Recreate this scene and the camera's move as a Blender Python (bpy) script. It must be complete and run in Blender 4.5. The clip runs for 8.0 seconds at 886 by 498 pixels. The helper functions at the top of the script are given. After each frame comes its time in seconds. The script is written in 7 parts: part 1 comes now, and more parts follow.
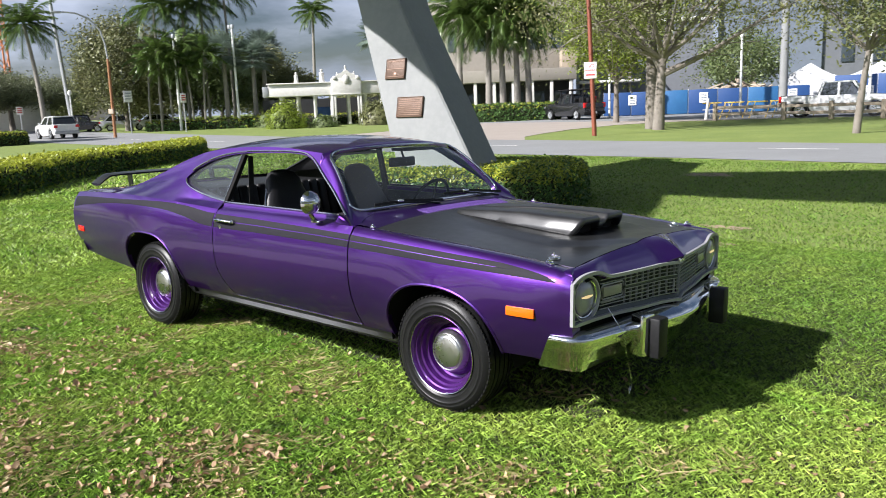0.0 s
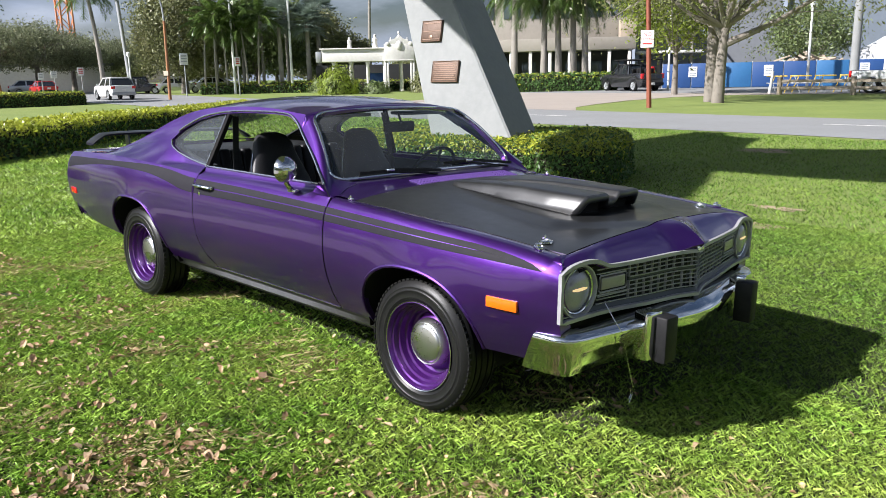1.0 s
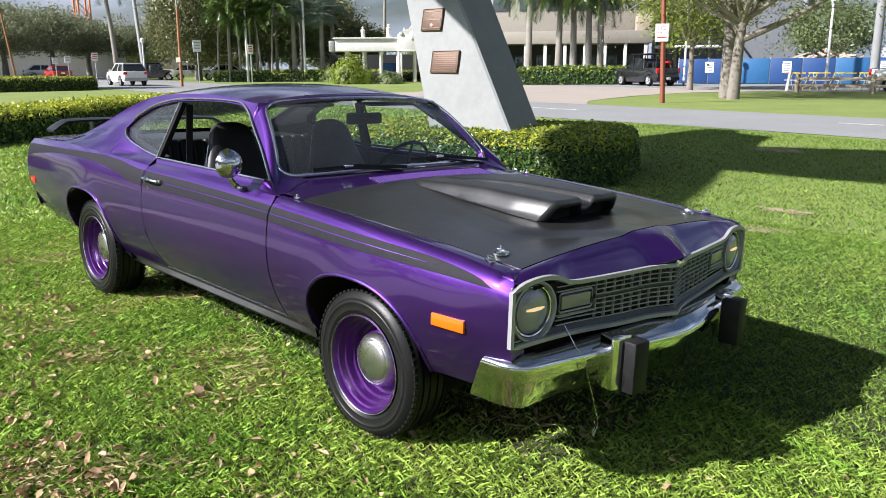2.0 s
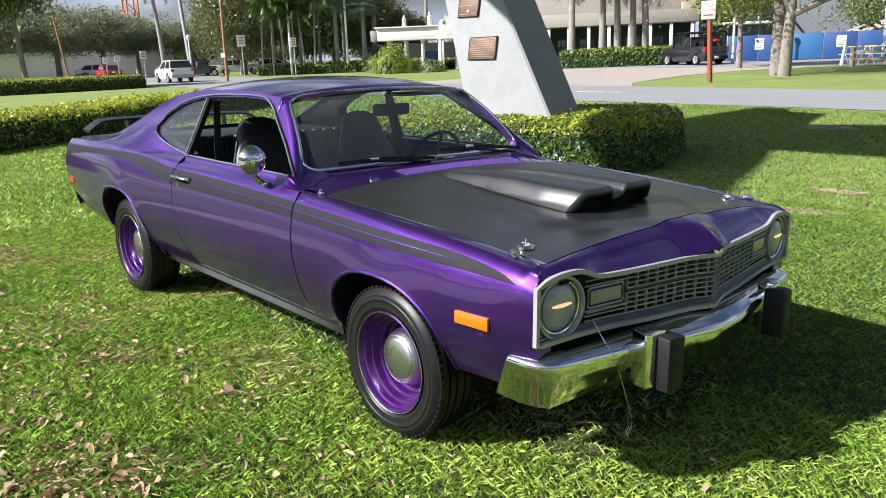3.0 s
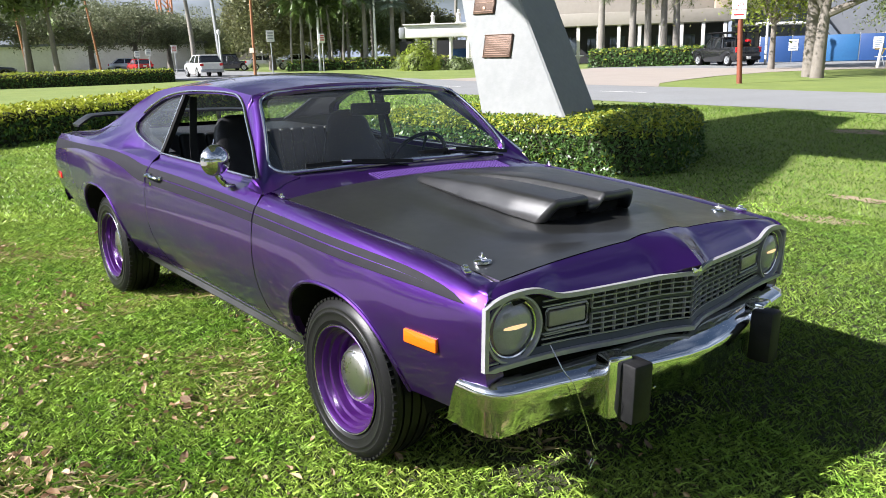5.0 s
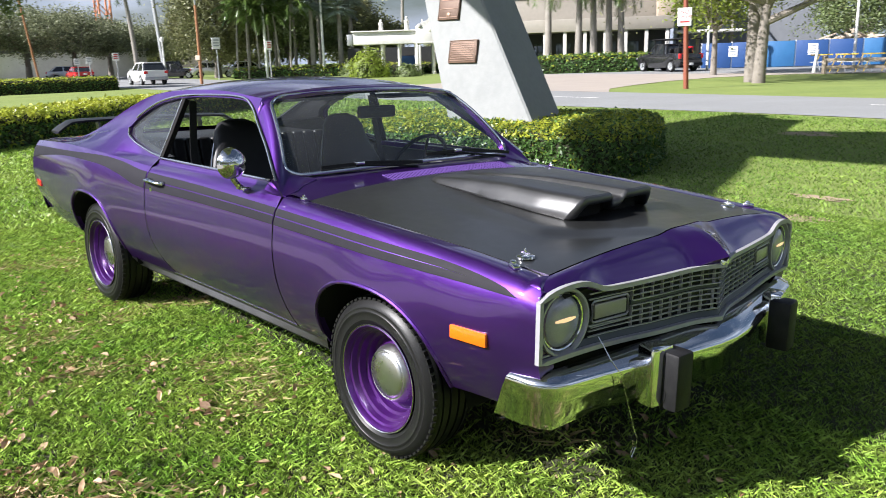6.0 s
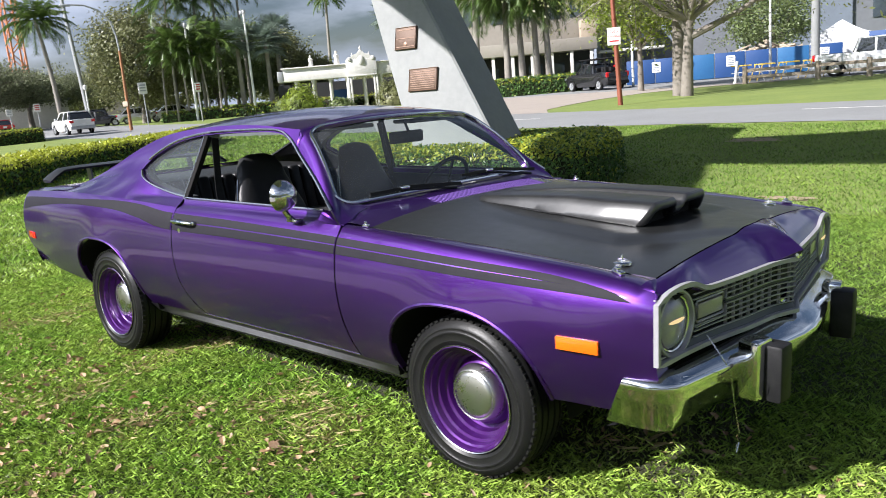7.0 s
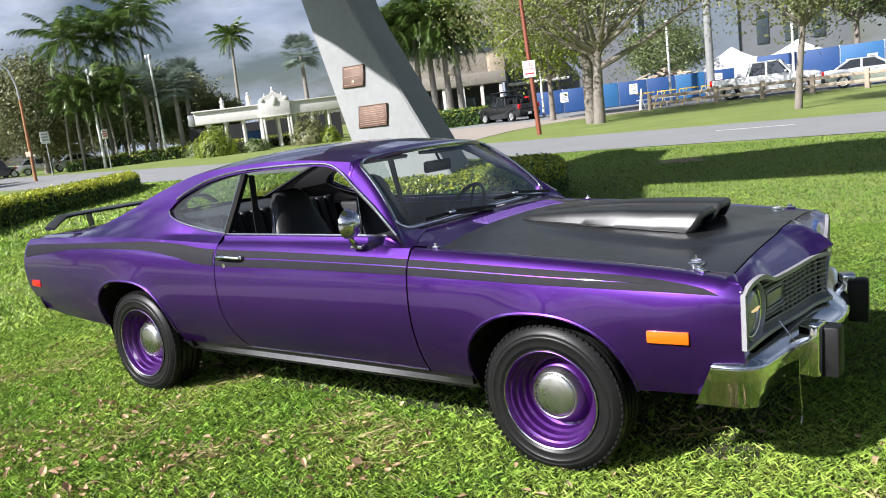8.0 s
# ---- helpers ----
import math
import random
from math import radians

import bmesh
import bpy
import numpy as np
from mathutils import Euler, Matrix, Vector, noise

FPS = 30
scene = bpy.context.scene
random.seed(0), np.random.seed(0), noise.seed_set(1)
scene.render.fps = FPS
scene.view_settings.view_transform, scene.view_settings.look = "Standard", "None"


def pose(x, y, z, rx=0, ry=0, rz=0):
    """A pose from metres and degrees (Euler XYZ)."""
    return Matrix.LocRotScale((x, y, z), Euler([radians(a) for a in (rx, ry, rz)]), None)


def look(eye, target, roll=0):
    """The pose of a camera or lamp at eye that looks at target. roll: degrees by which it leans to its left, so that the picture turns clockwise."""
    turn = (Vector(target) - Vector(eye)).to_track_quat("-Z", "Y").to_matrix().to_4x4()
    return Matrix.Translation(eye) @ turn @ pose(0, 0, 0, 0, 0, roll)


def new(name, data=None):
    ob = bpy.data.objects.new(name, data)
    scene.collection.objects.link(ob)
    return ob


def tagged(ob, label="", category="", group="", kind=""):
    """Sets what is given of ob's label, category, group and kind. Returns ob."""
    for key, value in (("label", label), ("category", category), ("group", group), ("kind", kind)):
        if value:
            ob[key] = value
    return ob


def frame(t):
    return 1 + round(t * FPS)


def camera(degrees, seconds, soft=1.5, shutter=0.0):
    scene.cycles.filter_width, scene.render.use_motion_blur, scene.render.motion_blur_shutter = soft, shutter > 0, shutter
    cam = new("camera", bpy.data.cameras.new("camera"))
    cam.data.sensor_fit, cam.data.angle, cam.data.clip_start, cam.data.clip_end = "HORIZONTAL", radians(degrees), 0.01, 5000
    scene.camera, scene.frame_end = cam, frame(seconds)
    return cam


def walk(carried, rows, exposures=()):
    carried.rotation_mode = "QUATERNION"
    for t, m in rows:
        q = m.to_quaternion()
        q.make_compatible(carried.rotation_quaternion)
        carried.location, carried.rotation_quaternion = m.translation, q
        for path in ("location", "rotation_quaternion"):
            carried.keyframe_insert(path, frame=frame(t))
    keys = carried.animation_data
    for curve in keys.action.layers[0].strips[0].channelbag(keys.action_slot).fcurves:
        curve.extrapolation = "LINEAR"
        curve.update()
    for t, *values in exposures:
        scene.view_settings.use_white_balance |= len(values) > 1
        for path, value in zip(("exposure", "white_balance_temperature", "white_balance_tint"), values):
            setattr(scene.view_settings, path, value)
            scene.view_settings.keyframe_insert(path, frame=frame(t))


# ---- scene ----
cam = camera(59.4, 8.0, soft=0.75, shutter=0.3)
# the lawn under the car slopes gently: the car and the path are laid out in the car's own axes
SLOPE = pose(0, 0, 0, -1.32, 0.92, 0)
PATH = [
    (0, (2.484, -3.756, 1.525), (1.211, -2.252, 1.181), -0.7),
    (0.5, (2.502, -3.443, 1.511), (1.16, -2.01, 1.13), -0.1),
    (1, (2.399, -3.161, 1.474), (1.037, -1.758, 1.054), 0.4),
    (1.5, (2.325, -2.903, 1.465), (0.961, -1.506, 1.029), 1.1),
    (1.7, (2.322, -2.814, 1.463), (0.954, -1.421, 1.028), 1.4),
    (3, (2.304, -2.584, 1.469), (0.845, -1.3, 0.996), -0.6),
    (3.5, (2.284, -2.552, 1.466), (0.814, -1.283, 0.989), -0.6),
    (4, (2.176, -2.515, 1.461), (0.734, -1.217, 0.979), 0.9),
    (4.2, (2.157, -2.472, 1.449), (0.724, -1.161, 0.972), 1.2),
    (5.3, (2.342, -2.234, 1.474), (0.824, -1.023, 0.996), -0.2),
    (5.5, (2.306, -2.3, 1.461), (0.795, -1.078, 0.987), 0.1),
    (6, (2.14, -2.519, 1.448), (0.721, -1.187, 0.986), -0.1),
    (6.5, (1.984, -2.671, 1.429), (0.63, -1.265, 0.993), -1.2),
    (7, (1.78, -2.887, 1.425), (0.464, -1.433, 1.031), -3.4),
    (7.5, (1.616, -3.232, 1.438), (0.394, -1.694, 1.062), -4.2),
    (8, (1.435, -3.478, 1.449), (0.285, -1.874, 1.126), -5.6),
]
walk(cam, [(t, SLOPE @ look(eye, target, roll)) for t, eye, target, roll in PATH], exposures=[(0, 1.02, 6200, 15), (1.5, 1.12, 6200, 15), (3.5, 1.24, 6200, 15), (5.5, 1.36, 6200, 15), (6.5, 1.24, 6200, 15), (8, 1.06, 6200, 15)])

# ---- light ----
SUN_FROM = Vector((-0.51, -1.25, 1.0)).normalized()
world = bpy.data.worlds.new("sky")
scene.world = world
world.use_nodes = True


def sky_nodes():
    nt = world.node_tree
    n, l = nt.nodes, nt.links
    n.clear()
    out, bg = n.new("ShaderNodeOutputWorld"), n.new("ShaderNodeBackground")
    sky = n.new("ShaderNodeTexSky")
    sky.sky_type, sky.sun_disc = "NISHITA", False
    sky.sun_elevation, sky.sun_rotation = math.asin(SUN_FROM.z), math.atan2(SUN_FROM.x, SUN_FROM.y)
    co, mp, cl = n.new("ShaderNodeTexCoord"), n.new("ShaderNodeMapping"), n.new("ShaderNodeTexNoise")
    mp.inputs["Scale"].default_value = (1.6, 1.6, 5.0)
    cl.inputs["Scale"].default_value, cl.inputs["Detail"].default_value, cl.inputs["Roughness"].default_value = 1.7, 8, 0.55
    rp, tone, shade, mx = n.new("ShaderNodeValToRGB"), n.new("ShaderNodeTexNoise"), n.new("ShaderNodeValToRGB"), n.new("ShaderNodeMix")
    mx.data_type = "RGBA"
    rp.color_ramp.elements[0].position, rp.color_ramp.elements[1].position = 0.40, 0.60
    tone.inputs["Scale"].default_value, tone.inputs["Detail"].default_value = 2.6, 6
    shade.color_ramp.elements[0].position, shade.color_ramp.elements[1].position = 0.35, 0.68
    shade.color_ramp.elements[0].color, shade.color_ramp.elements[1].color = (7.4, 8.9, 11.4, 1), (15.8, 17.2, 19.2, 1)
    l.new(co.outputs["Generated"], mp.inputs["Vector"])
    l.new(mp.outputs[0], cl.inputs["Vector"]), l.new(mp.outputs[0], tone.inputs["Vector"])
    l.new(cl.outputs[0], rp.inputs[0]), l.new(tone.outputs[0], shade.inputs[0])
    # clouds thin out towards the zenith
    sep, high, cut = n.new("ShaderNodeSeparateXYZ"), n.new("ShaderNodeMapRange"), n.new("ShaderNodeMath")
    high.inputs["From Min"].default_value, high.inputs["From Max"].default_value = 0.34, 0.80
    high.inputs["To Min"].default_value, high.inputs["To Max"].default_value = 1.0, 0.07
    cut.operation = "MULTIPLY"
    l.new(co.outputs["Generated"], sep.inputs[0]), l.new(sep.outputs["Z"], high.inputs["Value"])
    l.new(rp.outputs[0], cut.inputs[0]), l.new(high.outputs[0], cut.inputs[1])
    # clouds brighten round the sun
    near, lobe, gain, lit = n.new("ShaderNodeVectorMath"), n.new("ShaderNodeMath"), n.new("ShaderNodeMath"), n.new("ShaderNodeVectorMath")
    near.operation, lobe.operation, gain.operation, lit.operation = "DOT_PRODUCT", "POWER", "MULTIPLY_ADD", "SCALE"
    near.inputs[1].default_value = SUN_FROM
    lobe.use_clamp, lobe.inputs[1].default_value = True, 7.0
    gain.inputs[1].default_value, gain.inputs[2].default_value = 6.0, 1.0
    l.new(co.outputs["Generated"], near.inputs[0]), l.new(near.outputs["Value"], lobe.inputs[0]), l.new(lobe.outputs[0], gain.inputs[0])
    l.new(shade.outputs[0], lit.inputs[0]), l.new(gain.outputs[0], lit.inputs["Scale"])
    l.new(cut.outputs[0], mx.inputs[0]), l.new(sky.outputs[0], mx.inputs[6]), l.new(lit.outputs[0], mx.inputs[7])
    l.new(mx.outputs[2], bg.inputs["Color"])
    bg.inputs["Strength"].default_value = 0.025
    l.new(bg.outputs[0], out.inputs[0])


sky_nodes()
sun = new("sun", bpy.data.lights.new("sun", "SUN"))
sun.data.energy, sun.data.angle, sun.data.color = 5.0, radians(0.6), (0.985, 0.955, 0.89)
sun.matrix_world = look(SUN_FROM * 60, (0, 0, 0))


# ---- materials ----
def material(name, colour, rough=0.5, metal=0.0, vary=0.0, scale=8.0, bump=0.0, bump_scale=60.0, coat=0.0, second=None, island=0.0, spec=0.5, through_light=0.0, rough_vary=0.0):
    """A surface with broad stains and fine grain: vary mixes towards the second colour, island shifts each loose piece."""
    m = bpy.data.materials.new(name)
    m.use_nodes = True
    nt = m.node_tree
    n, l = nt.nodes, nt.links
    b = n["Principled BSDF"]
    b.inputs["Base Color"].default_value = (*colour, 1)
    b.inputs["Roughness"].default_value, b.inputs["Metallic"].default_value = rough, metal
    b.inputs["Coat Weight"].default_value, b.inputs["Coat Roughness"].default_value = coat, 0.03
    b.inputs["Specular IOR Level"].default_value = spec
    co = n.new("ShaderNodeTexCoord")
    if vary:
        second = second or tuple(c * 0.55 for c in colour)
        broad, fine, mixn = n.new("ShaderNodeTexNoise"), n.new("ShaderNodeTexNoise"), n.new("ShaderNodeMath")
        broad.inputs["Scale"].default_value, broad.inputs["Detail"].default_value = scale, 5
        fine.inputs["Scale"].default_value, fine.inputs["Detail"].default_value = scale * 9, 4
        ramp, mx = n.new("ShaderNodeValToRGB"), n.new("ShaderNodeMix")
        mixn.operation = "MULTIPLY_ADD"
        mixn.inputs[1].default_value = 0.6
        half = n.new("ShaderNodeMath")
        half.operation, half.inputs[1].default_value = "MULTIPLY", 0.4
        l.new(co.outputs["Object"], broad.inputs["Vector"]), l.new(co.outputs["Object"], fine.inputs["Vector"])
        l.new(fine.outputs[0], half.inputs[0]), l.new(broad.outputs[0], mixn.inputs[0]), l.new(half.outputs[0], mixn.inputs[2])
        ramp.color_ramp.elements[0].position, ramp.color_ramp.elements[1].position = 0.38, 0.64
        l.new(mixn.outputs[0], ramp.inputs[0])
        amount = n.new("ShaderNodeMath")
        amount.operation, amount.inputs[1].default_value = "MULTIPLY", vary
        l.new(ramp.outputs[0], amount.inputs[0])
        mx.data_type = "RGBA"
        mx.inputs[6].default_value, mx.inputs[7].default_value = (*colour, 1), (*second, 1)
        l.new(amount.outputs[0], mx.inputs[0])
        colour_out = mx.outputs[2]
        if island:
            geo, hsv, sc = n.new("ShaderNodeNewGeometry"), n.new("ShaderNodeHueSaturation"), n.new("ShaderNodeMapRange")
            sc.inputs["To Min"].default_value, sc.inputs["To Max"].default_value = 1 - island, 1 + island
            l.new(geo.outputs["Random Per Island"], sc.inputs["Value"]), l.new(sc.outputs[0], hsv.inputs["Value"])
            l.new(colour_out, hsv.inputs["Color"])
            colour_out = hsv.outputs[0]
        l.new(colour_out, b.inputs["Base Color"])
        if rough_vary:
            rr = n.new("ShaderNodeMapRange")
            rr.inputs["To Min"].default_value, rr.inputs["To Max"].default_value = rough, rough + rough_vary
            l.new(ramp.outputs[0], rr.inputs["Value"]), l.new(rr.outputs[0], b.inputs["Roughness"])
    if bump:
        nz, bp = n.new("ShaderNodeTexNoise"), n.new("ShaderNodeBump")
        nz.inputs["Scale"].default_value, nz.inputs["Detail"].default_value = bump_scale, 5
        bp.inputs["Strength"].default_value, bp.inputs["Distance"].default_value = bump, 0.02
        l.new(co.outputs["Object"], nz.inputs["Vector"]), l.new(nz.outputs[0], bp.inputs["Height"]), l.new(bp.outputs[0], b.inputs["Normal"])
    if through_light:
        b.inputs["Transmission Weight"].default_value = 0.0
        tr, ad = n.new("ShaderNodeBsdfTranslucent"), n.new("ShaderNodeMixShader")
        ad.inputs[0].default_value = through_light
        tr.inputs[0].default_value = (*colour, 1)
        if vary:
            l.new(colour_out, tr.inputs[0])
        l.new(b.outputs[0], ad.inputs[1]), l.new(tr.outputs[0], ad.inputs[2])
        l.new(ad.outputs[0], n["Material Output"].inputs[0])
    return m


def glass_material(name, tint, rough=0.0, clear=0.9):
    """A thin pane: see-through with a mirror gloss that grows at a slant, and a pale veil for reflected sky."""
    m = bpy.data.materials.new(name)
    m.use_nodes = True
    n, l = m.node_tree.nodes, m.node_tree.links
    n.remove(n["Principled BSDF"])
    tr, gl, mx, fr = n.new("ShaderNodeBsdfTransparent"), n.new("ShaderNodeBsdfGlossy"), n.new("ShaderNodeMixShader"), n.new("ShaderNodeLayerWeight")
    tr.inputs[0].default_value = (*[c * clear for c in tint], 1)
    gl.inputs["Roughness"].default_value = rough
    slant, gain = n.new("ShaderNodeMath"), n.new("ShaderNodeMath")
    slant.operation, gain.operation = "POWER", "MULTIPLY_ADD"
    slant.inputs[1].default_value, gain.inputs[1].default_value, gain.inputs[2].default_value = 4.6, 0.85, 0.07
    l.new(fr.outputs["Facing"], slant.inputs[0]), l.new(slant.outputs[0], gain.inputs[0])
    l.new(gain.outputs[0], mx.inputs[0]), l.new(tr.outputs[0], mx.inputs[1]), l.new(gl.outputs[0], mx.inputs[2])
    # pale diffuse film stands in for the veil of reflected sky
    sky_veil, veil = n.new("ShaderNodeBsdfDiffuse"), n.new("ShaderNodeMixShader")
    film, amount = n.new("ShaderNodeTexNoise"), n.new("ShaderNodeMapRange")
    sky_veil.inputs[0].default_value = (0.62, 0.66, 0.70, 1)
    film.inputs["Scale"].default_value, film.inputs["Detail"].default_value = 3.0, 6
    amount.inputs["To Min"].default_value, amount.inputs["To Max"].default_value = 0.020, 0.055
    l.new(film.outputs[0], amount.inputs["Value"]), l.new(amount.outputs[0], veil.inputs[0])
    l.new(mx.outputs[0], veil.inputs[1]), l.new(sky_veil.outputs[0], veil.inputs[2])
    l.new(veil.outputs[0], n["Material Output"].inputs[0])
    return m


PAINT = material("purple_paint", (0.058, 0.0135, 0.155), 0.39, 0.86, vary=0.3, scale=3.0, second=(0.067, 0.016, 0.175), coat=1.0, spec=0.5, rough_vary=0.05)
PAINT.node_tree.nodes["Principled BSDF"].inputs["Coat IOR"].default_value = 1.58
PAINT.node_tree.nodes["Principled BSDF"].inputs["Coat Roughness"].default_value = 0.05
STRIPE = material("grey_stripe", (0.012, 0.011, 0.016), 0.62, 0.0, vary=0.4, scale=20, second=(0.02, 0.019, 0.024), spec=0.14)
GLOSS_BLACK = material("scoop_black", (0.009, 0.009, 0.010), 0.36, 0.0, vary=0.5, scale=5, second=(0.024, 0.024, 0.024), bump=0.02, bump_scale=120, spec=1.0, rough_vary=0.05)
HOOD_BLACK = material("satin_black", (0.014, 0.0145, 0.0145), 0.28, 0.0, vary=0.5, scale=2, second=(0.020, 0.021, 0.021), bump=0.006, bump_scale=220, spec=1.0, rough_vary=0.08)
CHROME = material("chrome", (0.70, 0.71, 0.72), 0.05, 1.0, vary=0.3, scale=9, second=(0.66, 0.66, 0.63), bump=0.012, bump_scale=14, rough_vary=0.09)
BRIGHT = material("bright_trim", (0.72, 0.73, 0.74), 0.2, 1.0, vary=0.4, scale=30, second=(0.5, 0.5, 0.52))
GRILLE_GREY = material("grille_silver", (0.36, 0.35, 0.375), 0.45, 0.25, vary=0.5, scale=40, second=(0.27, 0.265, 0.285), bump=0.04)
HUB = material("satin_chrome", (0.62, 0.62, 0.60), 0.24, 1.0, vary=0.4, scale=12, second=(0.5, 0.5, 0.48), rough_vary=0.1)
GRILLE_DARK = material("grille_back", (0.012, 0.013, 0.015), 0.6, 0.0, vary=0.4, scale=20, second=(0.02, 0.02, 0.024))
PANEL_GREY = material("valance_grey", (0.045, 0.052, 0.062), 0.45, 0.2, vary=0.4, scale=18, second=(0.04, 0.045, 0.05))
RUBBER = material("tyre_rubber", (0.009, 0.009, 0.0095), 0.38, 0.0, vary=0.6, scale=14, second=(0.015, 0.0148, 0.014), spec=0.24, bump=0.06, bump_scale=160)
BLACK_PLASTIC = material("black_rubber", (0.010, 0.010, 0.011), 0.5, 0.0, spec=0.2, vary=0.5, scale=24, second=(0.025, 0.025, 0.026), bump=0.06, bump_scale=180)
RIM_PAINT = material("rim_purple", (0.066, 0.010, 0.135), 0.32, 0.6, vary=0.3, scale=14, second=(0.082, 0.014, 0.165), coat=0.9)
LOUVRE = material("louvre_purple", (0.078, 0.034, 0.19), 0.45, 0.4, vary=0.4, scale=30, second=(0.06, 0.025, 0.15))
VINYL = material("black_vinyl", (0.022, 0.022, 0.024), 0.42, 0.0, spec=0.3, vary=0.4, scale=18, second=(0.034, 0.034, 0.036), bump=0.1, bump_scale=240)
AMBER = material("amber_lens", (0.85, 0.145, 0.006), 0.18, 0.0, vary=0.3, scale=60, second=(0.7, 0.10, 0.0), coat=0.8)
RED_LENS = material("red_lens", (0.65, 0.01, 0.012), 0.18, 0.0, vary=0.3, scale=60, second=(0.4, 0.0, 0.0), coat=0.8)
LENS = material("lamp_lens", (0.30, 0.28, 0.36), 0.16, 0.1, vary=0.5, scale=26, second=(0.19, 0.18, 0.24), bump=0.10, bump_scale=46, coat=1.0)
# emissive colour for the warm glow on the headlight lens; no bulb is modelled
LENS_GLOW = material("lens_glow", (0.9, 0.6, 0.3), 0.3)
LENS_GLOW.node_tree.nodes["Principled BSDF"].inputs["Emission Color"].default_value = (1.0, 0.68, 0.36, 1)
LENS_GLOW.node_tree.nodes["Principled BSDF"].inputs["Emission Strength"].default_value = 0.34
PARK_LENS = material("park_lens", (0.27, 0.24, 0.24), 0.3, 0.1, vary=0.4, scale=60, second=(0.2, 0.2, 0.16), bump=0.2, bump_scale=300, coat=0.7)
UNDER = material("underbody", (0.010, 0.010, 0.011), 0.8, 0.0, spec=0.1, vary=0.5, scale=8, second=(0.02, 0.018, 0.016))
GLASS = glass_material("clear_glass", (0.86, 0.93, 0.9), 0.0, 0.88)


# ---- building helpers ----
def part(name, shape, mat, parent=None, label="", smooth=40, at=None):
    """Links a bmesh or (verts, faces) as one mesh object, under a thing or a part."""
    me = bpy.data.meshes.new(name)
    if isinstance(shape, tuple):
        me.from_pydata(shape[0], [], shape[1])
    else:
        shape.to_mesh(me)
        shape.free()
    me.materials.append(mat)
    if smooth:
        me.shade_smooth()
        me.set_sharp_from_angle(angle=radians(smooth))
    ob = new(name, me)
    if parent is not None:
        ob.parent = parent
    if label:
        ob["label"] = label
    if at is not None:
        ob.matrix_basis = at
    return ob


def thing(name, at, label, category, group="", kind=""):
    ob = new(name)
    ob.empty_display_size = 0.2
    ob.matrix_basis = at
    return tagged(ob, label, category, group, kind)


def curve_at(x, table):
    """A smooth curve through (x, value) rows in rising x."""
    if x <= table[0][0]:
        return table[0][1]
    for i in range(len(table) - 1):
        (x0, a), (x1, b) = table[i], table[i + 1]
        if x <= x1:
            s0 = (b - table[i - 1][1]) / (x1 - table[i - 1][0]) if i else (b - a) / (x1 - x0)
            s1 = (table[i + 2][1] - a) / (table[i + 2][0] - x0) if i + 2 < len(table) else (b - a) / (x1 - x0)
            h, t = x1 - x0, (x - x0) / (x1 - x0)
            return (2 * t ** 3 - 3 * t * t + 1) * a + (t ** 3 - 2 * t * t + t) * h * s0 + (3 * t * t - 2 * t ** 3) * b + (t ** 3 - t * t) * h * s1
    return table[-1][1]


def grid(rows):
    """A sheet from rows of equally many points."""
    m = len(rows[0])
    verts = [tuple(p) for r in rows for p in r]
    faces = [(i * m + j, i * m + j + 1, (i + 1) * m + j + 1, (i + 1) * m + j) for i in range(len(rows) - 1) for j in range(m - 1)]
    return verts, faces


def joined(*shapes):
    verts, faces = [], []
    for v, f in shapes:
        k = len(verts)
        verts += v
        faces += [tuple(i + k for i in q) for q in f]
    return verts, faces


def box(cx, cy, cz, sx, sy, sz, bevel=0.0, seg=2):
    bm = bmesh.new()
    bmesh.ops.create_cube(bm, size=1, matrix=Matrix.Translation((cx, cy, cz)) @ Matrix.Diagonal((sx, sy, sz, 1)))
    if bevel:
        bmesh.ops.bevel(bm, geom=bm.edges[:], offset=bevel, segments=seg, affect="EDGES", profile=0.5)
    return bm


def shape_of(bm):
    """The verts and faces of a bmesh, to be joined with others."""
    bm.verts.ensure_lookup_table()
    bm.verts.index_update()
    out = ([tuple(v.co) for v in bm.verts], [tuple(v.index for v in f.verts) for f in bm.faces])
    bm.free()
    return out


def moved(shape, m):
    return [tuple(m @ Vector(v)) for v in shape[0]], shape[1]


def sweep(points, section, closed=False, caps=True, up=(0, 0, 1)):
    """A section of (side, up) pairs carried along points."""
    pts, rows, n = [Vector(p) for p in points], [], len(points)
    for i, p in enumerate(pts):
        a, b = pts[(i - 1) % n if closed else max(i - 1, 0)], pts[(i + 1) % n if closed else min(i + 1, n - 1)]
        t = (b - a).normalized()
        s = t.cross(Vector(up))
        s = s.normalized() if s.length > 1e-4 else Vector((1, 0, 0))
        u = s.cross(t)
        rows.append([p + s * c + u * d for c, d in section] + [p + s * section[0][0] + u * section[0][1]])
    if closed:
        rows.append(rows[0])
    v, f = grid(rows)
    m = len(section) + 1
    if caps and not closed:
        f += [tuple(range(len(section)))[::-1], tuple((n - 1) * m + i for i in range(len(section)))]
    return v, f


def ring(r, n=8, rz=None):
    return [(r * math.cos(2 * math.pi * i / n), (rz or r) * math.sin(2 * math.pi * i / n)) for i in range(n)]


def tube(points, r, n=8, closed=False):
    return sweep(points, ring(r, n), closed)


def lathe(profile, n=40, cap=False):
    """(radius, along) rows turned about the y axis."""
    rows = [[(r * math.cos(2 * math.pi * i / n), a, r * math.sin(2 * math.pi * i / n)) for i in range(n + 1)] for r, a in profile]
    return grid(rows)


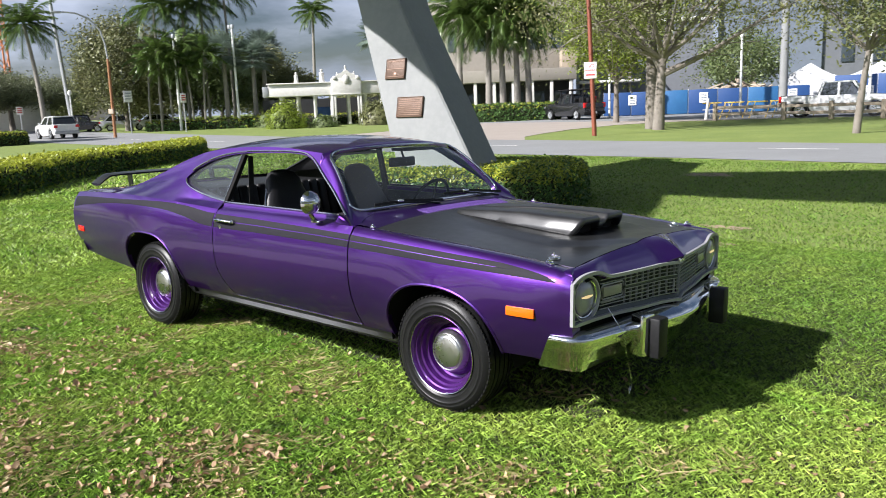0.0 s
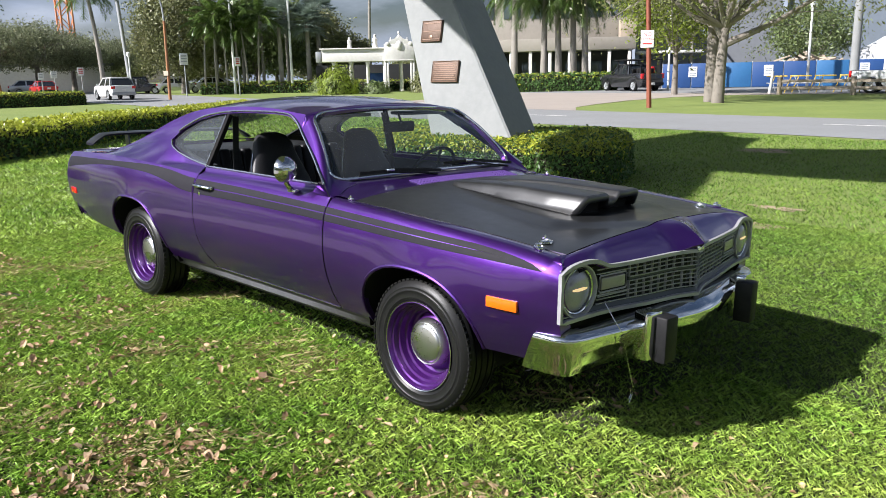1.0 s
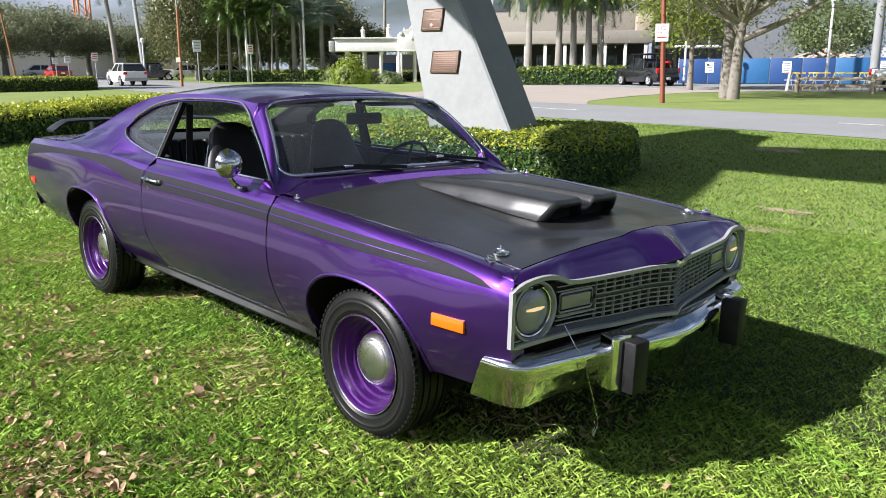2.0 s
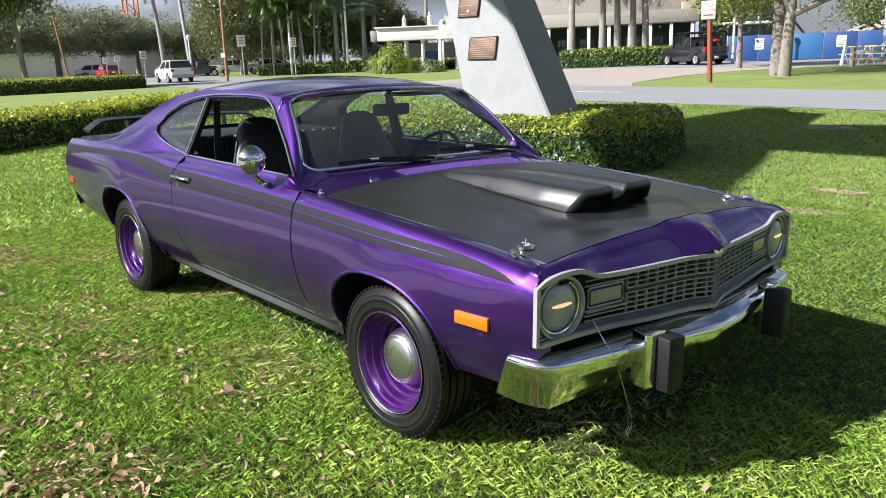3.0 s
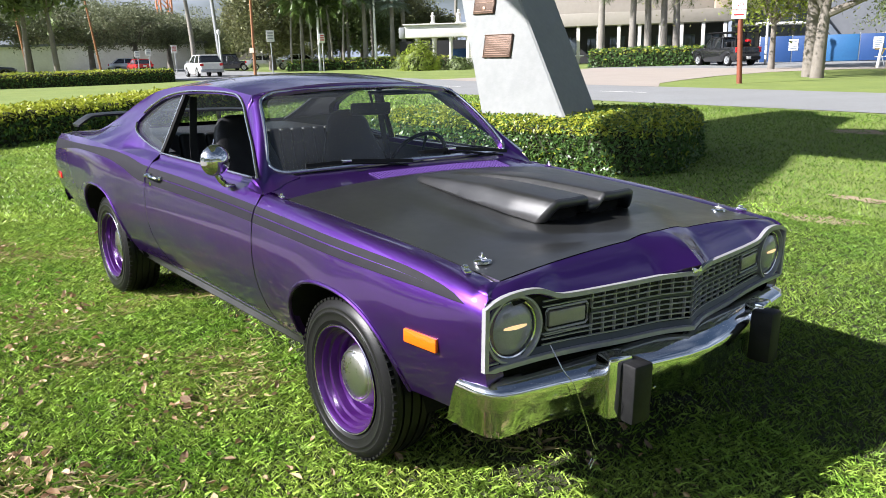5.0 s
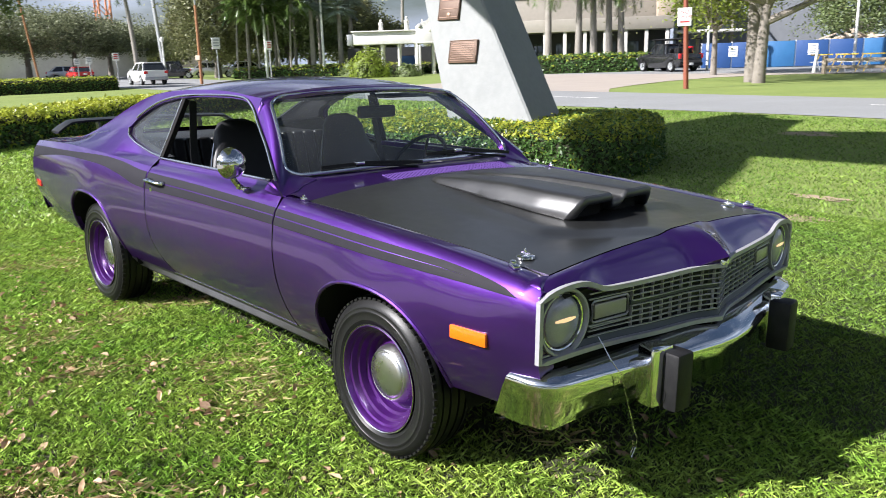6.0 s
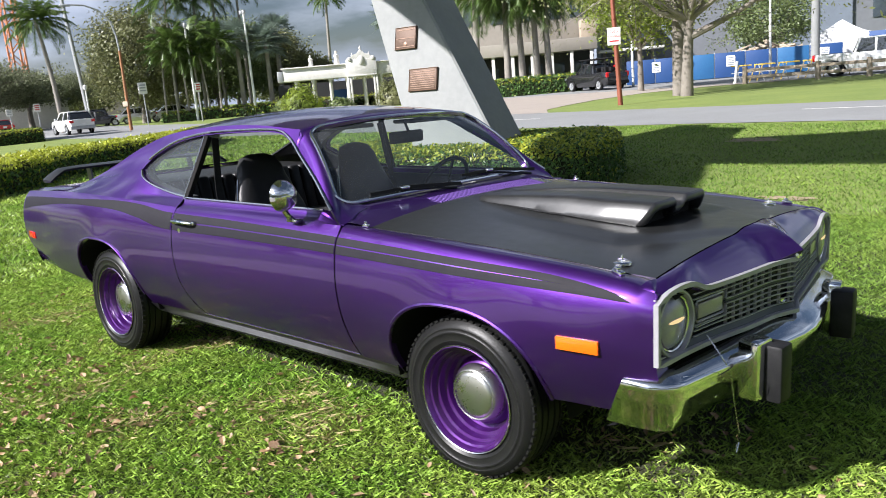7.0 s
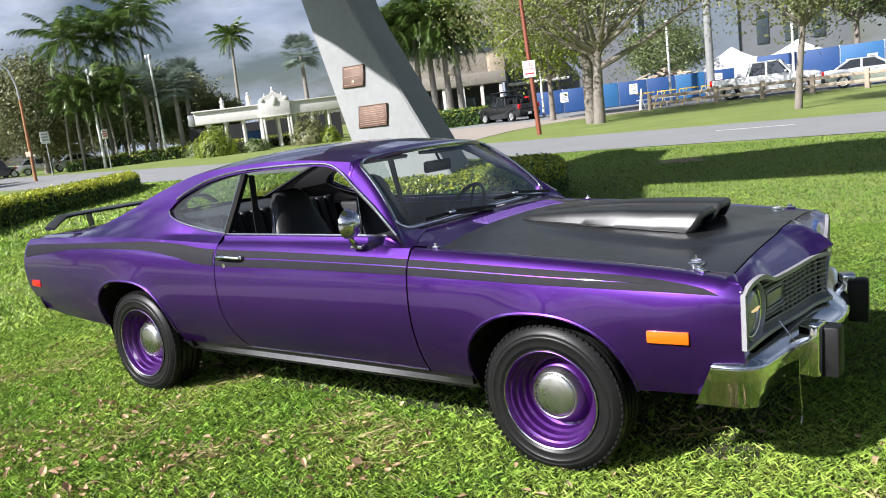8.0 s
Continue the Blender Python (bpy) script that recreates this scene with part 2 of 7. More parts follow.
def cone(a, b, ra, rb, n=10):
    a, b = Vector(a), Vector(b)
    q = (b - a).to_track_quat("Z", "Y").to_matrix()
    rows = [[p + q @ Vector((r * math.cos(2 * math.pi * i / n), r * math.sin(2 * math.pi * i / n), 0)) for i in range(n + 1)] for p, r in ((a, ra), (b, rb))]
    v, f = grid(rows)
    return v, f + [tuple(range(n))[::-1], tuple(n + 1 + i for i in range(n))]


def mirror(shape):
    v, f = shape
    return [(x, -y, z) for x, y, z in v], [q[::-1] for q in f]


def ground_z(x, y):
    """The lawn: sloping under the car, level by the road, rising slowly beyond."""
    r = math.hypot(x + 1.5, y)
    s = min(max((r - 7) / 8, 0), 1)
    s = s * s * (3 - 2 * s)
    return (1 - s) * (-0.016 * x - 0.023 * y) + s * (0.17 + 0.008 * max(0.0, r - 35))


def on_ground(x, y, turn=0.0):
    return pose(x, y, ground_z(x, y), 0, 0, turn)


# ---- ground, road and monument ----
# thatch colour lowered to carry the shade between the blades
SHADED_THATCH = material("shaded_thatch", (0.024, 0.034, 0.010), 0.95, 0.0, vary=0.8, scale=2.5, second=(0.05, 0.045, 0.02), bump=0.8, bump_scale=60)
LAWN = material("lawn", (0.135, 0.185, 0.038), 0.9, 0.0, vary=0.8, scale=0.55, second=(0.20, 0.245, 0.055), bump=0.8, bump_scale=28)
ASPHALT = material("asphalt", (0.23, 0.235, 0.236), 0.9, 0.0, vary=0.6, scale=0.5, second=(0.185, 0.187, 0.186), bump=0.3, bump_scale=90)
PAVERS = material("drive_pavers", (0.33, 0.285, 0.245), 0.9, 0.0, vary=0.6, scale=0.5, second=(0.27, 0.235, 0.21), bump=0.3, bump_scale=40)
CONCRETE = material("painted_concrete", (0.255, 0.262, 0.258), 0.8, 0.0, vary=0.7, scale=1.3, second=(0.20, 0.207, 0.207), bump=0.12, bump_scale=30)
ROAD_PAINT = material("road_paint", (0.75, 0.74, 0.7), 0.8, 0.0, vary=0.6, scale=3, second=(0.5, 0.5, 0.48))
BRONZE = material("bronze", (0.085, 0.05, 0.032), 0.5, 0.35, vary=0.5, scale=16, second=(0.10, 0.06, 0.04), bump=0.25, bump_scale=120)
BRONZE_EDGE = material("bronze_edge", (0.2, 0.125, 0.085), 0.45, 0.4, vary=0.4, scale=20, second=(0.2, 0.12, 0.08))
WALK = material("sidewalk", (0.26, 0.245, 0.22), 0.9, 0.0, vary=0.6, scale=2.5, second=(0.19, 0.18, 0.16), bump=0.2)


def ground_sheet():
    rs = [0, 1, 2, 3, 4, 5, 6, 7, 8, 9, 10, 11, 12, 13, 14, 15, 17, 20, 25, 30, 35, 45, 60, 80, 110, 150, 250, 500, 1500]
    return grid([[(-1.5 + r * math.cos(a), r * math.sin(a), ground_z(-1.5 + r * math.cos(a), r * math.sin(a)) if r < 250 else 1.89) for a in [2 * math.pi * i / 72 for i in range(73)]] for r in rs])


tagged(part("ground", ground_sheet(), LAWN), "sunlit mown lawn reaching to the far trees", "lawn", kind="structure")


tagged(part("ground", grid([[(x, y, ground_z(x, y) + 0.006) for x in [-5.4 + 0.5 * i for i in range(19)]] for y in [-3.0 + 0.4 * j for j in range(20)]]), SHADED_THATCH), "thatch under the nearest grass, darkened for shade between blades", "lawn", kind="structure")


def near_edge(x):
    return 13.6 - 0.10 * x


def far_edge(x):
    return 19.3 - 0.19 * x


def strip(xs, lo, hi, up, n=6):
    return grid([[(x, lo(x) + (hi(x) - lo(x)) * k / n, ground_z(x, lo(x) + (hi(x) - lo(x)) * k / n) + up) for k in range(n + 1)] for x in xs])


XS = [60 - 4 * i for i in range(16)] + [-2.0 - 2 * i for i in range(20)] + [-45 - 5 * i for i in range(24)]
tagged(part("road", strip(XS, near_edge, far_edge, 0.009), ASPHALT), "pale grey sunlit asphalt road", "road", kind="structure")

for x in (-3.5, -14.0, -24.5, -35.0, -46.0, 7.0, 17.5):
    y = 17.0 - 0.12 * x
    tagged(part("road_marking", grid([[(x + d, y - 0.12 * d + w, ground_z(x, y) + 0.014) for w in (-0.06, 0.06)] for d in (-1.0, 0.0, 1.0)]), ROAD_PAINT), "worn white dashed lane line", "road marking", "lane dashes", "structure")
# paved drive that leaves the road between the lawns
drive = grid([[Vector((*a, 0)).lerp(Vector((*b, 0)), k / 6) for k in range(7)] for a, b in (((-32.0, 25.2), (-15.0, 22.0)), ((-31.5, 27.0), (-16.8, 24.6)), ((-31.5, 30.0), (-17.8, 27.6)), ((-32.0, 34.0), (-18.8, 32.0)), ((-33.5, 38.0), (-18.6, 36.6)), ((-35.0, 42.0), (-16.5, 40.0)), ((-36.0, 46.0), (-12.0, 41.6)), ((-36.0, 50.0), (-10.0, 46.0)))])
drive = ([(x, y, ground_z(x, y) + 0.014) for x, y, _ in drive[0]], drive[1])
tagged(part("pavement", drive, PAVERS), "pinkish paved driveway beside the grass island", "driveway", kind="structure")
lot = grid([[(x, y, ground_z(x, y) + 0.016) for x in (-36, -28, -20, -12, -4, 8, 24, 40)] for y in (42.2, 46, 52, 60, 72)])
tagged(part("pavement", lot, ASPHALT), "grey asphalt car park by the blue fence", "car park", kind="structure")
walk_edge = grid([[(x, y, ground_z(x, y) + 0.03) for x, y in ((-0.72 - k * 0.35, -2.78 + 0.06 * k), (-0.2 - k * 0.35, -5.2))] for k in range(14)])
tagged(part("pavement", walk_edge, WALK), "grey concrete path at the edge of the lawn", "path", kind="structure")


# monument: a leaning concrete leg with two plaques, under unseen slabs added to shade the lawn
def face_y(x, z):
    return 5.84 + 0.15 * (x + 6.25) + 0.2 * (z - 1.6)


monument = thing("monument", pose(0, 0, 0), "pale leaning concrete monument with two bronze plaques behind a hedge", "monument")
leg_rows = []
for i in range(15):
    z = -0.15 + 5.35 * i / 14
    xl, xr = -6.13 - 0.405 * z, -4.55 - 0.64 * z + 0.05 * max(0.0, z - 3.2) * 4
    a, b = Vector((xl, face_y(xl, z), z)), Vector((xr, face_y(xr, z), z))
    d = Vector((-0.26, 0.97, 0.0)) * (1.0 + 0.05 * z)
    leg_rows.append([a, a.lerp(b, 0.03) + Vector((0, -0.012, 0)), a.lerp(b, 0.5), b + Vector((-0.03, -0.0, 0)), b + Vector((0.0, 0.03, 0)), b + d * 0.97, b + d + Vector((-0.03, 0.02, 0)), a + d, a])
part("leg", grid(leg_rows), CONCRETE, monument, "pale concrete leg leaning to one side", smooth=30)
# unseen slabs, outlined to cast the lawn's shadows, rise from the leg towards the sun side: each corner at height 5.1 m
# slides up along the sun's rays
SHADOW_WINGS = [(-4.0, -2.7, 5.0), (-5.0, -0.3, 4.0), (-6.0, 2.6, 2.4), (-2.9, 2.9, 4.2), (5.0, 3.4, 6.5), (5.0, 7.3, 6.5), (-3.5, 6.4, 2.6), (-6.6, 5.4, 0.0), (-6.8, 6.9, 0.0), (-8.6, 7.2, 0.0), (-9.2, 4.2, 0.0), (-8.1, 3.0, 0.6), (-7.1, 1.55, 2.0), (-6.6, 0.0, 3.4), (-6.2, -2.7, 5.0)]
shadow_wing_low = [(x - 0.51 * d, y - 1.25 * d, 5.1 + d) for x, y, d in SHADOW_WINGS]
# arms and hub as separate flat pieces of one shell
PIECES = [(0, 1, 13, 14), (1, 2, 12, 13), (2, 7, 10, 11, 12), (2, 3, 6, 7), (3, 4, 5, 6), (7, 8, 9, 10)]
n6 = len(SHADOW_WINGS)
part("shadow_slab", (shadow_wing_low + [(x, y, z + 0.08) for x, y, z in shadow_wing_low], [q[::-1] for q in PIECES] + [tuple(k + n6 for k in q) for q in PIECES] + [(k, (k + 1) % n6, n6 + (k + 1) % n6, n6 + k) for k in range(n6)]), CONCRETE, monument, smooth=0)


def plaque(x0, x1, z0, z1, lines, seal):
    mid = Vector(((x0 + x1) / 2, face_y((x0 + x1) / 2, (z0 + z1) / 2), (z0 + z1) / 2))
    ex = Vector((1, 0.15, 0)).normalized()
    ez = Vector((0, 0.2, 1)).normalized()
    ny = ex.cross(ez).normalized() * -1
    m = Matrix((( ex.x, ny.x, ez.x, mid.x), (ex.y, ny.y, ez.y, mid.y), (ex.z, ny.z, ez.z, mid.z), (0, 0, 0, 1)))
    w, h = (x1 - x0) * 1.0, (z1 - z0)
    p = part("plaque", moved(shape_of(box(0, -0.012, 0, w, 0.04, h, 0.006)), m), BRONZE, monument, "brown bronze plaque with raised lettering")
    rim = [(-w / 2 + 0.008, -0.034, -h / 2 + 0.008), (w / 2 - 0.008, -0.034, -h / 2 + 0.008), (w / 2 - 0.008, -0.034, h / 2 - 0.008), (-w / 2 + 0.008, -0.034, h / 2 - 0.008)]
    part("plaque_rim", moved(tube(rim, 0.007, 6, True), m), BRONZE_EDGE, p)
    for i in range(lines):
        z = h / 2 - 0.045 - (h - 0.085) * i / max(lines - 1, 1)
        length = w * (0.86 if i % 3 else 0.78)
        part("text_bar", moved(shape_of(box(0, -0.034, z, length, 0.006, 0.011, 0.002, 1)), m), BRONZE_EDGE, p)
    if seal:
        part("seal", moved(lathe([(0.0, -0.04), (0.03, -0.039), (0.04, -0.034), (0.042, -0.03)], 20), m @ pose(0.0, 0, -h / 2 + 0.075)), BRONZE_EDGE, p)


plaque(-6.50, -5.99, 1.43, 1.765, 9, False)
plaque(-6.785, -6.395, 2.06, 2.395, 3, True)


# worn bare spots in the lawn
EARTH = material("bare_earth", (0.38, 0.28, 0.20), 0.95, 0.0, vary=0.9, scale=6, second=(0.22, 0.18, 0.10), bump=0.5, bump_scale=50)
SPOTS = [(-1.16, 6.34, 0.30), (-0.95, 4.95, 0.36), (-3.5, 11.6, 0.45)]
for x, y, r in SPOTS:
    rim = [(x + r * (1 + 0.3 * math.sin(3 * a + x) + 0.22 * math.sin(7 * a + y)) * math.cos(a), y + 0.6 * r * (1 + 0.3 * math.cos(2 * a + y) + 0.2 * math.sin(9 * a)) * math.sin(a)) for a in [2 * math.pi * i / 24 for i in range(24)]]
    tagged(part("ground", ([(a, b, ground_z(a, b) + 0.008) for a, b in rim], [tuple(range(24))]), EARTH), "bare reddish earth patch in the lawn", "earth", kind="structure")


# ---- the purple car, x ahead from the front axle, y to its left ----
car = thing("muscle_car", SLOPE, "purple two-door fastback coupe with black hood parked on the lawn", "car")
PLAN = [(-4.05, 0.915), (-3.9, 0.935), (-3.6, 0.972), (-3.2, 1.0), (-2.72, 1.018), (-2.2, 0.998), (-1.8, 0.985), (-1.0, 0.985), (-0.4, 1.0), (0.0, 1.01), (0.3, 1.0), (0.58, 0.978), (0.69, 0.962), (0.757, 0.945)]
CREST = [(-4.05, 0.91), (-3.9, 0.925), (-3.5, 0.945), (-3.1, 0.955), (-2.7, 0.952), (-2.3, 0.938), (-1.9, 0.92), (-1.4, 0.915), (-0.9, 0.915), (-0.68, 0.908), (-0.16, 0.887), (0.32, 0.857), (0.59, 0.832), (0.70, 0.816), (0.757, 0.800)]
SIDE = [(0.25, 0.700), (0.30, 0.748), (0.36, 0.793), (0.42, 0.828), (0.48, 0.854), (0.55, 0.876), (0.62, 0.888), (0.70, 0.892), (0.78, 0.885), (0.84, 0.871), (0.88, 0.850), (0.90, 0.832)]


def crest(x):
    return curve_at(x, CREST)


def side_y(x, z):
    zz = z if z < 0.58 else 0.58 + (z - 0.58) * 0.32 / (crest(x) - 0.58)
    y = curve_at(zz, SIDE) * curve_at(x, PLAN)
    for xc, hw, top in ((-0.012, 0.375, 0.672), (-2.755, 0.36, 0.698)):
        d = math.hypot((x - xc) / hw, max(z - 0.34, 0) / (top - 0.34))
        if 0.9 < d < 1.35:
            y += 0.012 * (1 - (d - 0.9) / 0.45) ** 2
    # the flank stands fuller under the crest at the nose
    k, v = min(max((x - 0.48) / 0.27, 0), 1), min(max((z - 0.67) / (crest(x) - 0.67), 0), 1)
    return y + 0.027 * k * k * (3 - 2 * k) * v


def arch(x, xc, hw, top, n=2.3):
    d = abs((x - xc) / hw)
    return 0.34 + (top - 0.34) * (1 - d ** n) ** (1 / n) if d < 1 else 0.0


def low_z(x):
    base = 0.335 if -2.42 < x < -0.38 else 0.375 + 0.02 * max(x, 0) if x > 0 else 0.375 + 0.055 * (-3.1 - x) / 0.8
    return max(base, arch(x, -0.012, 0.375, 0.672), arch(x, -2.755, 0.36, 0.698, 2.6))


def body_column(x, z0, z1, n=16, flange=0.03):
    col = [(x, -(side_y(x, z0) - flange), z0 + 0.004)] if flange else []
    return col + [(x, -side_y(x, z0 + (z1 - z0) * i / n), z0 + (z1 - z0) * i / n) for i in range(n + 1)]


def arch_xs(xc, hw):
    return [xc - hw * 1.0005 * math.cos(math.pi * i / 34) for i in range(35)]


def both(name, shape, mat, parent=None, label=""):
    """The same part on the right and on the left flank."""
    return part(name, shape, mat, parent or car, label), part(name, mirror(shape), mat, parent or car, label)


# fenders
def fender_shape():
    xs = sorted([-0.635, -0.61, -0.57, -0.53, -0.48, -0.43] + arch_xs(-0.012, 0.375) + [0.40, 0.44, 0.5, 0.56, 0.62, 0.67, 0.70, 0.725, 0.745, 0.757])
    rows = []
    for x in xs:
        col = body_column(x, low_z(x), crest(x))
        gap = 0.777 + (0.738 - 0.777) * (x + 0.55) / 1.25
        y, z = -col[-1][1], crest(x)
        sink = max(0.0, x - 0.69) * 0.45
        col += [(x, -(y - 0.02), z + 0.006 - sink * 0.4), (x, -max(gap + 0.012, y - 0.045), z + 0.007 - sink), (x, -min(gap, y - 0.03), z + 0.003 - sink), (x, -min(gap, y - 0.03), z - 0.04)]
        rows.append(col)
    return grid(rows)


fender_r, fender_l = both("fender", fender_shape(), PAINT)


def cut_x(z):
    return -1.938 + 0.085 * max(0.0, (0.56 - z) / 0.22) ** 2


def door_shape():
    rows, n = [], 40
    zs = [0.342 + (0.915 - 0.342) * i / 20 for i in range(21)]
    for k in range(n + 1):
        col = []
        for i, z in enumerate(zs):
            x = cut_x(z) + 0.006 + (-0.643 - cut_x(z) - 0.006) * k / n
            if i == 0:
                col.append((x, -(side_y(x, z) - 0.03), z))
            col.append((x, -side_y(x, min(z, crest(x))), z))
        x = -1.93 + 1.285 * k / n
        k2 = min(1, max(0, (-0.72 - x) / 0.08))
        col += [(x, -y, 0.908 + (z - 0.908) * k2) for y, z in ((0.803, 0.926), (0.786, 0.936), (0.778, 0.958), (0.765, 0.962), (0.745, 0.955))] + [(x, -0.74, 0.90)]
        rows.append(col)
    return grid(rows)


door_r, door_l = both("door", door_shape(), PAINT)
both("sill_trim", tube([(x, -(side_y(x, 0.342) + 0.001), 0.3405) for x in [-0.65 - 1.23 * i / 20 for i in range(21)]], 0.0022, 5), BRIGHT)


def quarter_shape():
    xs = sorted([-1.944, -1.96, -2.0, -2.1, -2.2, -2.3, -2.38] + arch_xs(-2.755, 0.36) + [-3.14, -3.2, -3.3, -3.45, -3.6, -3.75, -3.86, -3.93, -3.96])
    rows = []
    for x in xs:
        z0, z1, col = low_z(x), crest(x), []
        for i in range(18):
            z = z0 + (z1 - z0) * max(i - 1, 0) / 16
            xx = x
            if x > -2.0:
                xx = cut_x(z) if x == -1.944 else min(x, cut_x(z) - 0.02 * (-1.944 - x) / 0.05)
            if x < -3.6:
                k = (-3.6 - x) / 0.36
                xx = x + k * (-0.075 * math.sin(math.pi * min(max((z - 0.42) / 0.62, 0), 1)) + 0.05 * max(0, (0.6 - z) / 0.2))
            col.append((xx, -(side_y(x, z) - (0.03 if i == 0 else 0)), z))
        rows.append(col)
    return grid(rows)


quarter_r, quarter_l = both("quarter_panel", quarter_shape(), PAINT)
rocker = grid([[(x, -0.68, 0.27), (x, -0.735, 0.272), (x, -0.752, 0.285), (x, -side_y(x, 0.31) + 0.003, 0.31), (x, -side_y(x, 0.336) + 0.002, 0.336), (x, -side_y(x, 0.336) + 0.03, 0.338)] for x in [-2.42 + 2.03 * i / 24 for i in range(25)]])
# black stands in for the purple paint in shade below the door
both("rocker_panel", rocker, GLOSS_BLACK, None, "glossy rocker panel under the door, black for shaded purple paint")

for owners, xc, hw, top, n in (((fender_r, fender_l), -0.012, 0.375, 0.672, 2.3), ((quarter_r, quarter_l), -2.755, 0.36, 0.698, 2.6)):
    lip_line = []
    for i in range(41):
        x = xc - hw * 0.9995 * math.cos(math.pi * (0.02 + 0.96 * i / 40))
        z = arch(x, xc, hw, top, n) + 0.007
        lip_line.append((x, -(side_y(x, z) - 0.001), z))
    for owner, shape in zip(owners, (tube(lip_line, 0.0085, 7), mirror(tube(lip_line, 0.0085, 7)))):
        part("wheel_lip", shape, PAINT, owner)

# greenhouse
RAIL_Y = [(-4.0, 0.70), (-3.8, 0.72), (-3.4, 0.715), (-3.2, 0.70), (-2.9, 0.672), (-2.6, 0.642), (-2.3, 0.618), (-1.9, 0.603), (-1.5, 0.60), (-1.1, 0.61)]
RAIL_Z = [(-4.0, 0.925), (-3.8, 0.948), (-3.4, 0.972), (-3.2, 1.008), (-2.9, 1.10), (-2.6, 1.205), (-2.3, 1.282), (-1.9, 1.318), (-1.5, 1.322), (-1.15, 1.298)]
TOP_Z = [(-4.0, 0.94), (-3.6, 0.972), (-3.25, 1.0), (-3.12, 1.035), (-2.8, 1.165), (-2.4, 1.308), (-2.2, 1.35), (-1.9, 1.378), (-1.6, 1.385), (-1.3, 1.372), (-1.05, 1.335)]
WIN_LOW = [(-2.48, 1.095), (-2.44, 1.063), (-2.38, 1.04), (-2.25, 1.008), (-2.1, 0.984), (-1.9, 0.964)]
WIN_TOP = [(-2.48, 1.096), (-2.46, 1.12), (-2.42, 1.15), (-2.34, 1.185), (-2.2, 1.232), (-2.05, 1.262), (-1.87, 1.28), (-1.5, 1.290), (-1.32, 1.286), (-1.25, 1.276), (-1.18, 1.246), (-1.10, 1.196)]


def cabin_y(x, z):
    """The flank of the cabin between the shoulder and the roof rail."""
    zs, ys = crest(x), side_y(x, crest(x))
    ze, ye = curve_at(x, RAIL_Z), curve_at(x, RAIL_Y)
    if x > -2.2:
        return 0.772 - (z - 0.962) * (0.772 - ye) / (ze - 0.962) if z > 0.962 else 0.772 + (ys - 0.772) * (0.962 - z) / max(0.962 - zs, 1e-3)
    v = min(max((z - zs) / max(ze - zs, 1e-3), 0), 1)
    k = min((-2.2 - x) / 0.25, 1)
    lin = 0.772 - (z - 0.962) * (0.772 - ye) / (ze - 0.962) if z > 0.962 else 0.772 + (ys - 0.772) * (0.962 - z) / max(0.962 - zs, 1e-3)
    return (1 - k) * lin + k * (ye + (ys - ye) * (1 - v) ** 1.5)


def split_z(x):
    return curve_at(x, WIN_LOW) if x > -2.48 else 1.095 + (x + 2.48) * 0.12


def sail_lower():
    xs = [-1.94 - 0.54 * i / 22 for i in range(23)] + [-2.52, -2.6, -2.7, -2.85, -3.0]
    rows = []
    for x in xs:
        z0, z1 = crest(x), split_z(x)
        rows.append([(x, -cabin_y(x, z0 + (z1 - z0) * i / 10), z0 + (z1 - z0) * i / 10) for i in range(11)] + [(x, -cabin_y(x, z1) + 0.035, z1 + 0.002)])
    return grid(rows)


def sail_upper():
    xs = [-1.10 - 1.38 * i / 46 for i in range(47)] + [-2.52, -2.6, -2.7, -2.85, -3.0]
    rows = []
    for x in xs:
        z1 = curve_at(x, RAIL_Z)
        z0 = curve_at(x, WIN_TOP) if x > -2.48 else split_z(x)
        z1 = min(z1, 1.30 - (x + 1.13)) if x > -1.16 else z1
        z0 = min(z0, z1 - 0.008)
        rows.append([(x, -cabin_y(x, z0) + 0.035, z0)] + [(x, -cabin_y(x, z0 + (z1 - z0) * i / 8), z0 + (z1 - z0) * i / 8) for i in range(9)])
    return grid(rows)


def sail_rear():
    xs = [-3.0, -3.1, -3.2, -3.3, -3.45, -3.6, -3.8, -3.9, -3.97]
    rows = []
    for x in xs:
        z0, z1 = crest(x), curve_at(x, RAIL_Z)
        rows.append([(x - 0.02 * (x < -3.85), -cabin_y(x, z0 + (z1 - z0) * i / 10), z0 + (z1 - z0) * i / 10) for i in range(11)])
    return grid(rows)


both("sail_panel", joined(sail_lower(), sail_upper(), sail_rear()), PAINT)
inside = joined(sail_lower(), sail_upper(), sail_rear())
both("inner_trim", ([(x, y + 0.045, z - 0.004) for x, y, z in inside[0]], inside[1]), VINYL)


def roof_row(x, y0=0.0):
    zc, ze, ye = curve_at(x, TOP_Z), curve_at(x, RAIL_Z), curve_at(x, RAIL_Y)
    k = max(0.0, (x + 1.3) / 0.2)
    return [(x + k * (0.075 * (1 - (s / 10) ** 2) - 0.045 * (abs(s) / 10) ** 6), ye * s / 10, zc - (zc - ze) * (abs(s) / 10) ** 2.4 - 0.006 * k * (s / 10) ** 6) for s in range(-10, 11)]


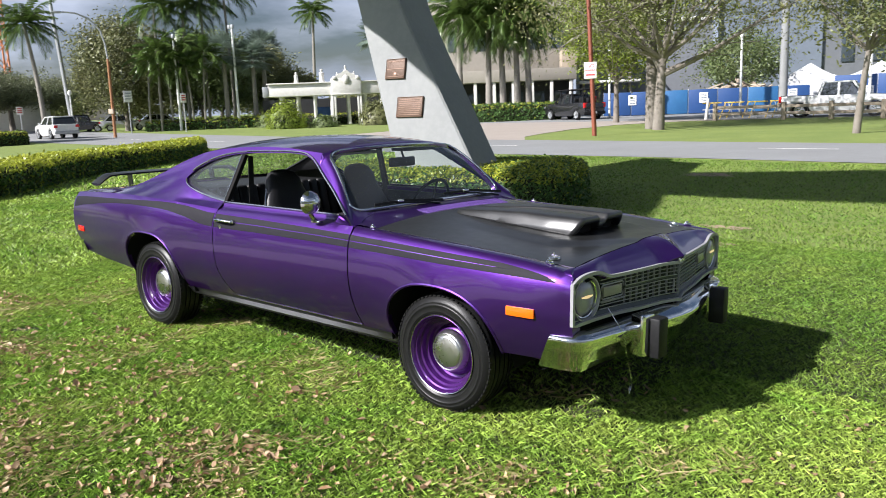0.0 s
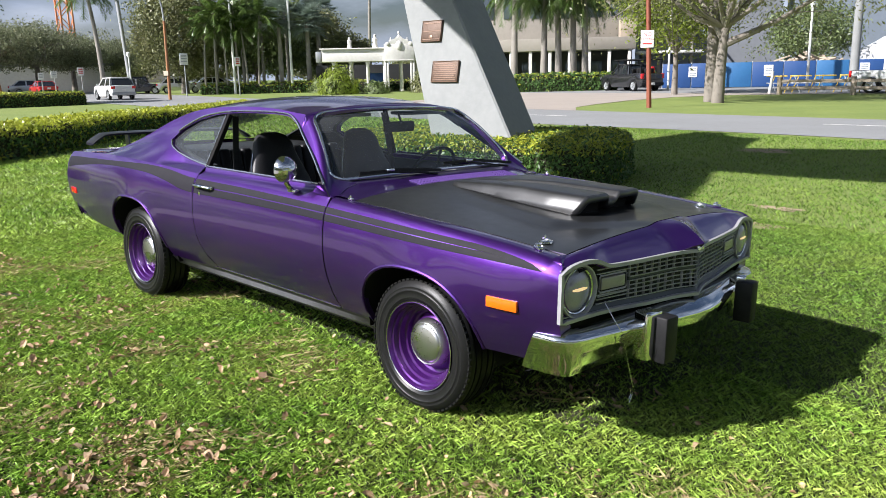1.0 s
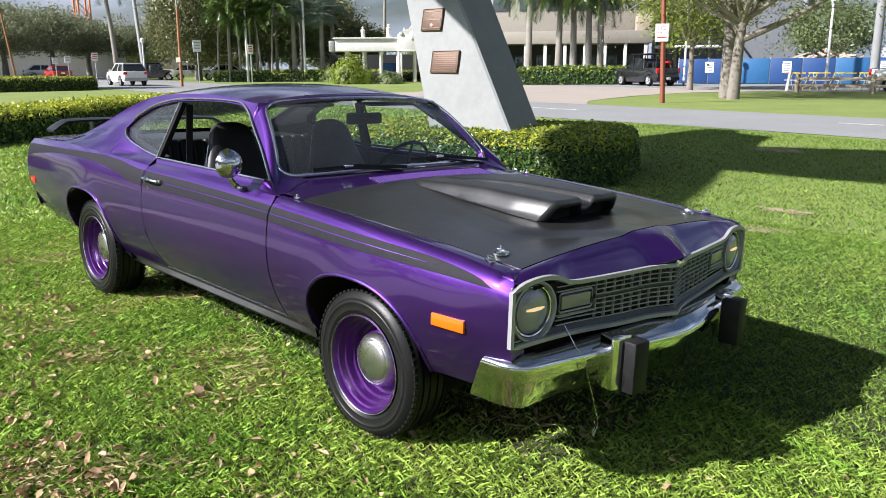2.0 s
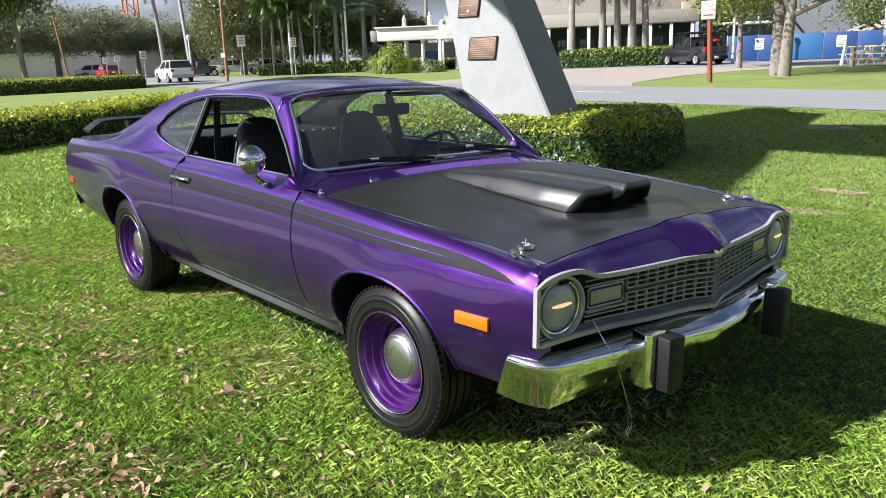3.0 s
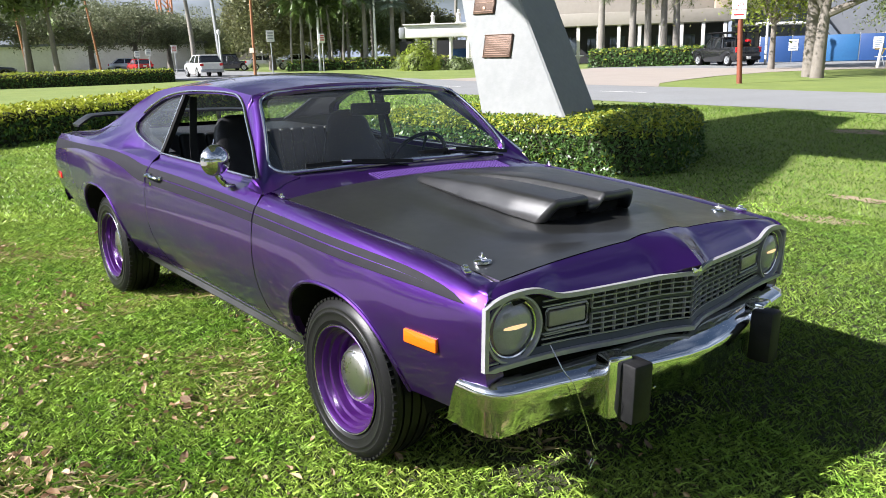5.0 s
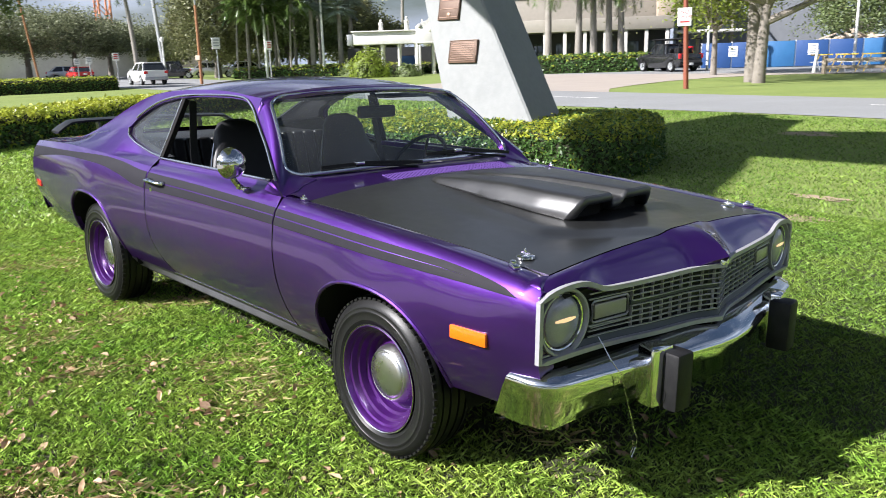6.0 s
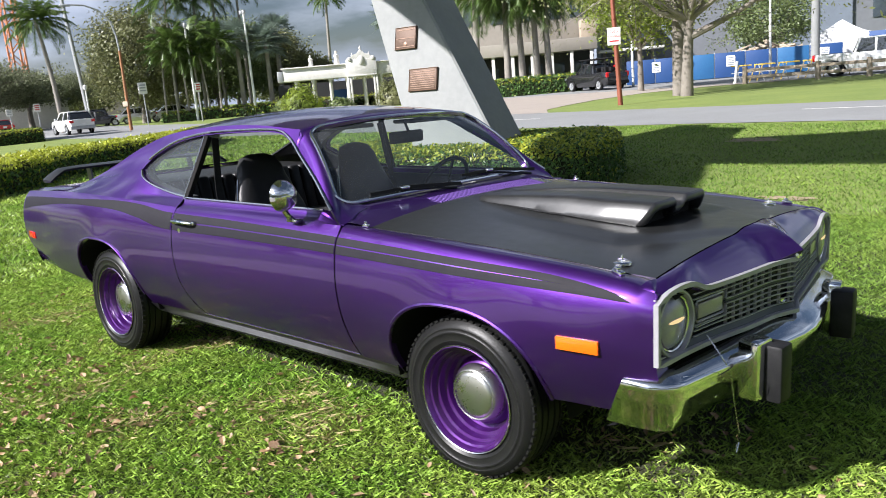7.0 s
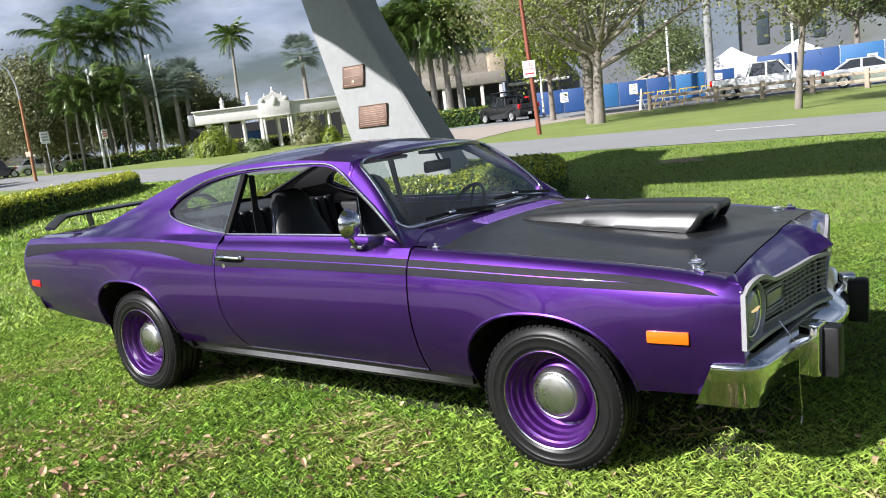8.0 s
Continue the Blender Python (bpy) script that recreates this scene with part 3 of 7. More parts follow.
roof = part("roof", grid([[(x - 0.035, y * 0.97, z - 0.034) for x, y, z in roof_row(-1.10)], [(x + 0.012, y, z - 0.024) for x, y, z in roof_row(-1.10)], [(x + 0.012, y, z - 0.010) for x, y, z in roof_row(-1.10)]] + [roof_row(x) for x in [-1.10 - 1.3 * i / 26 for i in range(27)]]), PAINT, car)
rear_glass = part("rear_window", grid([[(x, y * 0.93, z - 0.004) for x, y, z in roof_row(x)] for x in [-2.4 - 0.76 * i / 12 for i in range(13)]]), GLASS, car)
rear_glass.visible_shadow = False
both("rear_window_frame", grid([[(x, -curve_at(x, RAIL_Y) * u, curve_at(x, TOP_Z) - (curve_at(x, TOP_Z) - curve_at(x, RAIL_Z)) * u ** 2.4 + lift) for u, lift in ((0.905, 0.0), (0.915, 0.001), (0.95, 0.001), (1.0, 0.0))] for x in [-2.36 - 0.82 * i / 14 for i in range(15)]]), PAINT)
both("rear_window_lining", grid([[(x, -curve_at(x, RAIL_Y) * u, curve_at(x, TOP_Z) - (curve_at(x, TOP_Z) - curve_at(x, RAIL_Z)) * u ** 2.4 - drop) for u, drop in ((0.903, -0.001), (0.895, 0.012), (0.94, 0.016), (1.0, 0.014))] for x in [-2.34 - 0.84 * i / 14 for i in range(15)]]), VINYL)
deck = part("trunk_lid", grid([roof_row(x) for x in [-3.16 - 0.83 * i / 12 for i in range(13)]] + [[(x - 0.04, y, z - 0.06) for x, y, z in roof_row(-3.99)], [(x - 0.05, y, z - 0.2) for x, y, z in roof_row(-3.99)], [(x + 0.0, y, z - 0.5) for x, y, z in roof_row(-3.99)]]), PAINT, car)
headliner = part("headliner", grid([[(x, y * 0.985, z - 0.03) for x, y, z in roof_row(x)] for x in [-1.14 - 1.24 * i / 12 for i in range(13)]]), VINYL, car)

# the foot and the head of the windscreen, from side to side
def ws_low(u):
    return Vector((-0.775 + 0.045 * (1 - u * u), 0.722 * u, 0.968 + 0.012 * (1 - u * u)))


def ws_top(u):
    return Vector((-1.125 + 0.105 * (1 - u * u), 0.578 * u, 1.298 + 0.027 * (1 - abs(u) ** 2.2)))


def ws_point(u, k, out=0.0):
    """A point of the curved windscreen, u from side to side and k upwards."""
    return ws_low(u).lerp(ws_top(u), k) + Vector((0.03, 0, 0.03)) * math.sin(math.pi * min(max(k, 0), 1)) * 0.6 + Vector((0.6, 0.25 * u, 0.75)) * out


windscreen = part("windscreen", grid([[ws_point(i / 12, k / 10) for i in range(-12, 13)] for k in range(11)]), GLASS, car, "clear curved windscreen with a faint reflection of the sky")
windscreen.visible_shadow = False
# outline of the glass with rounded corners, along one side from foot to head
ws_side = []
for n in range(7):
    a = 0.5 * math.pi * n / 6
    ws_side.append((-0.87 - 0.13 * math.sin(a), 0.15 * (1 - math.cos(a))))
ws_side += [(-1.0, 0.15 + 0.69 * n / 8) for n in range(1, 8)]
for n in range(7):
    a = 0.5 * math.pi * n / 6
    ws_side.append((-0.86 - 0.14 * math.cos(a), 0.84 + 0.15 * math.sin(a)))
ws_ring = [ws_point(u, k, 0.008) for u, k in ws_side] + [ws_point(-0.86 + 1.72 * n / 16, 0.99, 0.008) for n in range(1, 16)] + [ws_point(-u, k, 0.008) for u, k in ws_side[::-1]] + [ws_point(0.87 - 1.74 * n / 16, 0.0, 0.008) for n in range(1, 16)]
part("windscreen_trim", tube(ws_ring, 0.0085, 8, True), BRIGHT, car, "bright metal trim")

# pillars beside the windscreen: one smooth skin from the cowl to the roof
both("cowl_corner", grid([[(x, -y, 0.902 + max(0.0, -0.69 - x) * 0.36 * min(1, (0.822 - y) / 0.03) + 0.02 * (0.81 - y)) for y in (0.70, 0.735, 0.77, 0.79, 0.806, 0.818)] for x in (-0.60, -0.63, -0.655, -0.69, -0.73, -0.77, -0.81)]), PAINT)
P_X = [(0, -0.716), (2, -0.690), (4, -0.664), (5.4, -0.676), (7, -0.735), (8.4, -0.885), (12.2, -1.037), (14.6, -1.108), (17, -1.118), (18.5, -1.116), (20, -1.078)]
P_Y = [(0, -0.60), (2, -0.69), (4, -0.757), (5.4, -0.797), (7, -0.788), (8.4, -0.729), (12.2, -0.676), (14.6, -0.650), (17, -0.630), (18.5, -0.603), (20, -0.49)]
P_Z = [(0, 0.960), (2, 0.941), (4, 0.921), (5.4, 0.914), (7, 0.962), (8.4, 1.068), (12.2, 1.163), (14.6, 1.212), (17, 1.262), (18.5, 1.298), (20, 1.316)]


def pillar_edge(w):
    return Vector((curve_at(w, P_X), curve_at(w, P_Y), curve_at(w, P_Z)))


pillar_rows = []
for n in range(41):
    w = n / 2
    u, k = [p + (q - p) * (w - int(w)) for p, q in zip(ws_side[int(w)], ws_side[min(int(w) + 1, 20)])]
    a, b = ws_point(u, k, 0.006), pillar_edge(w)
    full = min(max((w - 5.0) / 3.0, 0), 1) * min(max((19.0 - w) / 3.0, 0), 1)
    swell = Vector((0.5, -0.5, 0.7)) * (0.013 * full - 0.005 * (1 - full))
    low = min(max((w - 5.0) / 2.0, 0), 1)
    pillar_rows.append([a + Vector((-0.02, 0.012, -0.02))] + [a.lerp(b, m / 6) + swell * math.sin(math.pi * (m / 6) ** 0.8) for m in range(7)] + [b + Vector((-0.03 * low, 0.04 * low, -0.03 + 0.02 * low))])
both("windscreen_pillar", grid(pillar_rows), PAINT)
both("pillar_lining", grid([[p + Vector((-0.016, 0.012, -0.016)) for p in row[1:-1]] for row in pillar_rows[6:]]), VINYL)

# trim along the roof rail and down the pillar
rail_line = [pillar_edge(7 + 7 * n / 9) + Vector((0.0, -0.006, 0.004)) for n in range(10)] + [Vector((x, -cabin_y(x, curve_at(x, WIN_TOP) + 0.012) - 0.004, curve_at(x, WIN_TOP) + 0.012)) for x in [-1.125 - 1.315 * i / 34 for i in range(35)]]
both("drip_moulding", tube(rail_line, 0.0065, 6), BRIGHT, None, "bright metal drip moulding")
quarter_glass = grid([[(x, -(cabin_y(x, z) - 0.018), z) for z in [curve_at(x, WIN_LOW) + (curve_at(x, WIN_TOP) - curve_at(x, WIN_LOW)) * i / 8 for i in range(9)]] for x in [-1.93 - 0.545 * i / 14 for i in range(15)]])
for pane in both("quarter_window", quarter_glass, GLASS):
    pane.visible_shadow = False
low_line = [Vector((x, -cabin_y(x, curve_at(x, WIN_LOW)) - 0.001, curve_at(x, WIN_LOW) + 0.002)) for x in [-1.93 - 0.545 * i / 16 for i in range(17)]]
both("window_moulding", tube(low_line, 0.006, 6), BRIGHT)
post = [Vector((-1.925, -0.762, 0.955)), Vector((-1.90, -0.70, 1.10)), Vector((-1.872, -0.628, 1.272))]
both("window_post", sweep(post, [(-0.014, -0.014), (0.012, -0.014), (0.014, 0.012), (-0.012, 0.012)], up=(1, 0, 0)), UNDER)
both("post_trim", tube([p + Vector((-0.026, -0.012, 0)) for p in post], 0.0038, 6), BRIGHT)
both("belt_moulding", tube([(-1.91, -0.779, 0.966), (-1.3, -0.782, 0.965), (-0.80, -0.782, 0.963)], 0.006, 6), BRIGHT)

# stripe along the flank
S_TOP = [(-3.95, 0.885), (-3.72, 0.90), (-3.18, 0.918), (-2.55, 0.935), (-2.25, 0.922), (-2.01, 0.898), (-1.4, 0.888), (-0.63, 0.872), (0.33, 0.836), (0.55, 0.812), (0.64, 0.796), (0.684, 0.777)]
S_LOW = [(-3.95, 0.80), (-3.75, 0.835), (-3.2, 0.884), (-2.57, 0.888), (-2.27, 0.855), (-2.04, 0.815), (-1.42, 0.81), (-0.65, 0.805), (0.33, 0.786), (0.684, 0.776)]


def stripe(x0, x1, v0, v1, n=26):
    rows = []
    for i in range(n + 1):
        x = x0 + (x1 - x0) * i / n
        a, b = curve_at(x, S_LOW), curve_at(x, S_TOP)
        b = min(b, crest(x) - 0.004)
        k, row = max(0.0, (-3.6 - x) / 0.36), []
        close = min(max((x - 0.05) / 0.45, 0), 1)
        for j in range(5):
            v = v0 + (v1 - v0) * j / 4
            z = a + (b - a) * (v + (0.54 - v) * close * (abs(v - 0.54) < 0.1))
            row.append((x - k * 0.075 * math.sin(math.pi * min(max((z - 0.42) / 0.62, 0), 1)), -(side_y(x, z) + 0.0022 + 0.003 * min(k, 1)), z))
        rows.append(row)
    return grid(rows)


for owner, flip in ((fender_r, False), (fender_l, True)):
    for v0, v1 in ((0.0, 0.50), (0.58, 1.0)):
        s = stripe(-0.634, 0.684, v0, v1)
        part("stripe", mirror(s) if flip else s, STRIPE, owner, "dark grey double stripe")
for owner, flip in ((door_r, False), (door_l, True)):
    for v0, v1 in ((0.0, 0.50), (0.58, 1.0)):
        s = stripe(-1.926, -0.645, v0, v1)
        part("stripe", mirror(s) if flip else s, STRIPE, owner, "dark grey double stripe")
for owner, flip in ((quarter_r, False), (quarter_l, True)):
    s = joined(stripe(-3.93, -1.946, 0.0, 1.0))
    part("stripe", mirror(s) if flip else s, STRIPE, owner, "dark grey stripe sweeping over the hip")

# hood, scoop and cowl
def hood_edge(x):
    return 0.777 - 0.005 + (0.738 - 0.777) * (x + 0.55) / 1.25


def hood_dip(x):
    a, b = min(max((x + 0.45) / 0.5, 0), 1), min(max((0.72 - x) / 0.24, 0), 1)
    return 0.024 * a * a * (3 - 2 * a) * b * b * (3 - 2 * b)


def hood_z(x, y):
    e = hood_edge(min(x, 0.7))
    z = crest(min(x, 0.70)) + 0.004 + 0.012 * max((x - 0.6) / 0.15, 0)
    z += (0.034 + 0.012 * max(0, x) - hood_dip(x)) * (1 - min(abs(y) / e, 1) ** 2.2)
    w = 0.34 + 0.10 * (x + 0.3) / 0.8 if x < 0.42 else 0.43 - 0.30 * min((x - 0.42) / 0.30, 1)
    s = min(max((w + 0.05 - abs(y)) / 0.09, 0), 1)
    fade = min(max((x + 0.35) / 0.4, 0), 1) * (1 - 0.35 * min(max((x - 0.5) / 0.2, 0), 1))
    return z + 0.018 * s * s * (3 - 2 * s) * fade


def hood_front(y):
    a = abs(y) / 0.735
    return 0.735 - 0.03 * a + 0.0 * a * a


def hood_back(y):
    return -0.562 + 0.04 * (abs(y) / 0.775) ** 2


hood_rows = []
for k in range(41):
    row = []
    for j in range(-24, 25):
        s = j / 24
        y = s * hood_edge(-0.55 + 1.25 * k / 40)
        x = hood_back(y) + (hood_front(y) - hood_back(y)) * k / 40
        row.append((x, y, hood_z(x, y)))
    hood_rows.append([(row[0][0], row[0][1], row[0][2] - 0.02)] + row + [(row[-1][0], row[-1][1], row[-1][2] - 0.02)])
hood = part("hood", grid(hood_rows), HOOD_BLACK, car, "satin black hood")
TOPLINE = [(0.0, 0.768), (0.3, 0.769), (0.52, 0.772), (0.58, 0.778), (0.64, 0.802), (0.70, 0.808), (0.78, 0.799), (0.842, 0.776)]
FRONT_X = [(0.0, 0.893), (0.05, 0.874), (0.13, 0.850), (0.3, 0.828), (0.55, 0.795), (0.7, 0.775), (0.842, 0.757)]
LOWLINE = [(0.0, 0.572), (0.3, 0.578), (0.5, 0.588), (0.65, 0.590), (0.842, 0.584)]
header = []
for k in range(9):
    row = []
    for j in range(-30, 31):
        y1 = 0.842 * j / 30
        y0 = 0.738 * j / 30
        p = Vector((hood_front(y0) + 0.006, y0, hood_z(hood_front(y0), y0) - 0.001))
        q = Vector((curve_at(abs(y1), FRONT_X), y1, curve_at(abs(y1), TOPLINE)))
        prow = max(0, 1 - abs(j) / 5)
        q += Vector((0.02, 0, 0.03)) * prow
        t = k / 8
        v = p.lerp(q, t)
        v.z += 0.016 * math.sin(math.pi * t) * (1 - 0.3 * abs(j) / 30) + 0.006 * prow * math.sin(math.pi * t)
        row.append(v)
    header.append(row)
header.append([v + Vector((-0.012, 0, -0.02)) for v in header[-1]])
part("nose_panel", grid(header), PAINT, car)
# strip added under the hood gap to keep sun off the grille
part("sun_block_strip", grid([[v + Vector((-0.05, 0, -0.03)) for v in header[0]], [v + Vector((0.03, 0, -0.03)) for v in header[0]], [v + Vector((0.06, 0, -0.06)) for v in header[0]]]), UNDER, car)
cap_rows = []
for k in range(9):
    x = 0.695 + 0.062 * k / 8
    corner = Vector((x, -side_y(x, crest(x)) + 0.001, crest(x)))
    cap_rows.append([corner + Vector((0, -0.004, -0.012))] + [corner.lerp(header[k][0], m / 5) + Vector((0.0, 0.0, 0.008)) * math.sin(math.pi * m / 5) for m in range(6)])
both("fender_cap", grid(cap_rows), PAINT)
both("fender_core", shape_of(box(0.70, -0.788, 0.756, 0.04, 0.04, 0.06, 0.012)), PAINT)
part("nose_emblem", moved(shape_of(box(0, 0, 0, 0.012, 0.05, 0.034, 0.004)), pose(0.893, 0, 0.782, 0, -18, 0)), BRIGHT, car, "small bright emblem")


def scoop_row(x):
    t = min(max((x + 0.45) / 0.89, 0), 1)
    h = 0.022 + 0.050 * t ** 0.6 + hood_dip(x)
    k = min(h / 0.07, 1)
    half = [(0.0, h - 0.034 * k * k), (0.022, h - 0.034 * k * k), (0.036, h - 0.024 * k * k), (0.046, h - 0.005 * k), (0.056, h), (0.12, h - 0.002 * k), (0.197, h), (0.214, h - 0.004 * k), (0.227, h - 0.013 * k), (0.239, h - 0.034 * k), (0.251, h - 0.056 * k), (0.257, h * 0.18), (0.255, h * 0.09), (0.246, 0.0)]
    pts = [(-y, z) for y, z in half[::-1]] + half[1:]
    base = hood_z(x, 0.2) - 0.004
    w = 0.64 + 0.40 * min(t / 0.8, 1) ** 0.68 - 0.02 * max(0, (t - 0.8) / 0.2)
    return [(x - 0.06 * (1 - min(max(z / h, 0), 1)) ** 1.3 * t ** 4, y * w, base + z + (0.004 if z == 0 else 0)) for y, z in pts]


scoop = part("hood_scoop", grid([scoop_row(-0.45 + 0.89 * i / 32) for i in range(33)]), GLOSS_BLACK, hood, "black hood scoop with a centre groove and open mouth")
front = scoop_row(0.44)


def mouth_row(ahead, inset, drop):
    return [(x + ahead, y * (1 - inset / 0.27), max(z - drop, hood_z(x, y) + 0.002)) for x, y, z in front]


part("scoop_lip", grid([mouth_row(0, 0, 0), mouth_row(0.009, 0.003, 0.004), mouth_row(0.013, 0.010, 0.013), mouth_row(0.012, 0.016, 0.024), mouth_row(0.004, 0.022, 0.034), mouth_row(-0.012, 0.025, 0.039), mouth_row(-0.03, 0.025, 0.04)]), GLOSS_BLACK, scoop, "thick rounded lip of the scoop")
part("scoop_mouth", grid([mouth_row(-0.03, 0.025, 0.04), mouth_row(-0.045, 0.028, 0.046), mouth_row(-0.05, 0.03, 0.06), mouth_row(-0.045, 0.035, 0.2)]), UNDER, scoop, "dark open scoop mouth")
part("scoop_floor", grid([[(x, y, hood_z(x, y) + 0.003) for y in [-0.24 + 0.48 * j / 12 for j in range(13)]] for x in (0.25, 0.31, 0.345, 0.385)]), UNDER, scoop)

for sgn in (-1, 1):
    pin = part("hood_pin", joined(moved(lathe([(0.0, 0.006), (0.026, 0.006), (0.031, 0.003), (0.032, -0.004)], 24), pose(0, 0, 0, 90)), shape_of(box(0, 0, 0.016, 0.006, 0.006, 0.026, 0.002)), tube([(-0.02, 0, 0.012), (0.0, 0.004, 0.016), (0.02, 0, 0.012), (0.0, -0.004, 0.010)], 0.0022, 6, True)), CHROME, hood, "chrome hood pin")
    pin.matrix_basis = pose(0.556, 0.669 * sgn, hood_z(0.556, 0.669) + 0.003, 0, -3, 0)
    clip = part("lanyard_clip", joined(shape_of(box(0, 0, 0.008, 0.045, 0.022, 0.014, 0.004)), shape_of(box(-0.006, 0, 0.018, 0.02, 0.016, 0.012, 0.003))), CHROME, fender_r if sgn < 0 else fender_l, "small chrome clip")
    clip.matrix_basis = pose(0.60, 0.775 * sgn, crest(0.60) + 0.006, 0, 8, 20 * sgn)
    nozzle = part("hood_hinge_pin", joined(shape_of(box(0, 0, 0.008, 0.03, 0.016, 0.012, 0.003)), shape_of(box(0, 0, 0.018, 0.01, 0.01, 0.014, 0.002))), CHROME, fender_r if sgn < 0 else fender_l)
    nozzle.matrix_basis = pose(-0.53, 0.79 * sgn, crest(-0.53) + 0.006)

def cowl_point(y, t):
    i = min(abs(y) / 0.722, 1)
    a = Vector((hood_back(y) - 0.006, y, hood_z(hood_back(y), y) - 0.003))
    b = Vector((-0.775 + 0.045 * (1 - i * i) + 0.008, y, 0.962 + 0.01 * (1 - i * i)))
    p = a.lerp(b, t) - Vector((0, 0, 0.006 * math.sin(math.pi * t)))
    # the outer ends run level into the fenders
    w = min(max((abs(y) - 0.66) / 0.10, 0), 1)
    p.z += (min(p.z, crest(p.x) + 0.010) - p.z) * w * w * (3 - 2 * w)
    return p


cowl = part("cowl_panel", grid([[cowl_point(0.772 * j / 16, k / 7) for j in range(-16, 17)] for k in range(8)]), PAINT, car)
for j in range(48):
    y = -0.27 + 0.80 * j / 47
    p, q = cowl_point(y, 0.06), cowl_point(y, 0.60)
    part("louvre", sweep([p + Vector((0, 0, 0.001)), q + Vector((0, 0, 0.001))], [(-0.0042, -0.001), (0.0042, -0.001), (0.003, 0.003), (-0.0036, 0.002)], up=(0, 0, 1)), LOUVRE, cowl)
for y0, y1, z1 in ((-0.55, -0.05, 0.0), (0.08, 0.58, 0.012)):
    arm = part("wiper", joined(tube([(-0.70, y1 + 0.03, 0.965), (-0.715, y1 - 0.12, 0.985), (-0.735, y0 + 0.18, 0.997 + z1)], 0.0055, 6), sweep([(-0.70, y1 + 0.06, 0.985), (-0.735, (y0 + y1) / 2, 1.006 + z1), (-0.752, y0, 1.0 + z1)], [(-0.004, -0.008), (0.004, -0.008), (0.002, 0.008), (-0.002, 0.008)])), BLACK_PLASTIC, car, "black windscreen wiper")
    part("wiper_pivot", moved(shape_of(box(0, 0, 0, 0.03, 0.05, 0.014, 0.005)), pose(-0.735, y0 + 0.2, 1.008 + z1)), CHROME, arm)

# front end
def face_point(y, z, out=0.0):
    """A point on the pointed front at a height between the frame's lines."""
    return Vector((curve_at(abs(y), FRONT_X) + out, y, z))


fascia = [[face_point(0.805 * j / 30, curve_at(abs(0.805 * j / 30), LOWLINE) + (curve_at(abs(0.805 * j / 30), TOPLINE) - 0.012 - curve_at(abs(0.805 * j / 30), LOWLINE)) * k / 6, -0.055) for j in range(-30, 31)] for k in range(7)]
grille = part("grille", grid(fascia), GRILLE_DARK, car, "silver grille with fine bars on a dark back")
frame_line = [face_point(y, curve_at(abs(y), TOPLINE) - 0.004, 0.004) for y in [-0.838 + 1.676 * i / 60 for i in range(61)]]
frame_low = [face_point(y, curve_at(abs(y), LOWLINE), 0.004) for y in [0.838 - 1.676 * i / 60 for i in range(61)]]
part("grille_frame", sweep(frame_line + frame_low, [(-0.009, -0.008), (0.006, -0.009), (0.009, 0.0), (0.006, 0.009), (-0.009, 0.008)], True, up=(1, 0, 0)), GRILLE_GREY, car, "dull silver grille surround")
for v in (0.17, 0.265, 0.36, 0.455, 0.55, 0.645, 0.74, 0.835, 0.93):
    for sgn in (-1, 1):
        reach = 0.425 if 0.40 < v < 0.80 else 0.622
        pts = []
        for i in range(13):
            y = 0.004 + (reach - 0.004) * i / 12
            lo, hi = curve_at(y, LOWLINE), min(curve_at(y, TOPLINE), 0.772)
            pts.append(face_point(sgn * y, lo + (hi - lo) * v, -0.008))
        part("grille_bar", sweep(pts, [(-0.0035, -0.0017), (0.0035, -0.0017), (0.0035, 0.0017), (-0.0035, 0.0017)], up=(0, 0, 1)), GRILLE_GREY, grille)
for sgn in (-1, 1):
    mid = []
    for i in range(13):
        y = 0.002 + 0.42 * i / 12
        lo, hi = curve_at(y, LOWLINE), min(curve_at(y, TOPLINE), 0.772)
        mid.append(face_point(sgn * y, lo + (hi - lo) * 0.60, -0.016))
    part("grille_midrib", sweep(mid, [(-0.003, -0.006), (0.003, -0.006), (0.003, 0.006), (-0.003, 0.006)], up=(0, 0, 1)), PANEL_GREY, grille)
for i in range(9):
    for sgn in (-1, 1):
        y = sgn * (0.022 + 0.050 * i)
        lo, hi = curve_at(abs(y), LOWLINE), min(curve_at(abs(y), TOPLINE), 0.772)
        for v0, v1 in ((0.17, 0.55), (0.645, 0.93)):
            a, b = face_point(y, lo + (hi - lo) * v0, -0.013), face_point(y, lo + (hi - lo) * v1, -0.013)
            part("grille_divider", sweep([a, b], [(-0.005, -0.0021), (0.005, -0.0021), (0.005, 0.0021), (-0.005, 0.0021)], up=(0, 1, 0)), GRILLE_GREY, grille)
for sgn in (-1, 1):
    for dz in (-0.042,):
        part("grille_bar", sweep([face_point(sgn * (0.43 + 0.185 * i / 6), 0.692 + dz, -0.006) for i in range(7)], [(-0.0035, -0.0017), (0.0035, -0.0017), (0.0035, 0.0017), (-0.0035, 0.0017)], up=(0, 0, 1)), GRILLE_GREY, grille)
lower_panel = [[face_point(0.70 * j / 24, curve_at(abs(0.70 * j / 24), LOWLINE) + 0.006 + 0.020 * k / 3, -0.002 - 0.010 * k / 3) for j in range(-24, 25)] for k in range(4)]
part("lower_grille_panel", grid(lower_panel), PANEL_GREY, grille)
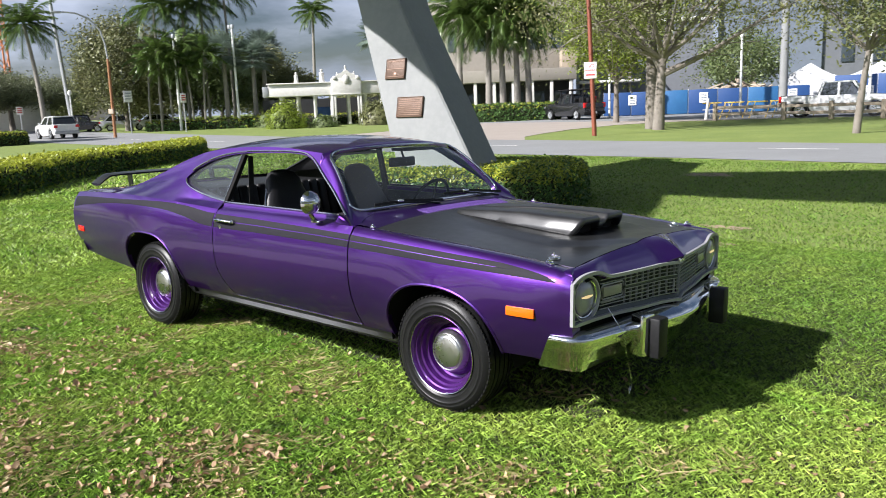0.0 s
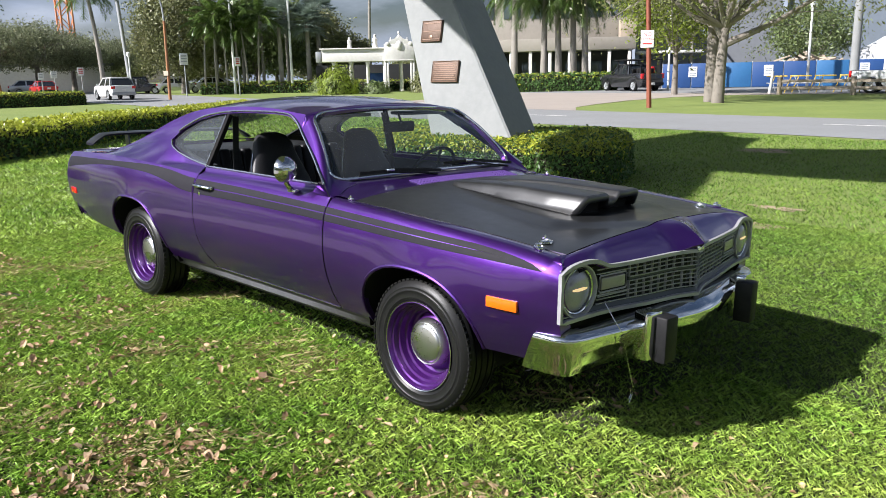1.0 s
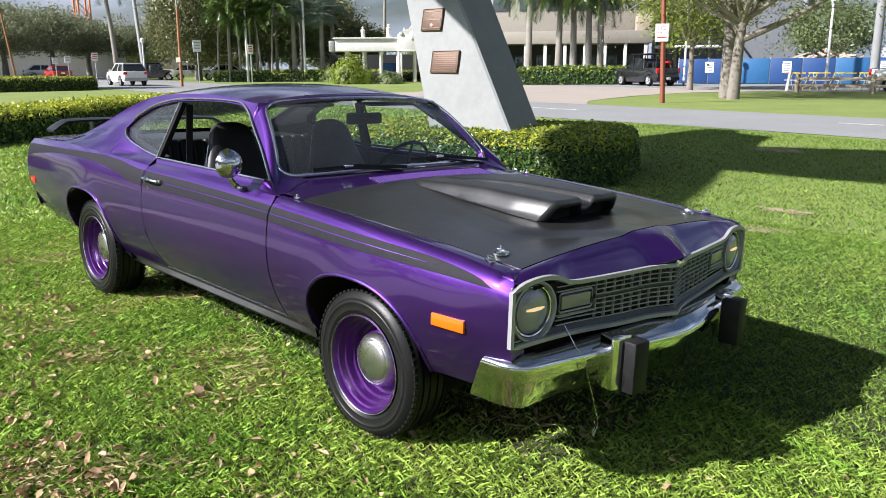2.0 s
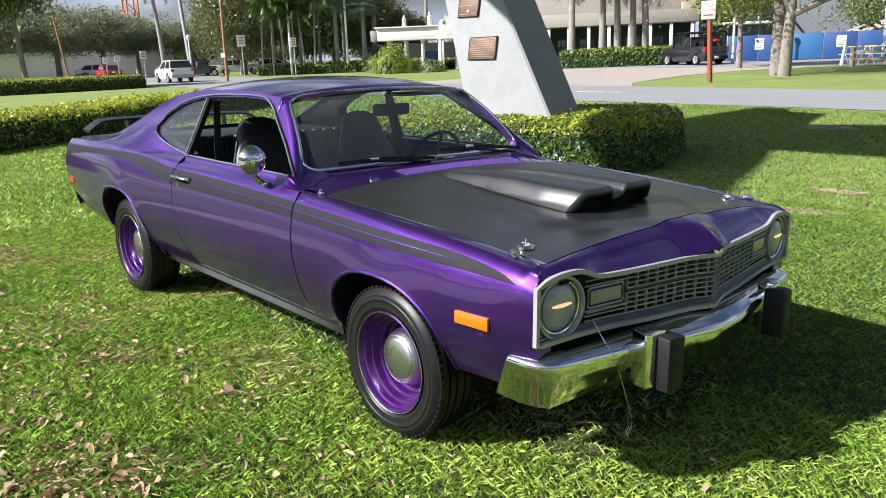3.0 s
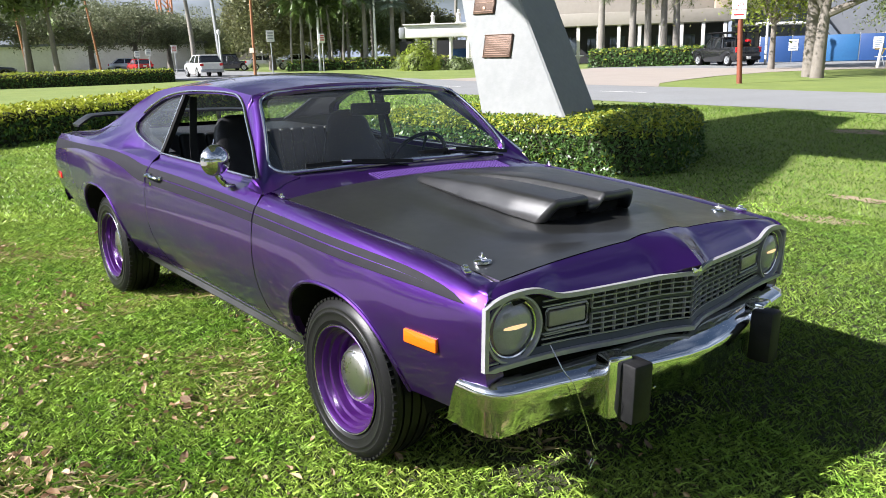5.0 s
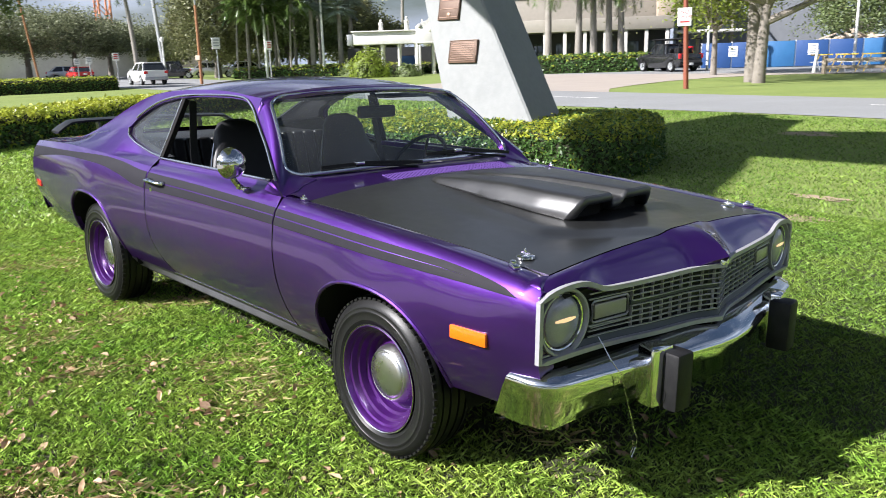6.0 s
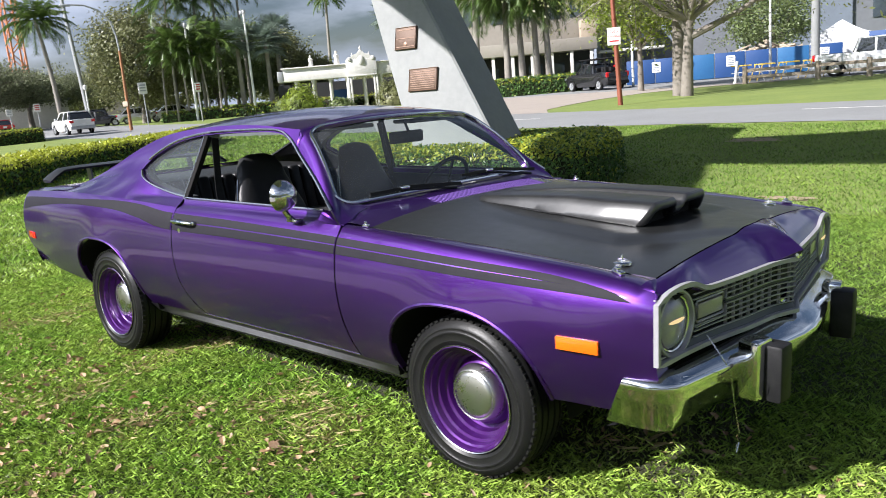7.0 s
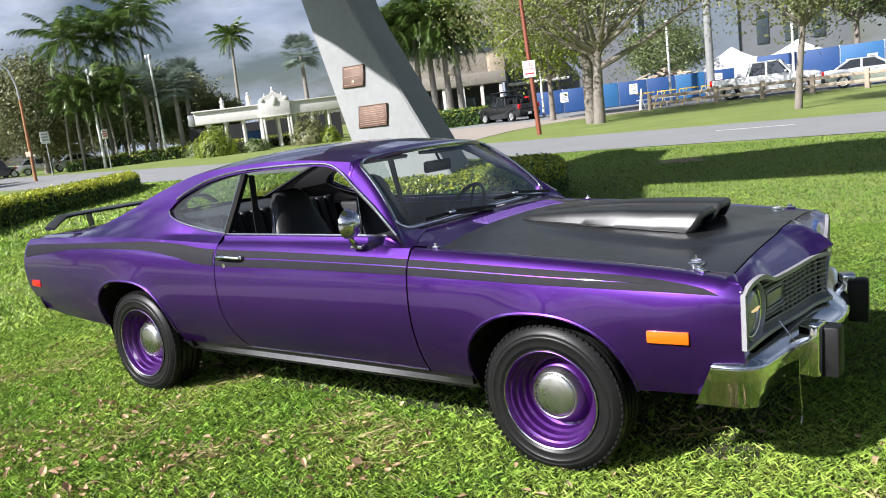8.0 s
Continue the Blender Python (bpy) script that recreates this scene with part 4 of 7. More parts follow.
for sgn in (-1, 1):
    face_at = pose(0.766, 0.731 * sgn, 0.692, 0, 0, -90 + 5 * sgn)
    bezel = part("headlight_bezel", moved(lathe([(0.100, -0.05), (0.107, 0.002), (0.105, 0.009), (0.099, 0.009), (0.094, 0.0), (0.092, -0.04)], 44), pose(0, 0, 0)), GRILLE_GREY, car, "round silver headlight bezel")
    bezel.matrix_basis = face_at
    lamp = part("headlight", moved(lathe([(0.0, 0.020), (0.03, 0.0185), (0.06, 0.013), (0.078, 0.004), (0.084, -0.005), (0.086, -0.03)], 40), pose(0, -0.010, 0)), LENS, car, "round glass headlight with a warm glow strip")
    lamp.matrix_basis = face_at
    # glow laid as an emissive strip on the lens front
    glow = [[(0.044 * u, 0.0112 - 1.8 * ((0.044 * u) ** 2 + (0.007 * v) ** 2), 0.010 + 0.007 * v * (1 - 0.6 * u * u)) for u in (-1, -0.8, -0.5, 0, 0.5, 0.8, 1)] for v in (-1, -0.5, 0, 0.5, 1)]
    part("glow_strip", grid(glow), LENS_GLOW, lamp, "emissive strip for the warm glow on the lens")
    part("lamp_ring", moved(lathe([(0.084, -0.02), (0.0845, 0.002), (0.089, 0.004), (0.092, 0.0), (0.092, -0.02)], 40), pose(0, -0.006, 0)), CHROME, lamp)
    for k in range(5):
        z = 0.60 + 0.185 * k / 4
        reach = math.sqrt(max(0.0, 0.107 ** 2 - (z - 0.692) ** 2))
        if 0.731 + reach < 0.826:
            part("side_bar", sweep([face_point(sgn * (0.731 + reach), z, -0.006), face_point(sgn * 0.832, z, -0.006)], [(-0.006, -0.0025), (0.006, -0.0025), (0.006, 0.0025), (-0.006, 0.0025)]), GRILLE_GREY, grille)
    turn_at = pose(curve_at(0.525, FRONT_X) - 0.014, 0.525 * sgn, 0.698, 0, 0, 8 * sgn)
    signal = part("parking_lamp", moved(shape_of(box(0, 0, 0, 0.02, 0.145, 0.05, 0.006)), turn_at), PARK_LENS, car, "clear rectangular parking lamp")
    r = [(0.006, 0.082 * c, 0.034 * s) for c, s in ((-1, -0.75), (-0.92, -1), (0.92, -1), (1, -0.75), (1, 0.75), (0.92, 1), (-0.92, 1), (-1, 0.75))]
    part("parking_lamp_frame", moved(tube(r, 0.004, 6, True), turn_at), GRILLE_GREY, signal)
    marker_at = pose(0.508, sgn * (side_y(0.508, 0.62) + 0.004), 0.619, 0, 0, -4.5 * sgn)
    marker = part("side_marker", moved(shape_of(box(0, 0, 0, 0.15, 0.014, 0.046, 0.005)), marker_at), AMBER, fender_r if sgn < 0 else fender_l, "amber side marker lamp")
    tail_at = pose(-3.885, sgn * (side_y(-3.885, 0.63) + 0.004), 0.63, 0, 0, 5 * sgn)
    part("rear_marker", moved(shape_of(box(0, 0, 0, 0.13, 0.016, 0.046, 0.005)), tail_at), RED_LENS, quarter_r if sgn < 0 else quarter_l, "red side marker lamp")

# bumpers
B_FRONT = [(0.0, 0.965), (0.1, 0.958), (0.25, 0.93), (0.385, 0.90), (0.62, 0.848), (0.76, 0.822), (0.805, 0.808), (0.83, 0.78), (0.852, 0.72), (0.856, 0.62)]


def bumper_path():
    pts = []
    for y, x in B_FRONT:
        pts.append((x, -y))
    return [(x, y) for x, y in pts[::-1]] + [(x, -y) for x, y in pts[1:]]


rows = []
for x, y in bumper_path():
    end = min(1, max(0, (0.80 - x) / 0.18)) if abs(y) > 0.79 else 0
    inx = (-0.6 * (1 - end) - 0.1 * end, -math.copysign(1, y) * (0.15 + 0.85 * end) if abs(y) > 0.5 else 0)
    n = Vector((*inx, 0)).normalized()
    sec = [(0.125, 0.548), (0.112, 0.560), (0.06, 0.549), (0.016, 0.530), (0.003, 0.519), (0.0, 0.507), (0.003, 0.496), (0.009, 0.470), (0.013, 0.461), (0.020, 0.452), (0.040, 0.402), (0.054, 0.370), (0.068, 0.362), (0.10, 0.372)]
    flat = [0.125, 0.112, 0.06, 0.014, 0.002, 0.0, 0.001, 0.003, 0.004, 0.007, 0.014, 0.02, 0.04, 0.09]
    e2 = min(1, max(0, (abs(y) - 0.70) / 0.09))
    rows.append([(x + n.x * (d * (1 - e2) + f * e2) + end * 0.42 * (z - 0.45), y + n.y * (d * (1 - e2) + f * e2), z) for (d, z), f in zip(sec, flat)])
bumper = part("front_bumper", grid(rows), CHROME, car, "chrome front bumper with rubber-faced guards")
for sgn in (-1, 1):
    x0 = curve_at(0.40, B_FRONT)
    guard = part("bumper_guard", moved(shape_of(box(0, 0, 0, 0.075, 0.095, 0.205, 0.014)), pose(x0 + 0.004, 0.425 * sgn, 0.482, 0, 0, 11 * sgn)), CHROME, bumper, "chrome bumper guard")
    part("guard_rubber", moved(shape_of(box(0, 0, 0, 0.085, 0.085, 0.195, 0.012)), pose(x0 + 0.056, 0.392 * sgn, 0.470, 0, 0, 5 * sgn)), BLACK_PLASTIC, guard, "black rubber block")
    for y, z in ((0.56, 0.478), (0.62, 0.474), (0.66, 0.402), (0.55, 0.405), (0.70, 0.47)):
        b = part("bumper_bolt", moved(lathe([(0.0, 0.006), (0.007, 0.005), (0.011, 0.0), (0.011, -0.01)], 14), pose(0, 0, 0)), CHROME, bumper)
        b.matrix_basis = pose(curve_at(y, B_FRONT) - (0.012 if z > 0.44 else 0.044), y * sgn, z, 0, 0, -90 + 13 * sgn) @ pose(0, 0, 0, -12 if z > 0.44 else -22)
for y in (-0.20, 0.16):
    part("bumper_bolt", moved(lathe([(0.0, 0.006), (0.007, 0.005), (0.011, 0.0), (0.011, -0.01)], 14), pose(curve_at(abs(y), B_FRONT) - 0.044, y, 0.405, 0, 0, -90) @ pose(0, 0, 0, -22)), CHROME, bumper)
part("valance", grid([[(curve_at(abs(y), FRONT_X) - d, y, z) for y in [-0.80 + 1.6 * j / 30 for j in range(31)]] for d, z in ((0.02, 0.585), (0.05, 0.54), (0.09, 0.47), (0.12, 0.36), (0.2, 0.33))]), UNDER, car)
both("fender_tip", grid([[(0.7555, -side_y(0.757, z) + 0.07 * k / 3, z) for z in [0.39 + 0.408 * i / 16 for i in range(17)]] for k in range(4)]), PAINT)
part("hood_lanyard", joined(tube([(0.83, -0.64, 0.64), (0.872, -0.63, 0.575), (0.884, -0.59, 0.52), (0.868, -0.51, 0.38), (0.862, -0.455, 0.268)], 0.0016, 5), tube([(0.862, -0.455, 0.268), (0.862, -0.44, 0.245), (0.862, -0.447, 0.215), (0.862, -0.47, 0.185), (0.862, -0.476, 0.205), (0.862, -0.462, 0.222), (0.862, -0.468, 0.25)], 0.0024, 5)), BRIGHT, car, "thin hanging wire with a hairpin clip")
rear_rows = []
for y, x in [(0.0, -4.1), (0.5, -4.08), (0.72, -4.04), (0.795, -3.99), (0.812, -3.90)]:
    rear_rows.append((x, y))
pts = [(x, -y) for x, y in rear_rows[::-1]] + [(x, y) for x, y in rear_rows[1:]]
part("rear_bumper", grid([[(x + d, y * (1 - d * 0.2), z) for d, z in ((0.05, 0.575), (0.0, 0.57), (-0.02, 0.53), (-0.01, 0.49), (0.03, 0.44), (0.07, 0.435))] for x, y in pts]), CHROME, car, "chrome rear bumper")

# rear spoiler
wing = [(-3.845, -0.71, 0.985), (-3.85, -0.66, 1.02), (-3.855, -0.60, 1.052), (-3.86, -0.5, 1.058), (-3.865, 0.0, 1.064)]
wing += [(x, -y, z) for x, y, z in wing[-2::-1]]
spoiler = part("rear_spoiler", sweep(wing, [(-0.05, -0.012), (-0.02, -0.018), (0.05, -0.014), (0.06, 0.0), (0.02, 0.012), (-0.04, 0.010)]), HOOD_BLACK, car, "black rear wing spoiler")
for y in (-0.40, 0.40):
    part("spoiler_leg", sweep([(-3.84, y, 0.955), (-3.86, y, 1.055)], [(-0.006, -0.03), (0.006, -0.03), (0.006, 0.03), (-0.006, 0.03)], up=(1, 0, 0)), HOOD_BLACK, spoiler)

# door furniture
for sgn, owner in ((-1, door_r), (1, door_l)):
    at = pose(-1.80, sgn * side_y(-1.80, 0.85), 0.858)
    h = part("door_handle", moved(joined(tube([(-0.095, 0.0, 0.0), (-0.085, 0.028 * sgn, 0.004), (-0.04, 0.034 * sgn, 0.006), (0.04, 0.034 * sgn, 0.004), (0.075, 0.022 * sgn, 0.0), (0.085, 0.0, -0.002)], 0.0095, 8), moved(shape_of(box(-0.08, 0.008 * sgn, 0.0, 0.05, 0.03, 0.026, 0.006)), pose(0, 0, 0)), moved(shape_of(box(0.075, 0.006 * sgn, 0.0, 0.035, 0.024, 0.022, 0.006)), pose(0, 0, 0))), at), CHROME, owner, "chrome door handle")
    part("lock", moved(lathe([(0.0, -0.01), (0.012, -0.009), (0.015, 0.0), (0.015, 0.01)], 16), at @ pose(-0.06, 0.004 * sgn, -0.045, 0, 0, 0 if sgn < 0 else 180)), CHROME, h)
mirror_at = pose(-0.925, -0.895, 1.035)
door_mirror = part("wing_mirror", moved(joined(moved(lathe([(0.0, 0.060), (0.022, 0.057), (0.044, 0.046), (0.060, 0.026), (0.068, 0.004), (0.069, -0.006), (0.064, -0.011)], 32), pose(0, 0, 0, 0, 0, -82)), tube([(-0.01, 0.0, -0.05), (0.0, 0.02, -0.09), (-0.005, 0.045, -0.112)], 0.013, 8), shape_of(box(-0.005, 0.055, -0.114, 0.07, 0.04, 0.014, 0.005))), mirror_at), CHROME, door_r, "round chrome door mirror")
part("mirror_glass", moved(lathe([(0.0, -0.010), (0.064, -0.010)], 28), mirror_at @ pose(0, 0, 0, 0, 0, -82)), CHROME, door_mirror)


# wheels
def wheel(xc, sgn):
    at = pose(xc, sgn * 0.748, 0.31, 0, 0, 0 if sgn < 0 else 180)
    hub = part("wheel", moved(lathe([(0.206, -0.095), (0.207, -0.101), (0.201, -0.104), (0.196, -0.098), (0.192, -0.084), (0.184, -0.080), (0.180, -0.058), (0.169, -0.054), (0.165, -0.026), (0.153, -0.022), (0.149, 0.006), (0.138, 0.011), (0.124, -0.006), (0.112, -0.014), (0.0, -0.014)], 56), at), RIM_PAINT, car, "purple steel wheel")
    tread = [(0.206, -0.092), (0.215, -0.100), (0.222, -0.1035), (0.225, -0.106), (0.229, -0.1055), (0.24, -0.107), (0.252, -0.1085), (0.254, -0.1105), (0.258, -0.1105), (0.26, -0.1085), (0.27, -0.1065), (0.272, -0.1075), (0.277, -0.106), (0.283, -0.102), (0.298, -0.092), (0.307, -0.08)]
    for c in (-0.055, -0.02, 0.02, 0.055):
        tread += [(0.314, c - 0.012), (0.314, c - 0.005), (0.306, c - 0.004), (0.306, c + 0.004), (0.314, c + 0.005)]
    tread += [(0.307, 0.08), (0.298, 0.092), (0.262, 0.106), (0.21, 0.09)]
    tyre = part("tyre", moved(lathe(tread, 72), at), RUBBER, hub, "black rubber tyre")
    blocks = ([], [])
    for i in range(66):
        a = 2 * math.pi * i / 66
        for w in (-0.078, 0.078):
            s = shape_of(box(0.3045, w * 1.02, 0, 0.008, 0.03, 0.018, 0.0))
            blocks = joined(blocks, moved(s, Matrix.Rotation(a, 4, "Y")))
    part("tread", moved(blocks, at), RUBBER, hub, smooth=0)["kind"] = "stuff"
    part("trim_ring", moved(lathe([(0.207, -0.1), (0.2095, -0.1035), (0.2075, -0.106), (0.204, -0.104)], 56), at), BRIGHT, hub)
    cap = part("hubcap", moved(lathe([(0.0, -0.066), (0.04, -0.0645), (0.075, -0.060), (0.088, -0.055), (0.091, -0.050), (0.096, -0.052), (0.101, -0.049), (0.106, -0.036), (0.112, -0.030), (0.114, -0.013)], 48), at), HUB, hub, "chrome dog-dish hubcap")
    return hub


for xc in (0.0, -2.743):
    for sgn in (-1, 1):
        wheel(xc, sgn)
        arc = [(xc + 0.405 * math.cos(a), 0.30 + 0.408 * math.sin(a)) for a in [math.pi * i / 20 for i in range(21)]]
        well = [[(x, sgn * (side_y(x, max(z, 0.345)) - 0.006), z) for x, z in arc]] + [[(x, sgn * y, z) for x, z in arc] for y in (0.62, 0.48)]
        part("wheel_well", grid(well), UNDER, car)
        part("wheel_well_wall", ([(x, sgn * 0.48, z) for x, z in arc], [tuple(range(21))]), UNDER, car)
part("floor_pan", shape_of(box(-1.55, 0, 0.33, 4.5, 1.1, 0.10, 0.02)), UNDER, car)
for sgn in (-1, 1):
    part("sill_box", shape_of(box(-1.38, 0.63 * sgn, 0.31, 1.9, 0.2, 0.09)), UNDER, car)
part("engine_bay", shape_of(box(0.05, 0, 0.55, 1.2, 0.98, 0.42, 0.02)), UNDER, car)
part("trunk_box", shape_of(box(-3.35, 0, 0.6, 1.15, 1.0, 0.5, 0.02)), UNDER, car)

# cabin
part("dashboard", joined(shape_of(box(-0.86, 0, 0.87, 0.26, 1.40, 0.16, 0.04)), shape_of(box(-0.80, 0.38, 0.95, 0.14, 0.40, 0.05, 0.02))), VINYL, car)
part("firewall", shape_of(box(-0.70, 0, 0.62, 0.04, 1.4, 0.5, 0.01)), VINYL, car)
part("cabin_floor", shape_of(box(-1.6, 0, 0.40, 1.9, 1.46, 0.04)), VINYL, car)
for sgn in (-1, 1):
    part("door_card", shape_of(box(-1.32, 0.725 * sgn, 0.68, 1.22, 0.03, 0.5, 0.01)), VINYL, car)
    part("rear_side_trim", shape_of(box(-2.35, 0.70 * sgn, 0.72, 0.9, 0.06, 0.46, 0.02)), VINYL, car)


def front_seat(y):
    s = part("front_seat", joined(shape_of(box(-1.45, y, 0.60, 0.52, 0.50, 0.18, 0.05, 3))), VINYL, car, "black high-back bucket seat")
    rows = []
    for z, w, d, lean in ((0.62, 0.24, 0.075, 0.0), (0.75, 0.235, 0.075, -0.03), (0.87, 0.215, 0.065, -0.07), (0.96, 0.18, 0.055, -0.10), (1.03, 0.152, 0.05, -0.12), (1.09, 0.138, 0.046, -0.135), (1.135, 0.105, 0.038, -0.15), (1.155, 0.05, 0.02, -0.155)):
        rows.append([(-1.70 + lean + d * math.copysign(abs(math.cos(a)) ** 0.6, math.cos(a)), y + w * math.copysign(abs(math.sin(a)) ** 0.7, math.sin(a)), z) for a in [2 * math.pi * i / 28 for i in range(29)]])
    v, f = grid(rows)
    part("backrest", (v, f + [tuple(7 * 29 + i for i in range(28))]), VINYL, s)
    edge = [(r[0][0] - 0.05, y - max(abs(p[1] - y) for p in r) - 0.004, r[0][2]) for r in rows[:5]]
    part("seat_piping", tube(edge, 0.005, 6), BRIGHT, s)


front_seat(-0.36)
front_seat(0.36)
bench = part("rear_seat", shape_of(box(-2.2, 0, 0.62, 0.5, 1.24, 0.2, 0.05, 3)), VINYL, car, "black pleated rear bench")
for i in range(15):
    part("pleat", moved(shape_of(box(0, 0, 0, 0.10, 0.083, 0.42, 0.022, 3)), pose(-2.44, -0.60 + 0.0857 * i, 0.80, 0, -14, 0)), VINYL, bench)
part("parcel_shelf", shape_of(box(-2.80, 0, 0.985, 0.62, 1.24, 0.03, 0.01)), VINYL, car)
part("rear_view_mirror", joined(shape_of(box(-1.04, 0.0, 1.215, 0.025, 0.24, 0.062, 0.012)), tube([(-1.02, 0, 1.235), (-1.05, 0, 1.30)], 0.007, 6)), BLACK_PLASTIC, car, "black inside mirror")
wheel_ring = [(0.19 * math.cos(a), 0.19 * math.sin(a), 0) for a in [2 * math.pi * i / 40 for i in range(40)]]
part("steering_wheel", moved(joined(tube(wheel_ring, 0.011, 8, True), tube([(-0.185, 0, 0), (0, 0, -0.03), (0.185, 0, 0)], 0.008, 6), cone((0, 0, -0.03), (0, 0, -0.3), 0.03, 0.03, 10)), pose(-1.14, 0.37, 0.90, 0, -62, 0)), BLACK_PLASTIC, car)
for sgn in (-1, 1):
    part("seat_belt", sweep([(-1.86, 0.60 * sgn, 1.26), (-1.83, 0.63 * sgn, 1.0), (-1.75, 0.66 * sgn, 0.6)], [(-0.02, -0.002), (0.02, -0.002), (0.02, 0.002), (-0.02, 0.002)], up=(1, 0, 0)), BLACK_PLASTIC, car)
part("sun_visor", joined(shape_of(box(-1.20, -0.33, 1.285, 0.13, 0.4, 0.02, 0.008)), shape_of(box(-1.20, 0.33, 1.285, 0.13, 0.4, 0.02, 0.008))), VINYL, car)


# ---- grass, hedges and trees ----
rng = np.random.default_rng(7)
BLADE = material("grass_blade", (0.165, 0.30, 0.036), 0.42, 0.0, vary=0.9, scale=0.8, second=(0.345, 0.44, 0.085), island=0.8, spec=0.35, through_light=0.25)
# deeper green blades, colour lowered further to darken the car's shadow side
BLADE_SHADE_TONED = material("grass_blade_shade_toned", (0.108, 0.205, 0.028), 0.5, 0.0, vary=0.9, scale=0.7, second=(0.205, 0.285, 0.05), island=0.7, spec=0.25, through_light=0.22)
STRAW = material("dry_grass", (0.40, 0.33, 0.16), 0.7, 0.0, vary=0.6, scale=4, second=(0.28, 0.22, 0.10), island=0.3, through_light=0.2)
DRY_LEAF = material("fallen_leaf", (0.30, 0.17, 0.085), 0.65, 0.0, vary=0.8, scale=7, second=(0.55, 0.42, 0.27), island=0.5, through_light=0.15)
HEDGE_LEAF = material("hedge_leaf", (0.070, 0.145, 0.036), 0.34, 0.0, vary=0.7, scale=1.1, second=(0.10, 0.18, 0.045), island=0.45, spec=0.4, through_light=0.3)
HEDGE_TIP = material("hedge_new_leaf", (0.44, 0.46, 0.05), 0.38, 0.0, vary=0.7, scale=1.5, second=(0.19, 0.27, 0.03), island=0.3, spec=0.5, through_light=0.35)
# near-black solid filling behind the leaves
HEDGE_CORE = material("dark_hedge_core", (0.018, 0.022, 0.008), 0.95, 0.0, vary=0.6, scale=6, second=(0.03, 0.025, 0.012), bump=0.6, bump_scale=30)
BARK = material("grey_bark", (0.22, 0.195, 0.165), 0.9, 0.0, vary=0.8, scale=3, second=(0.14, 0.12, 0.10), bump=0.3, bump_scale=18)
PALM_BARK = material("palm_bark", (0.27, 0.25, 0.22), 0.9, 0.0, vary=0.7, scale=3, second=(0.17, 0.15, 0.13), bump=0.4, bump_scale=10)
DARK_LEAF = material("dark_foliage", (0.13, 0.175, 0.06), 0.5, 0.0, vary=0.7, scale=0.35, second=(0.15, 0.19, 0.07), island=0.4, through_light=0.3)
OLIVE_LEAF = material("olive_foliage", (0.15, 0.17, 0.065), 0.5, 0.0, vary=0.7, scale=0.35, second=(0.20, 0.19, 0.085), island=0.4, through_light=0.3)
LIGHT_LEAF = material("yellow_green_foliage", (0.24, 0.30, 0.035), 0.5, 0.0, vary=0.7, scale=0.5, second=(0.11, 0.17, 0.025), island=0.4, through_light=0.4)
# grey-green leaves, with the distance haze mixed into their colour
HAZED_GREY_LEAF = material("hazed_grey_foliage", (0.20, 0.22, 0.125), 0.55, 0.0, vary=0.7, scale=0.3, second=(0.15, 0.17, 0.09), island=0.4, through_light=0.35)
FROND = material("palm_frond", (0.065, 0.12, 0.022), 0.38, 0.0, vary=0.6, scale=0.6, second=(0.12, 0.16, 0.04), island=0.35, spec=0.5, through_light=0.3)
SILVER_FROND = material("silver_frond", (0.20, 0.25, 0.21), 0.4, 0.0, vary=0.6, scale=0.6, second=(0.12, 0.17, 0.12), island=0.35, through_light=0.25)


def sheet_mesh(name, verts, faces, mat, smooth=False):
    """A mesh from arrays of vertices (n, 3) and faces (m, 3 or 4)."""
    me = bpy.data.meshes.new(name)
    k = faces.shape[1]
    me.vertices.add(len(verts))
    me.vertices.foreach_set("co", np.asarray(verts, np.float32).ravel())
    me.loops.add(faces.size)
    me.loops.foreach_set("vertex_index", faces.astype(np.int32).ravel())
    me.polygons.add(len(faces))
    me.polygons.foreach_set("loop_start", (np.arange(len(faces)) * k).astype(np.int32))
    me.update(calc_edges=True)
    me.materials.append(mat)
    if smooth:
        me.shade_smooth()
    return me


def blades(xy, height, width, lean, seed):
    """Bent blades of two triangles, standing on the lawn at points xy (n, 2)."""
    g = np.random.default_rng(seed)
    n = len(xy)
    z = np.array([ground_z(x, y) for x, y in xy])
    a, t = g.uniform(0, 2 * np.pi, n), g.uniform(0, 2 * np.pi, n)
    h = height * g.uniform(0.55, 1.35, n)
    w = width * g.uniform(0.6, 1.3, n)
    ln = lean * g.uniform(0.2, 1.6, n) * h
    base = np.stack([xy[:, 0], xy[:, 1], z - 0.004], 1)
    side = np.stack([np.cos(a), np.sin(a), np.zeros(n)], 1) * w[:, None] / 2
    tip = np.stack([np.cos(t) * ln, np.sin(t) * ln, h], 1)
    mid = np.stack([np.cos(t) * ln * 0.35, np.sin(t) * ln * 0.35, h * 0.62], 1)
    v = np.stack([base - side, base + side, base + mid + side * 0.7, base + tip], 1).reshape(-1, 3)
    i = np.arange(n)[:, None] * 4
    f = np.concatenate([i + np.array([0, 1, 2]), i + np.array([0, 2, 3])], 0)
    return v, f


def scatter(x0, x1, y0, y1, n, seed, keep=None):
    g = np.random.default_rng(seed)
    p = np.stack([g.uniform(x0, x1, n), g.uniform(y0, y1, n)], 1)
    return p if keep is None else p[[keep(x, y) for x, y in p]]


def grass(name, xy, height, width, lean, seed, mat, label):
    v, f = blades(xy, height, width, lean, seed)
    return tagged(new(name, sheet_mesh(name, v, f, mat)), label, "grass", kind="stuff")


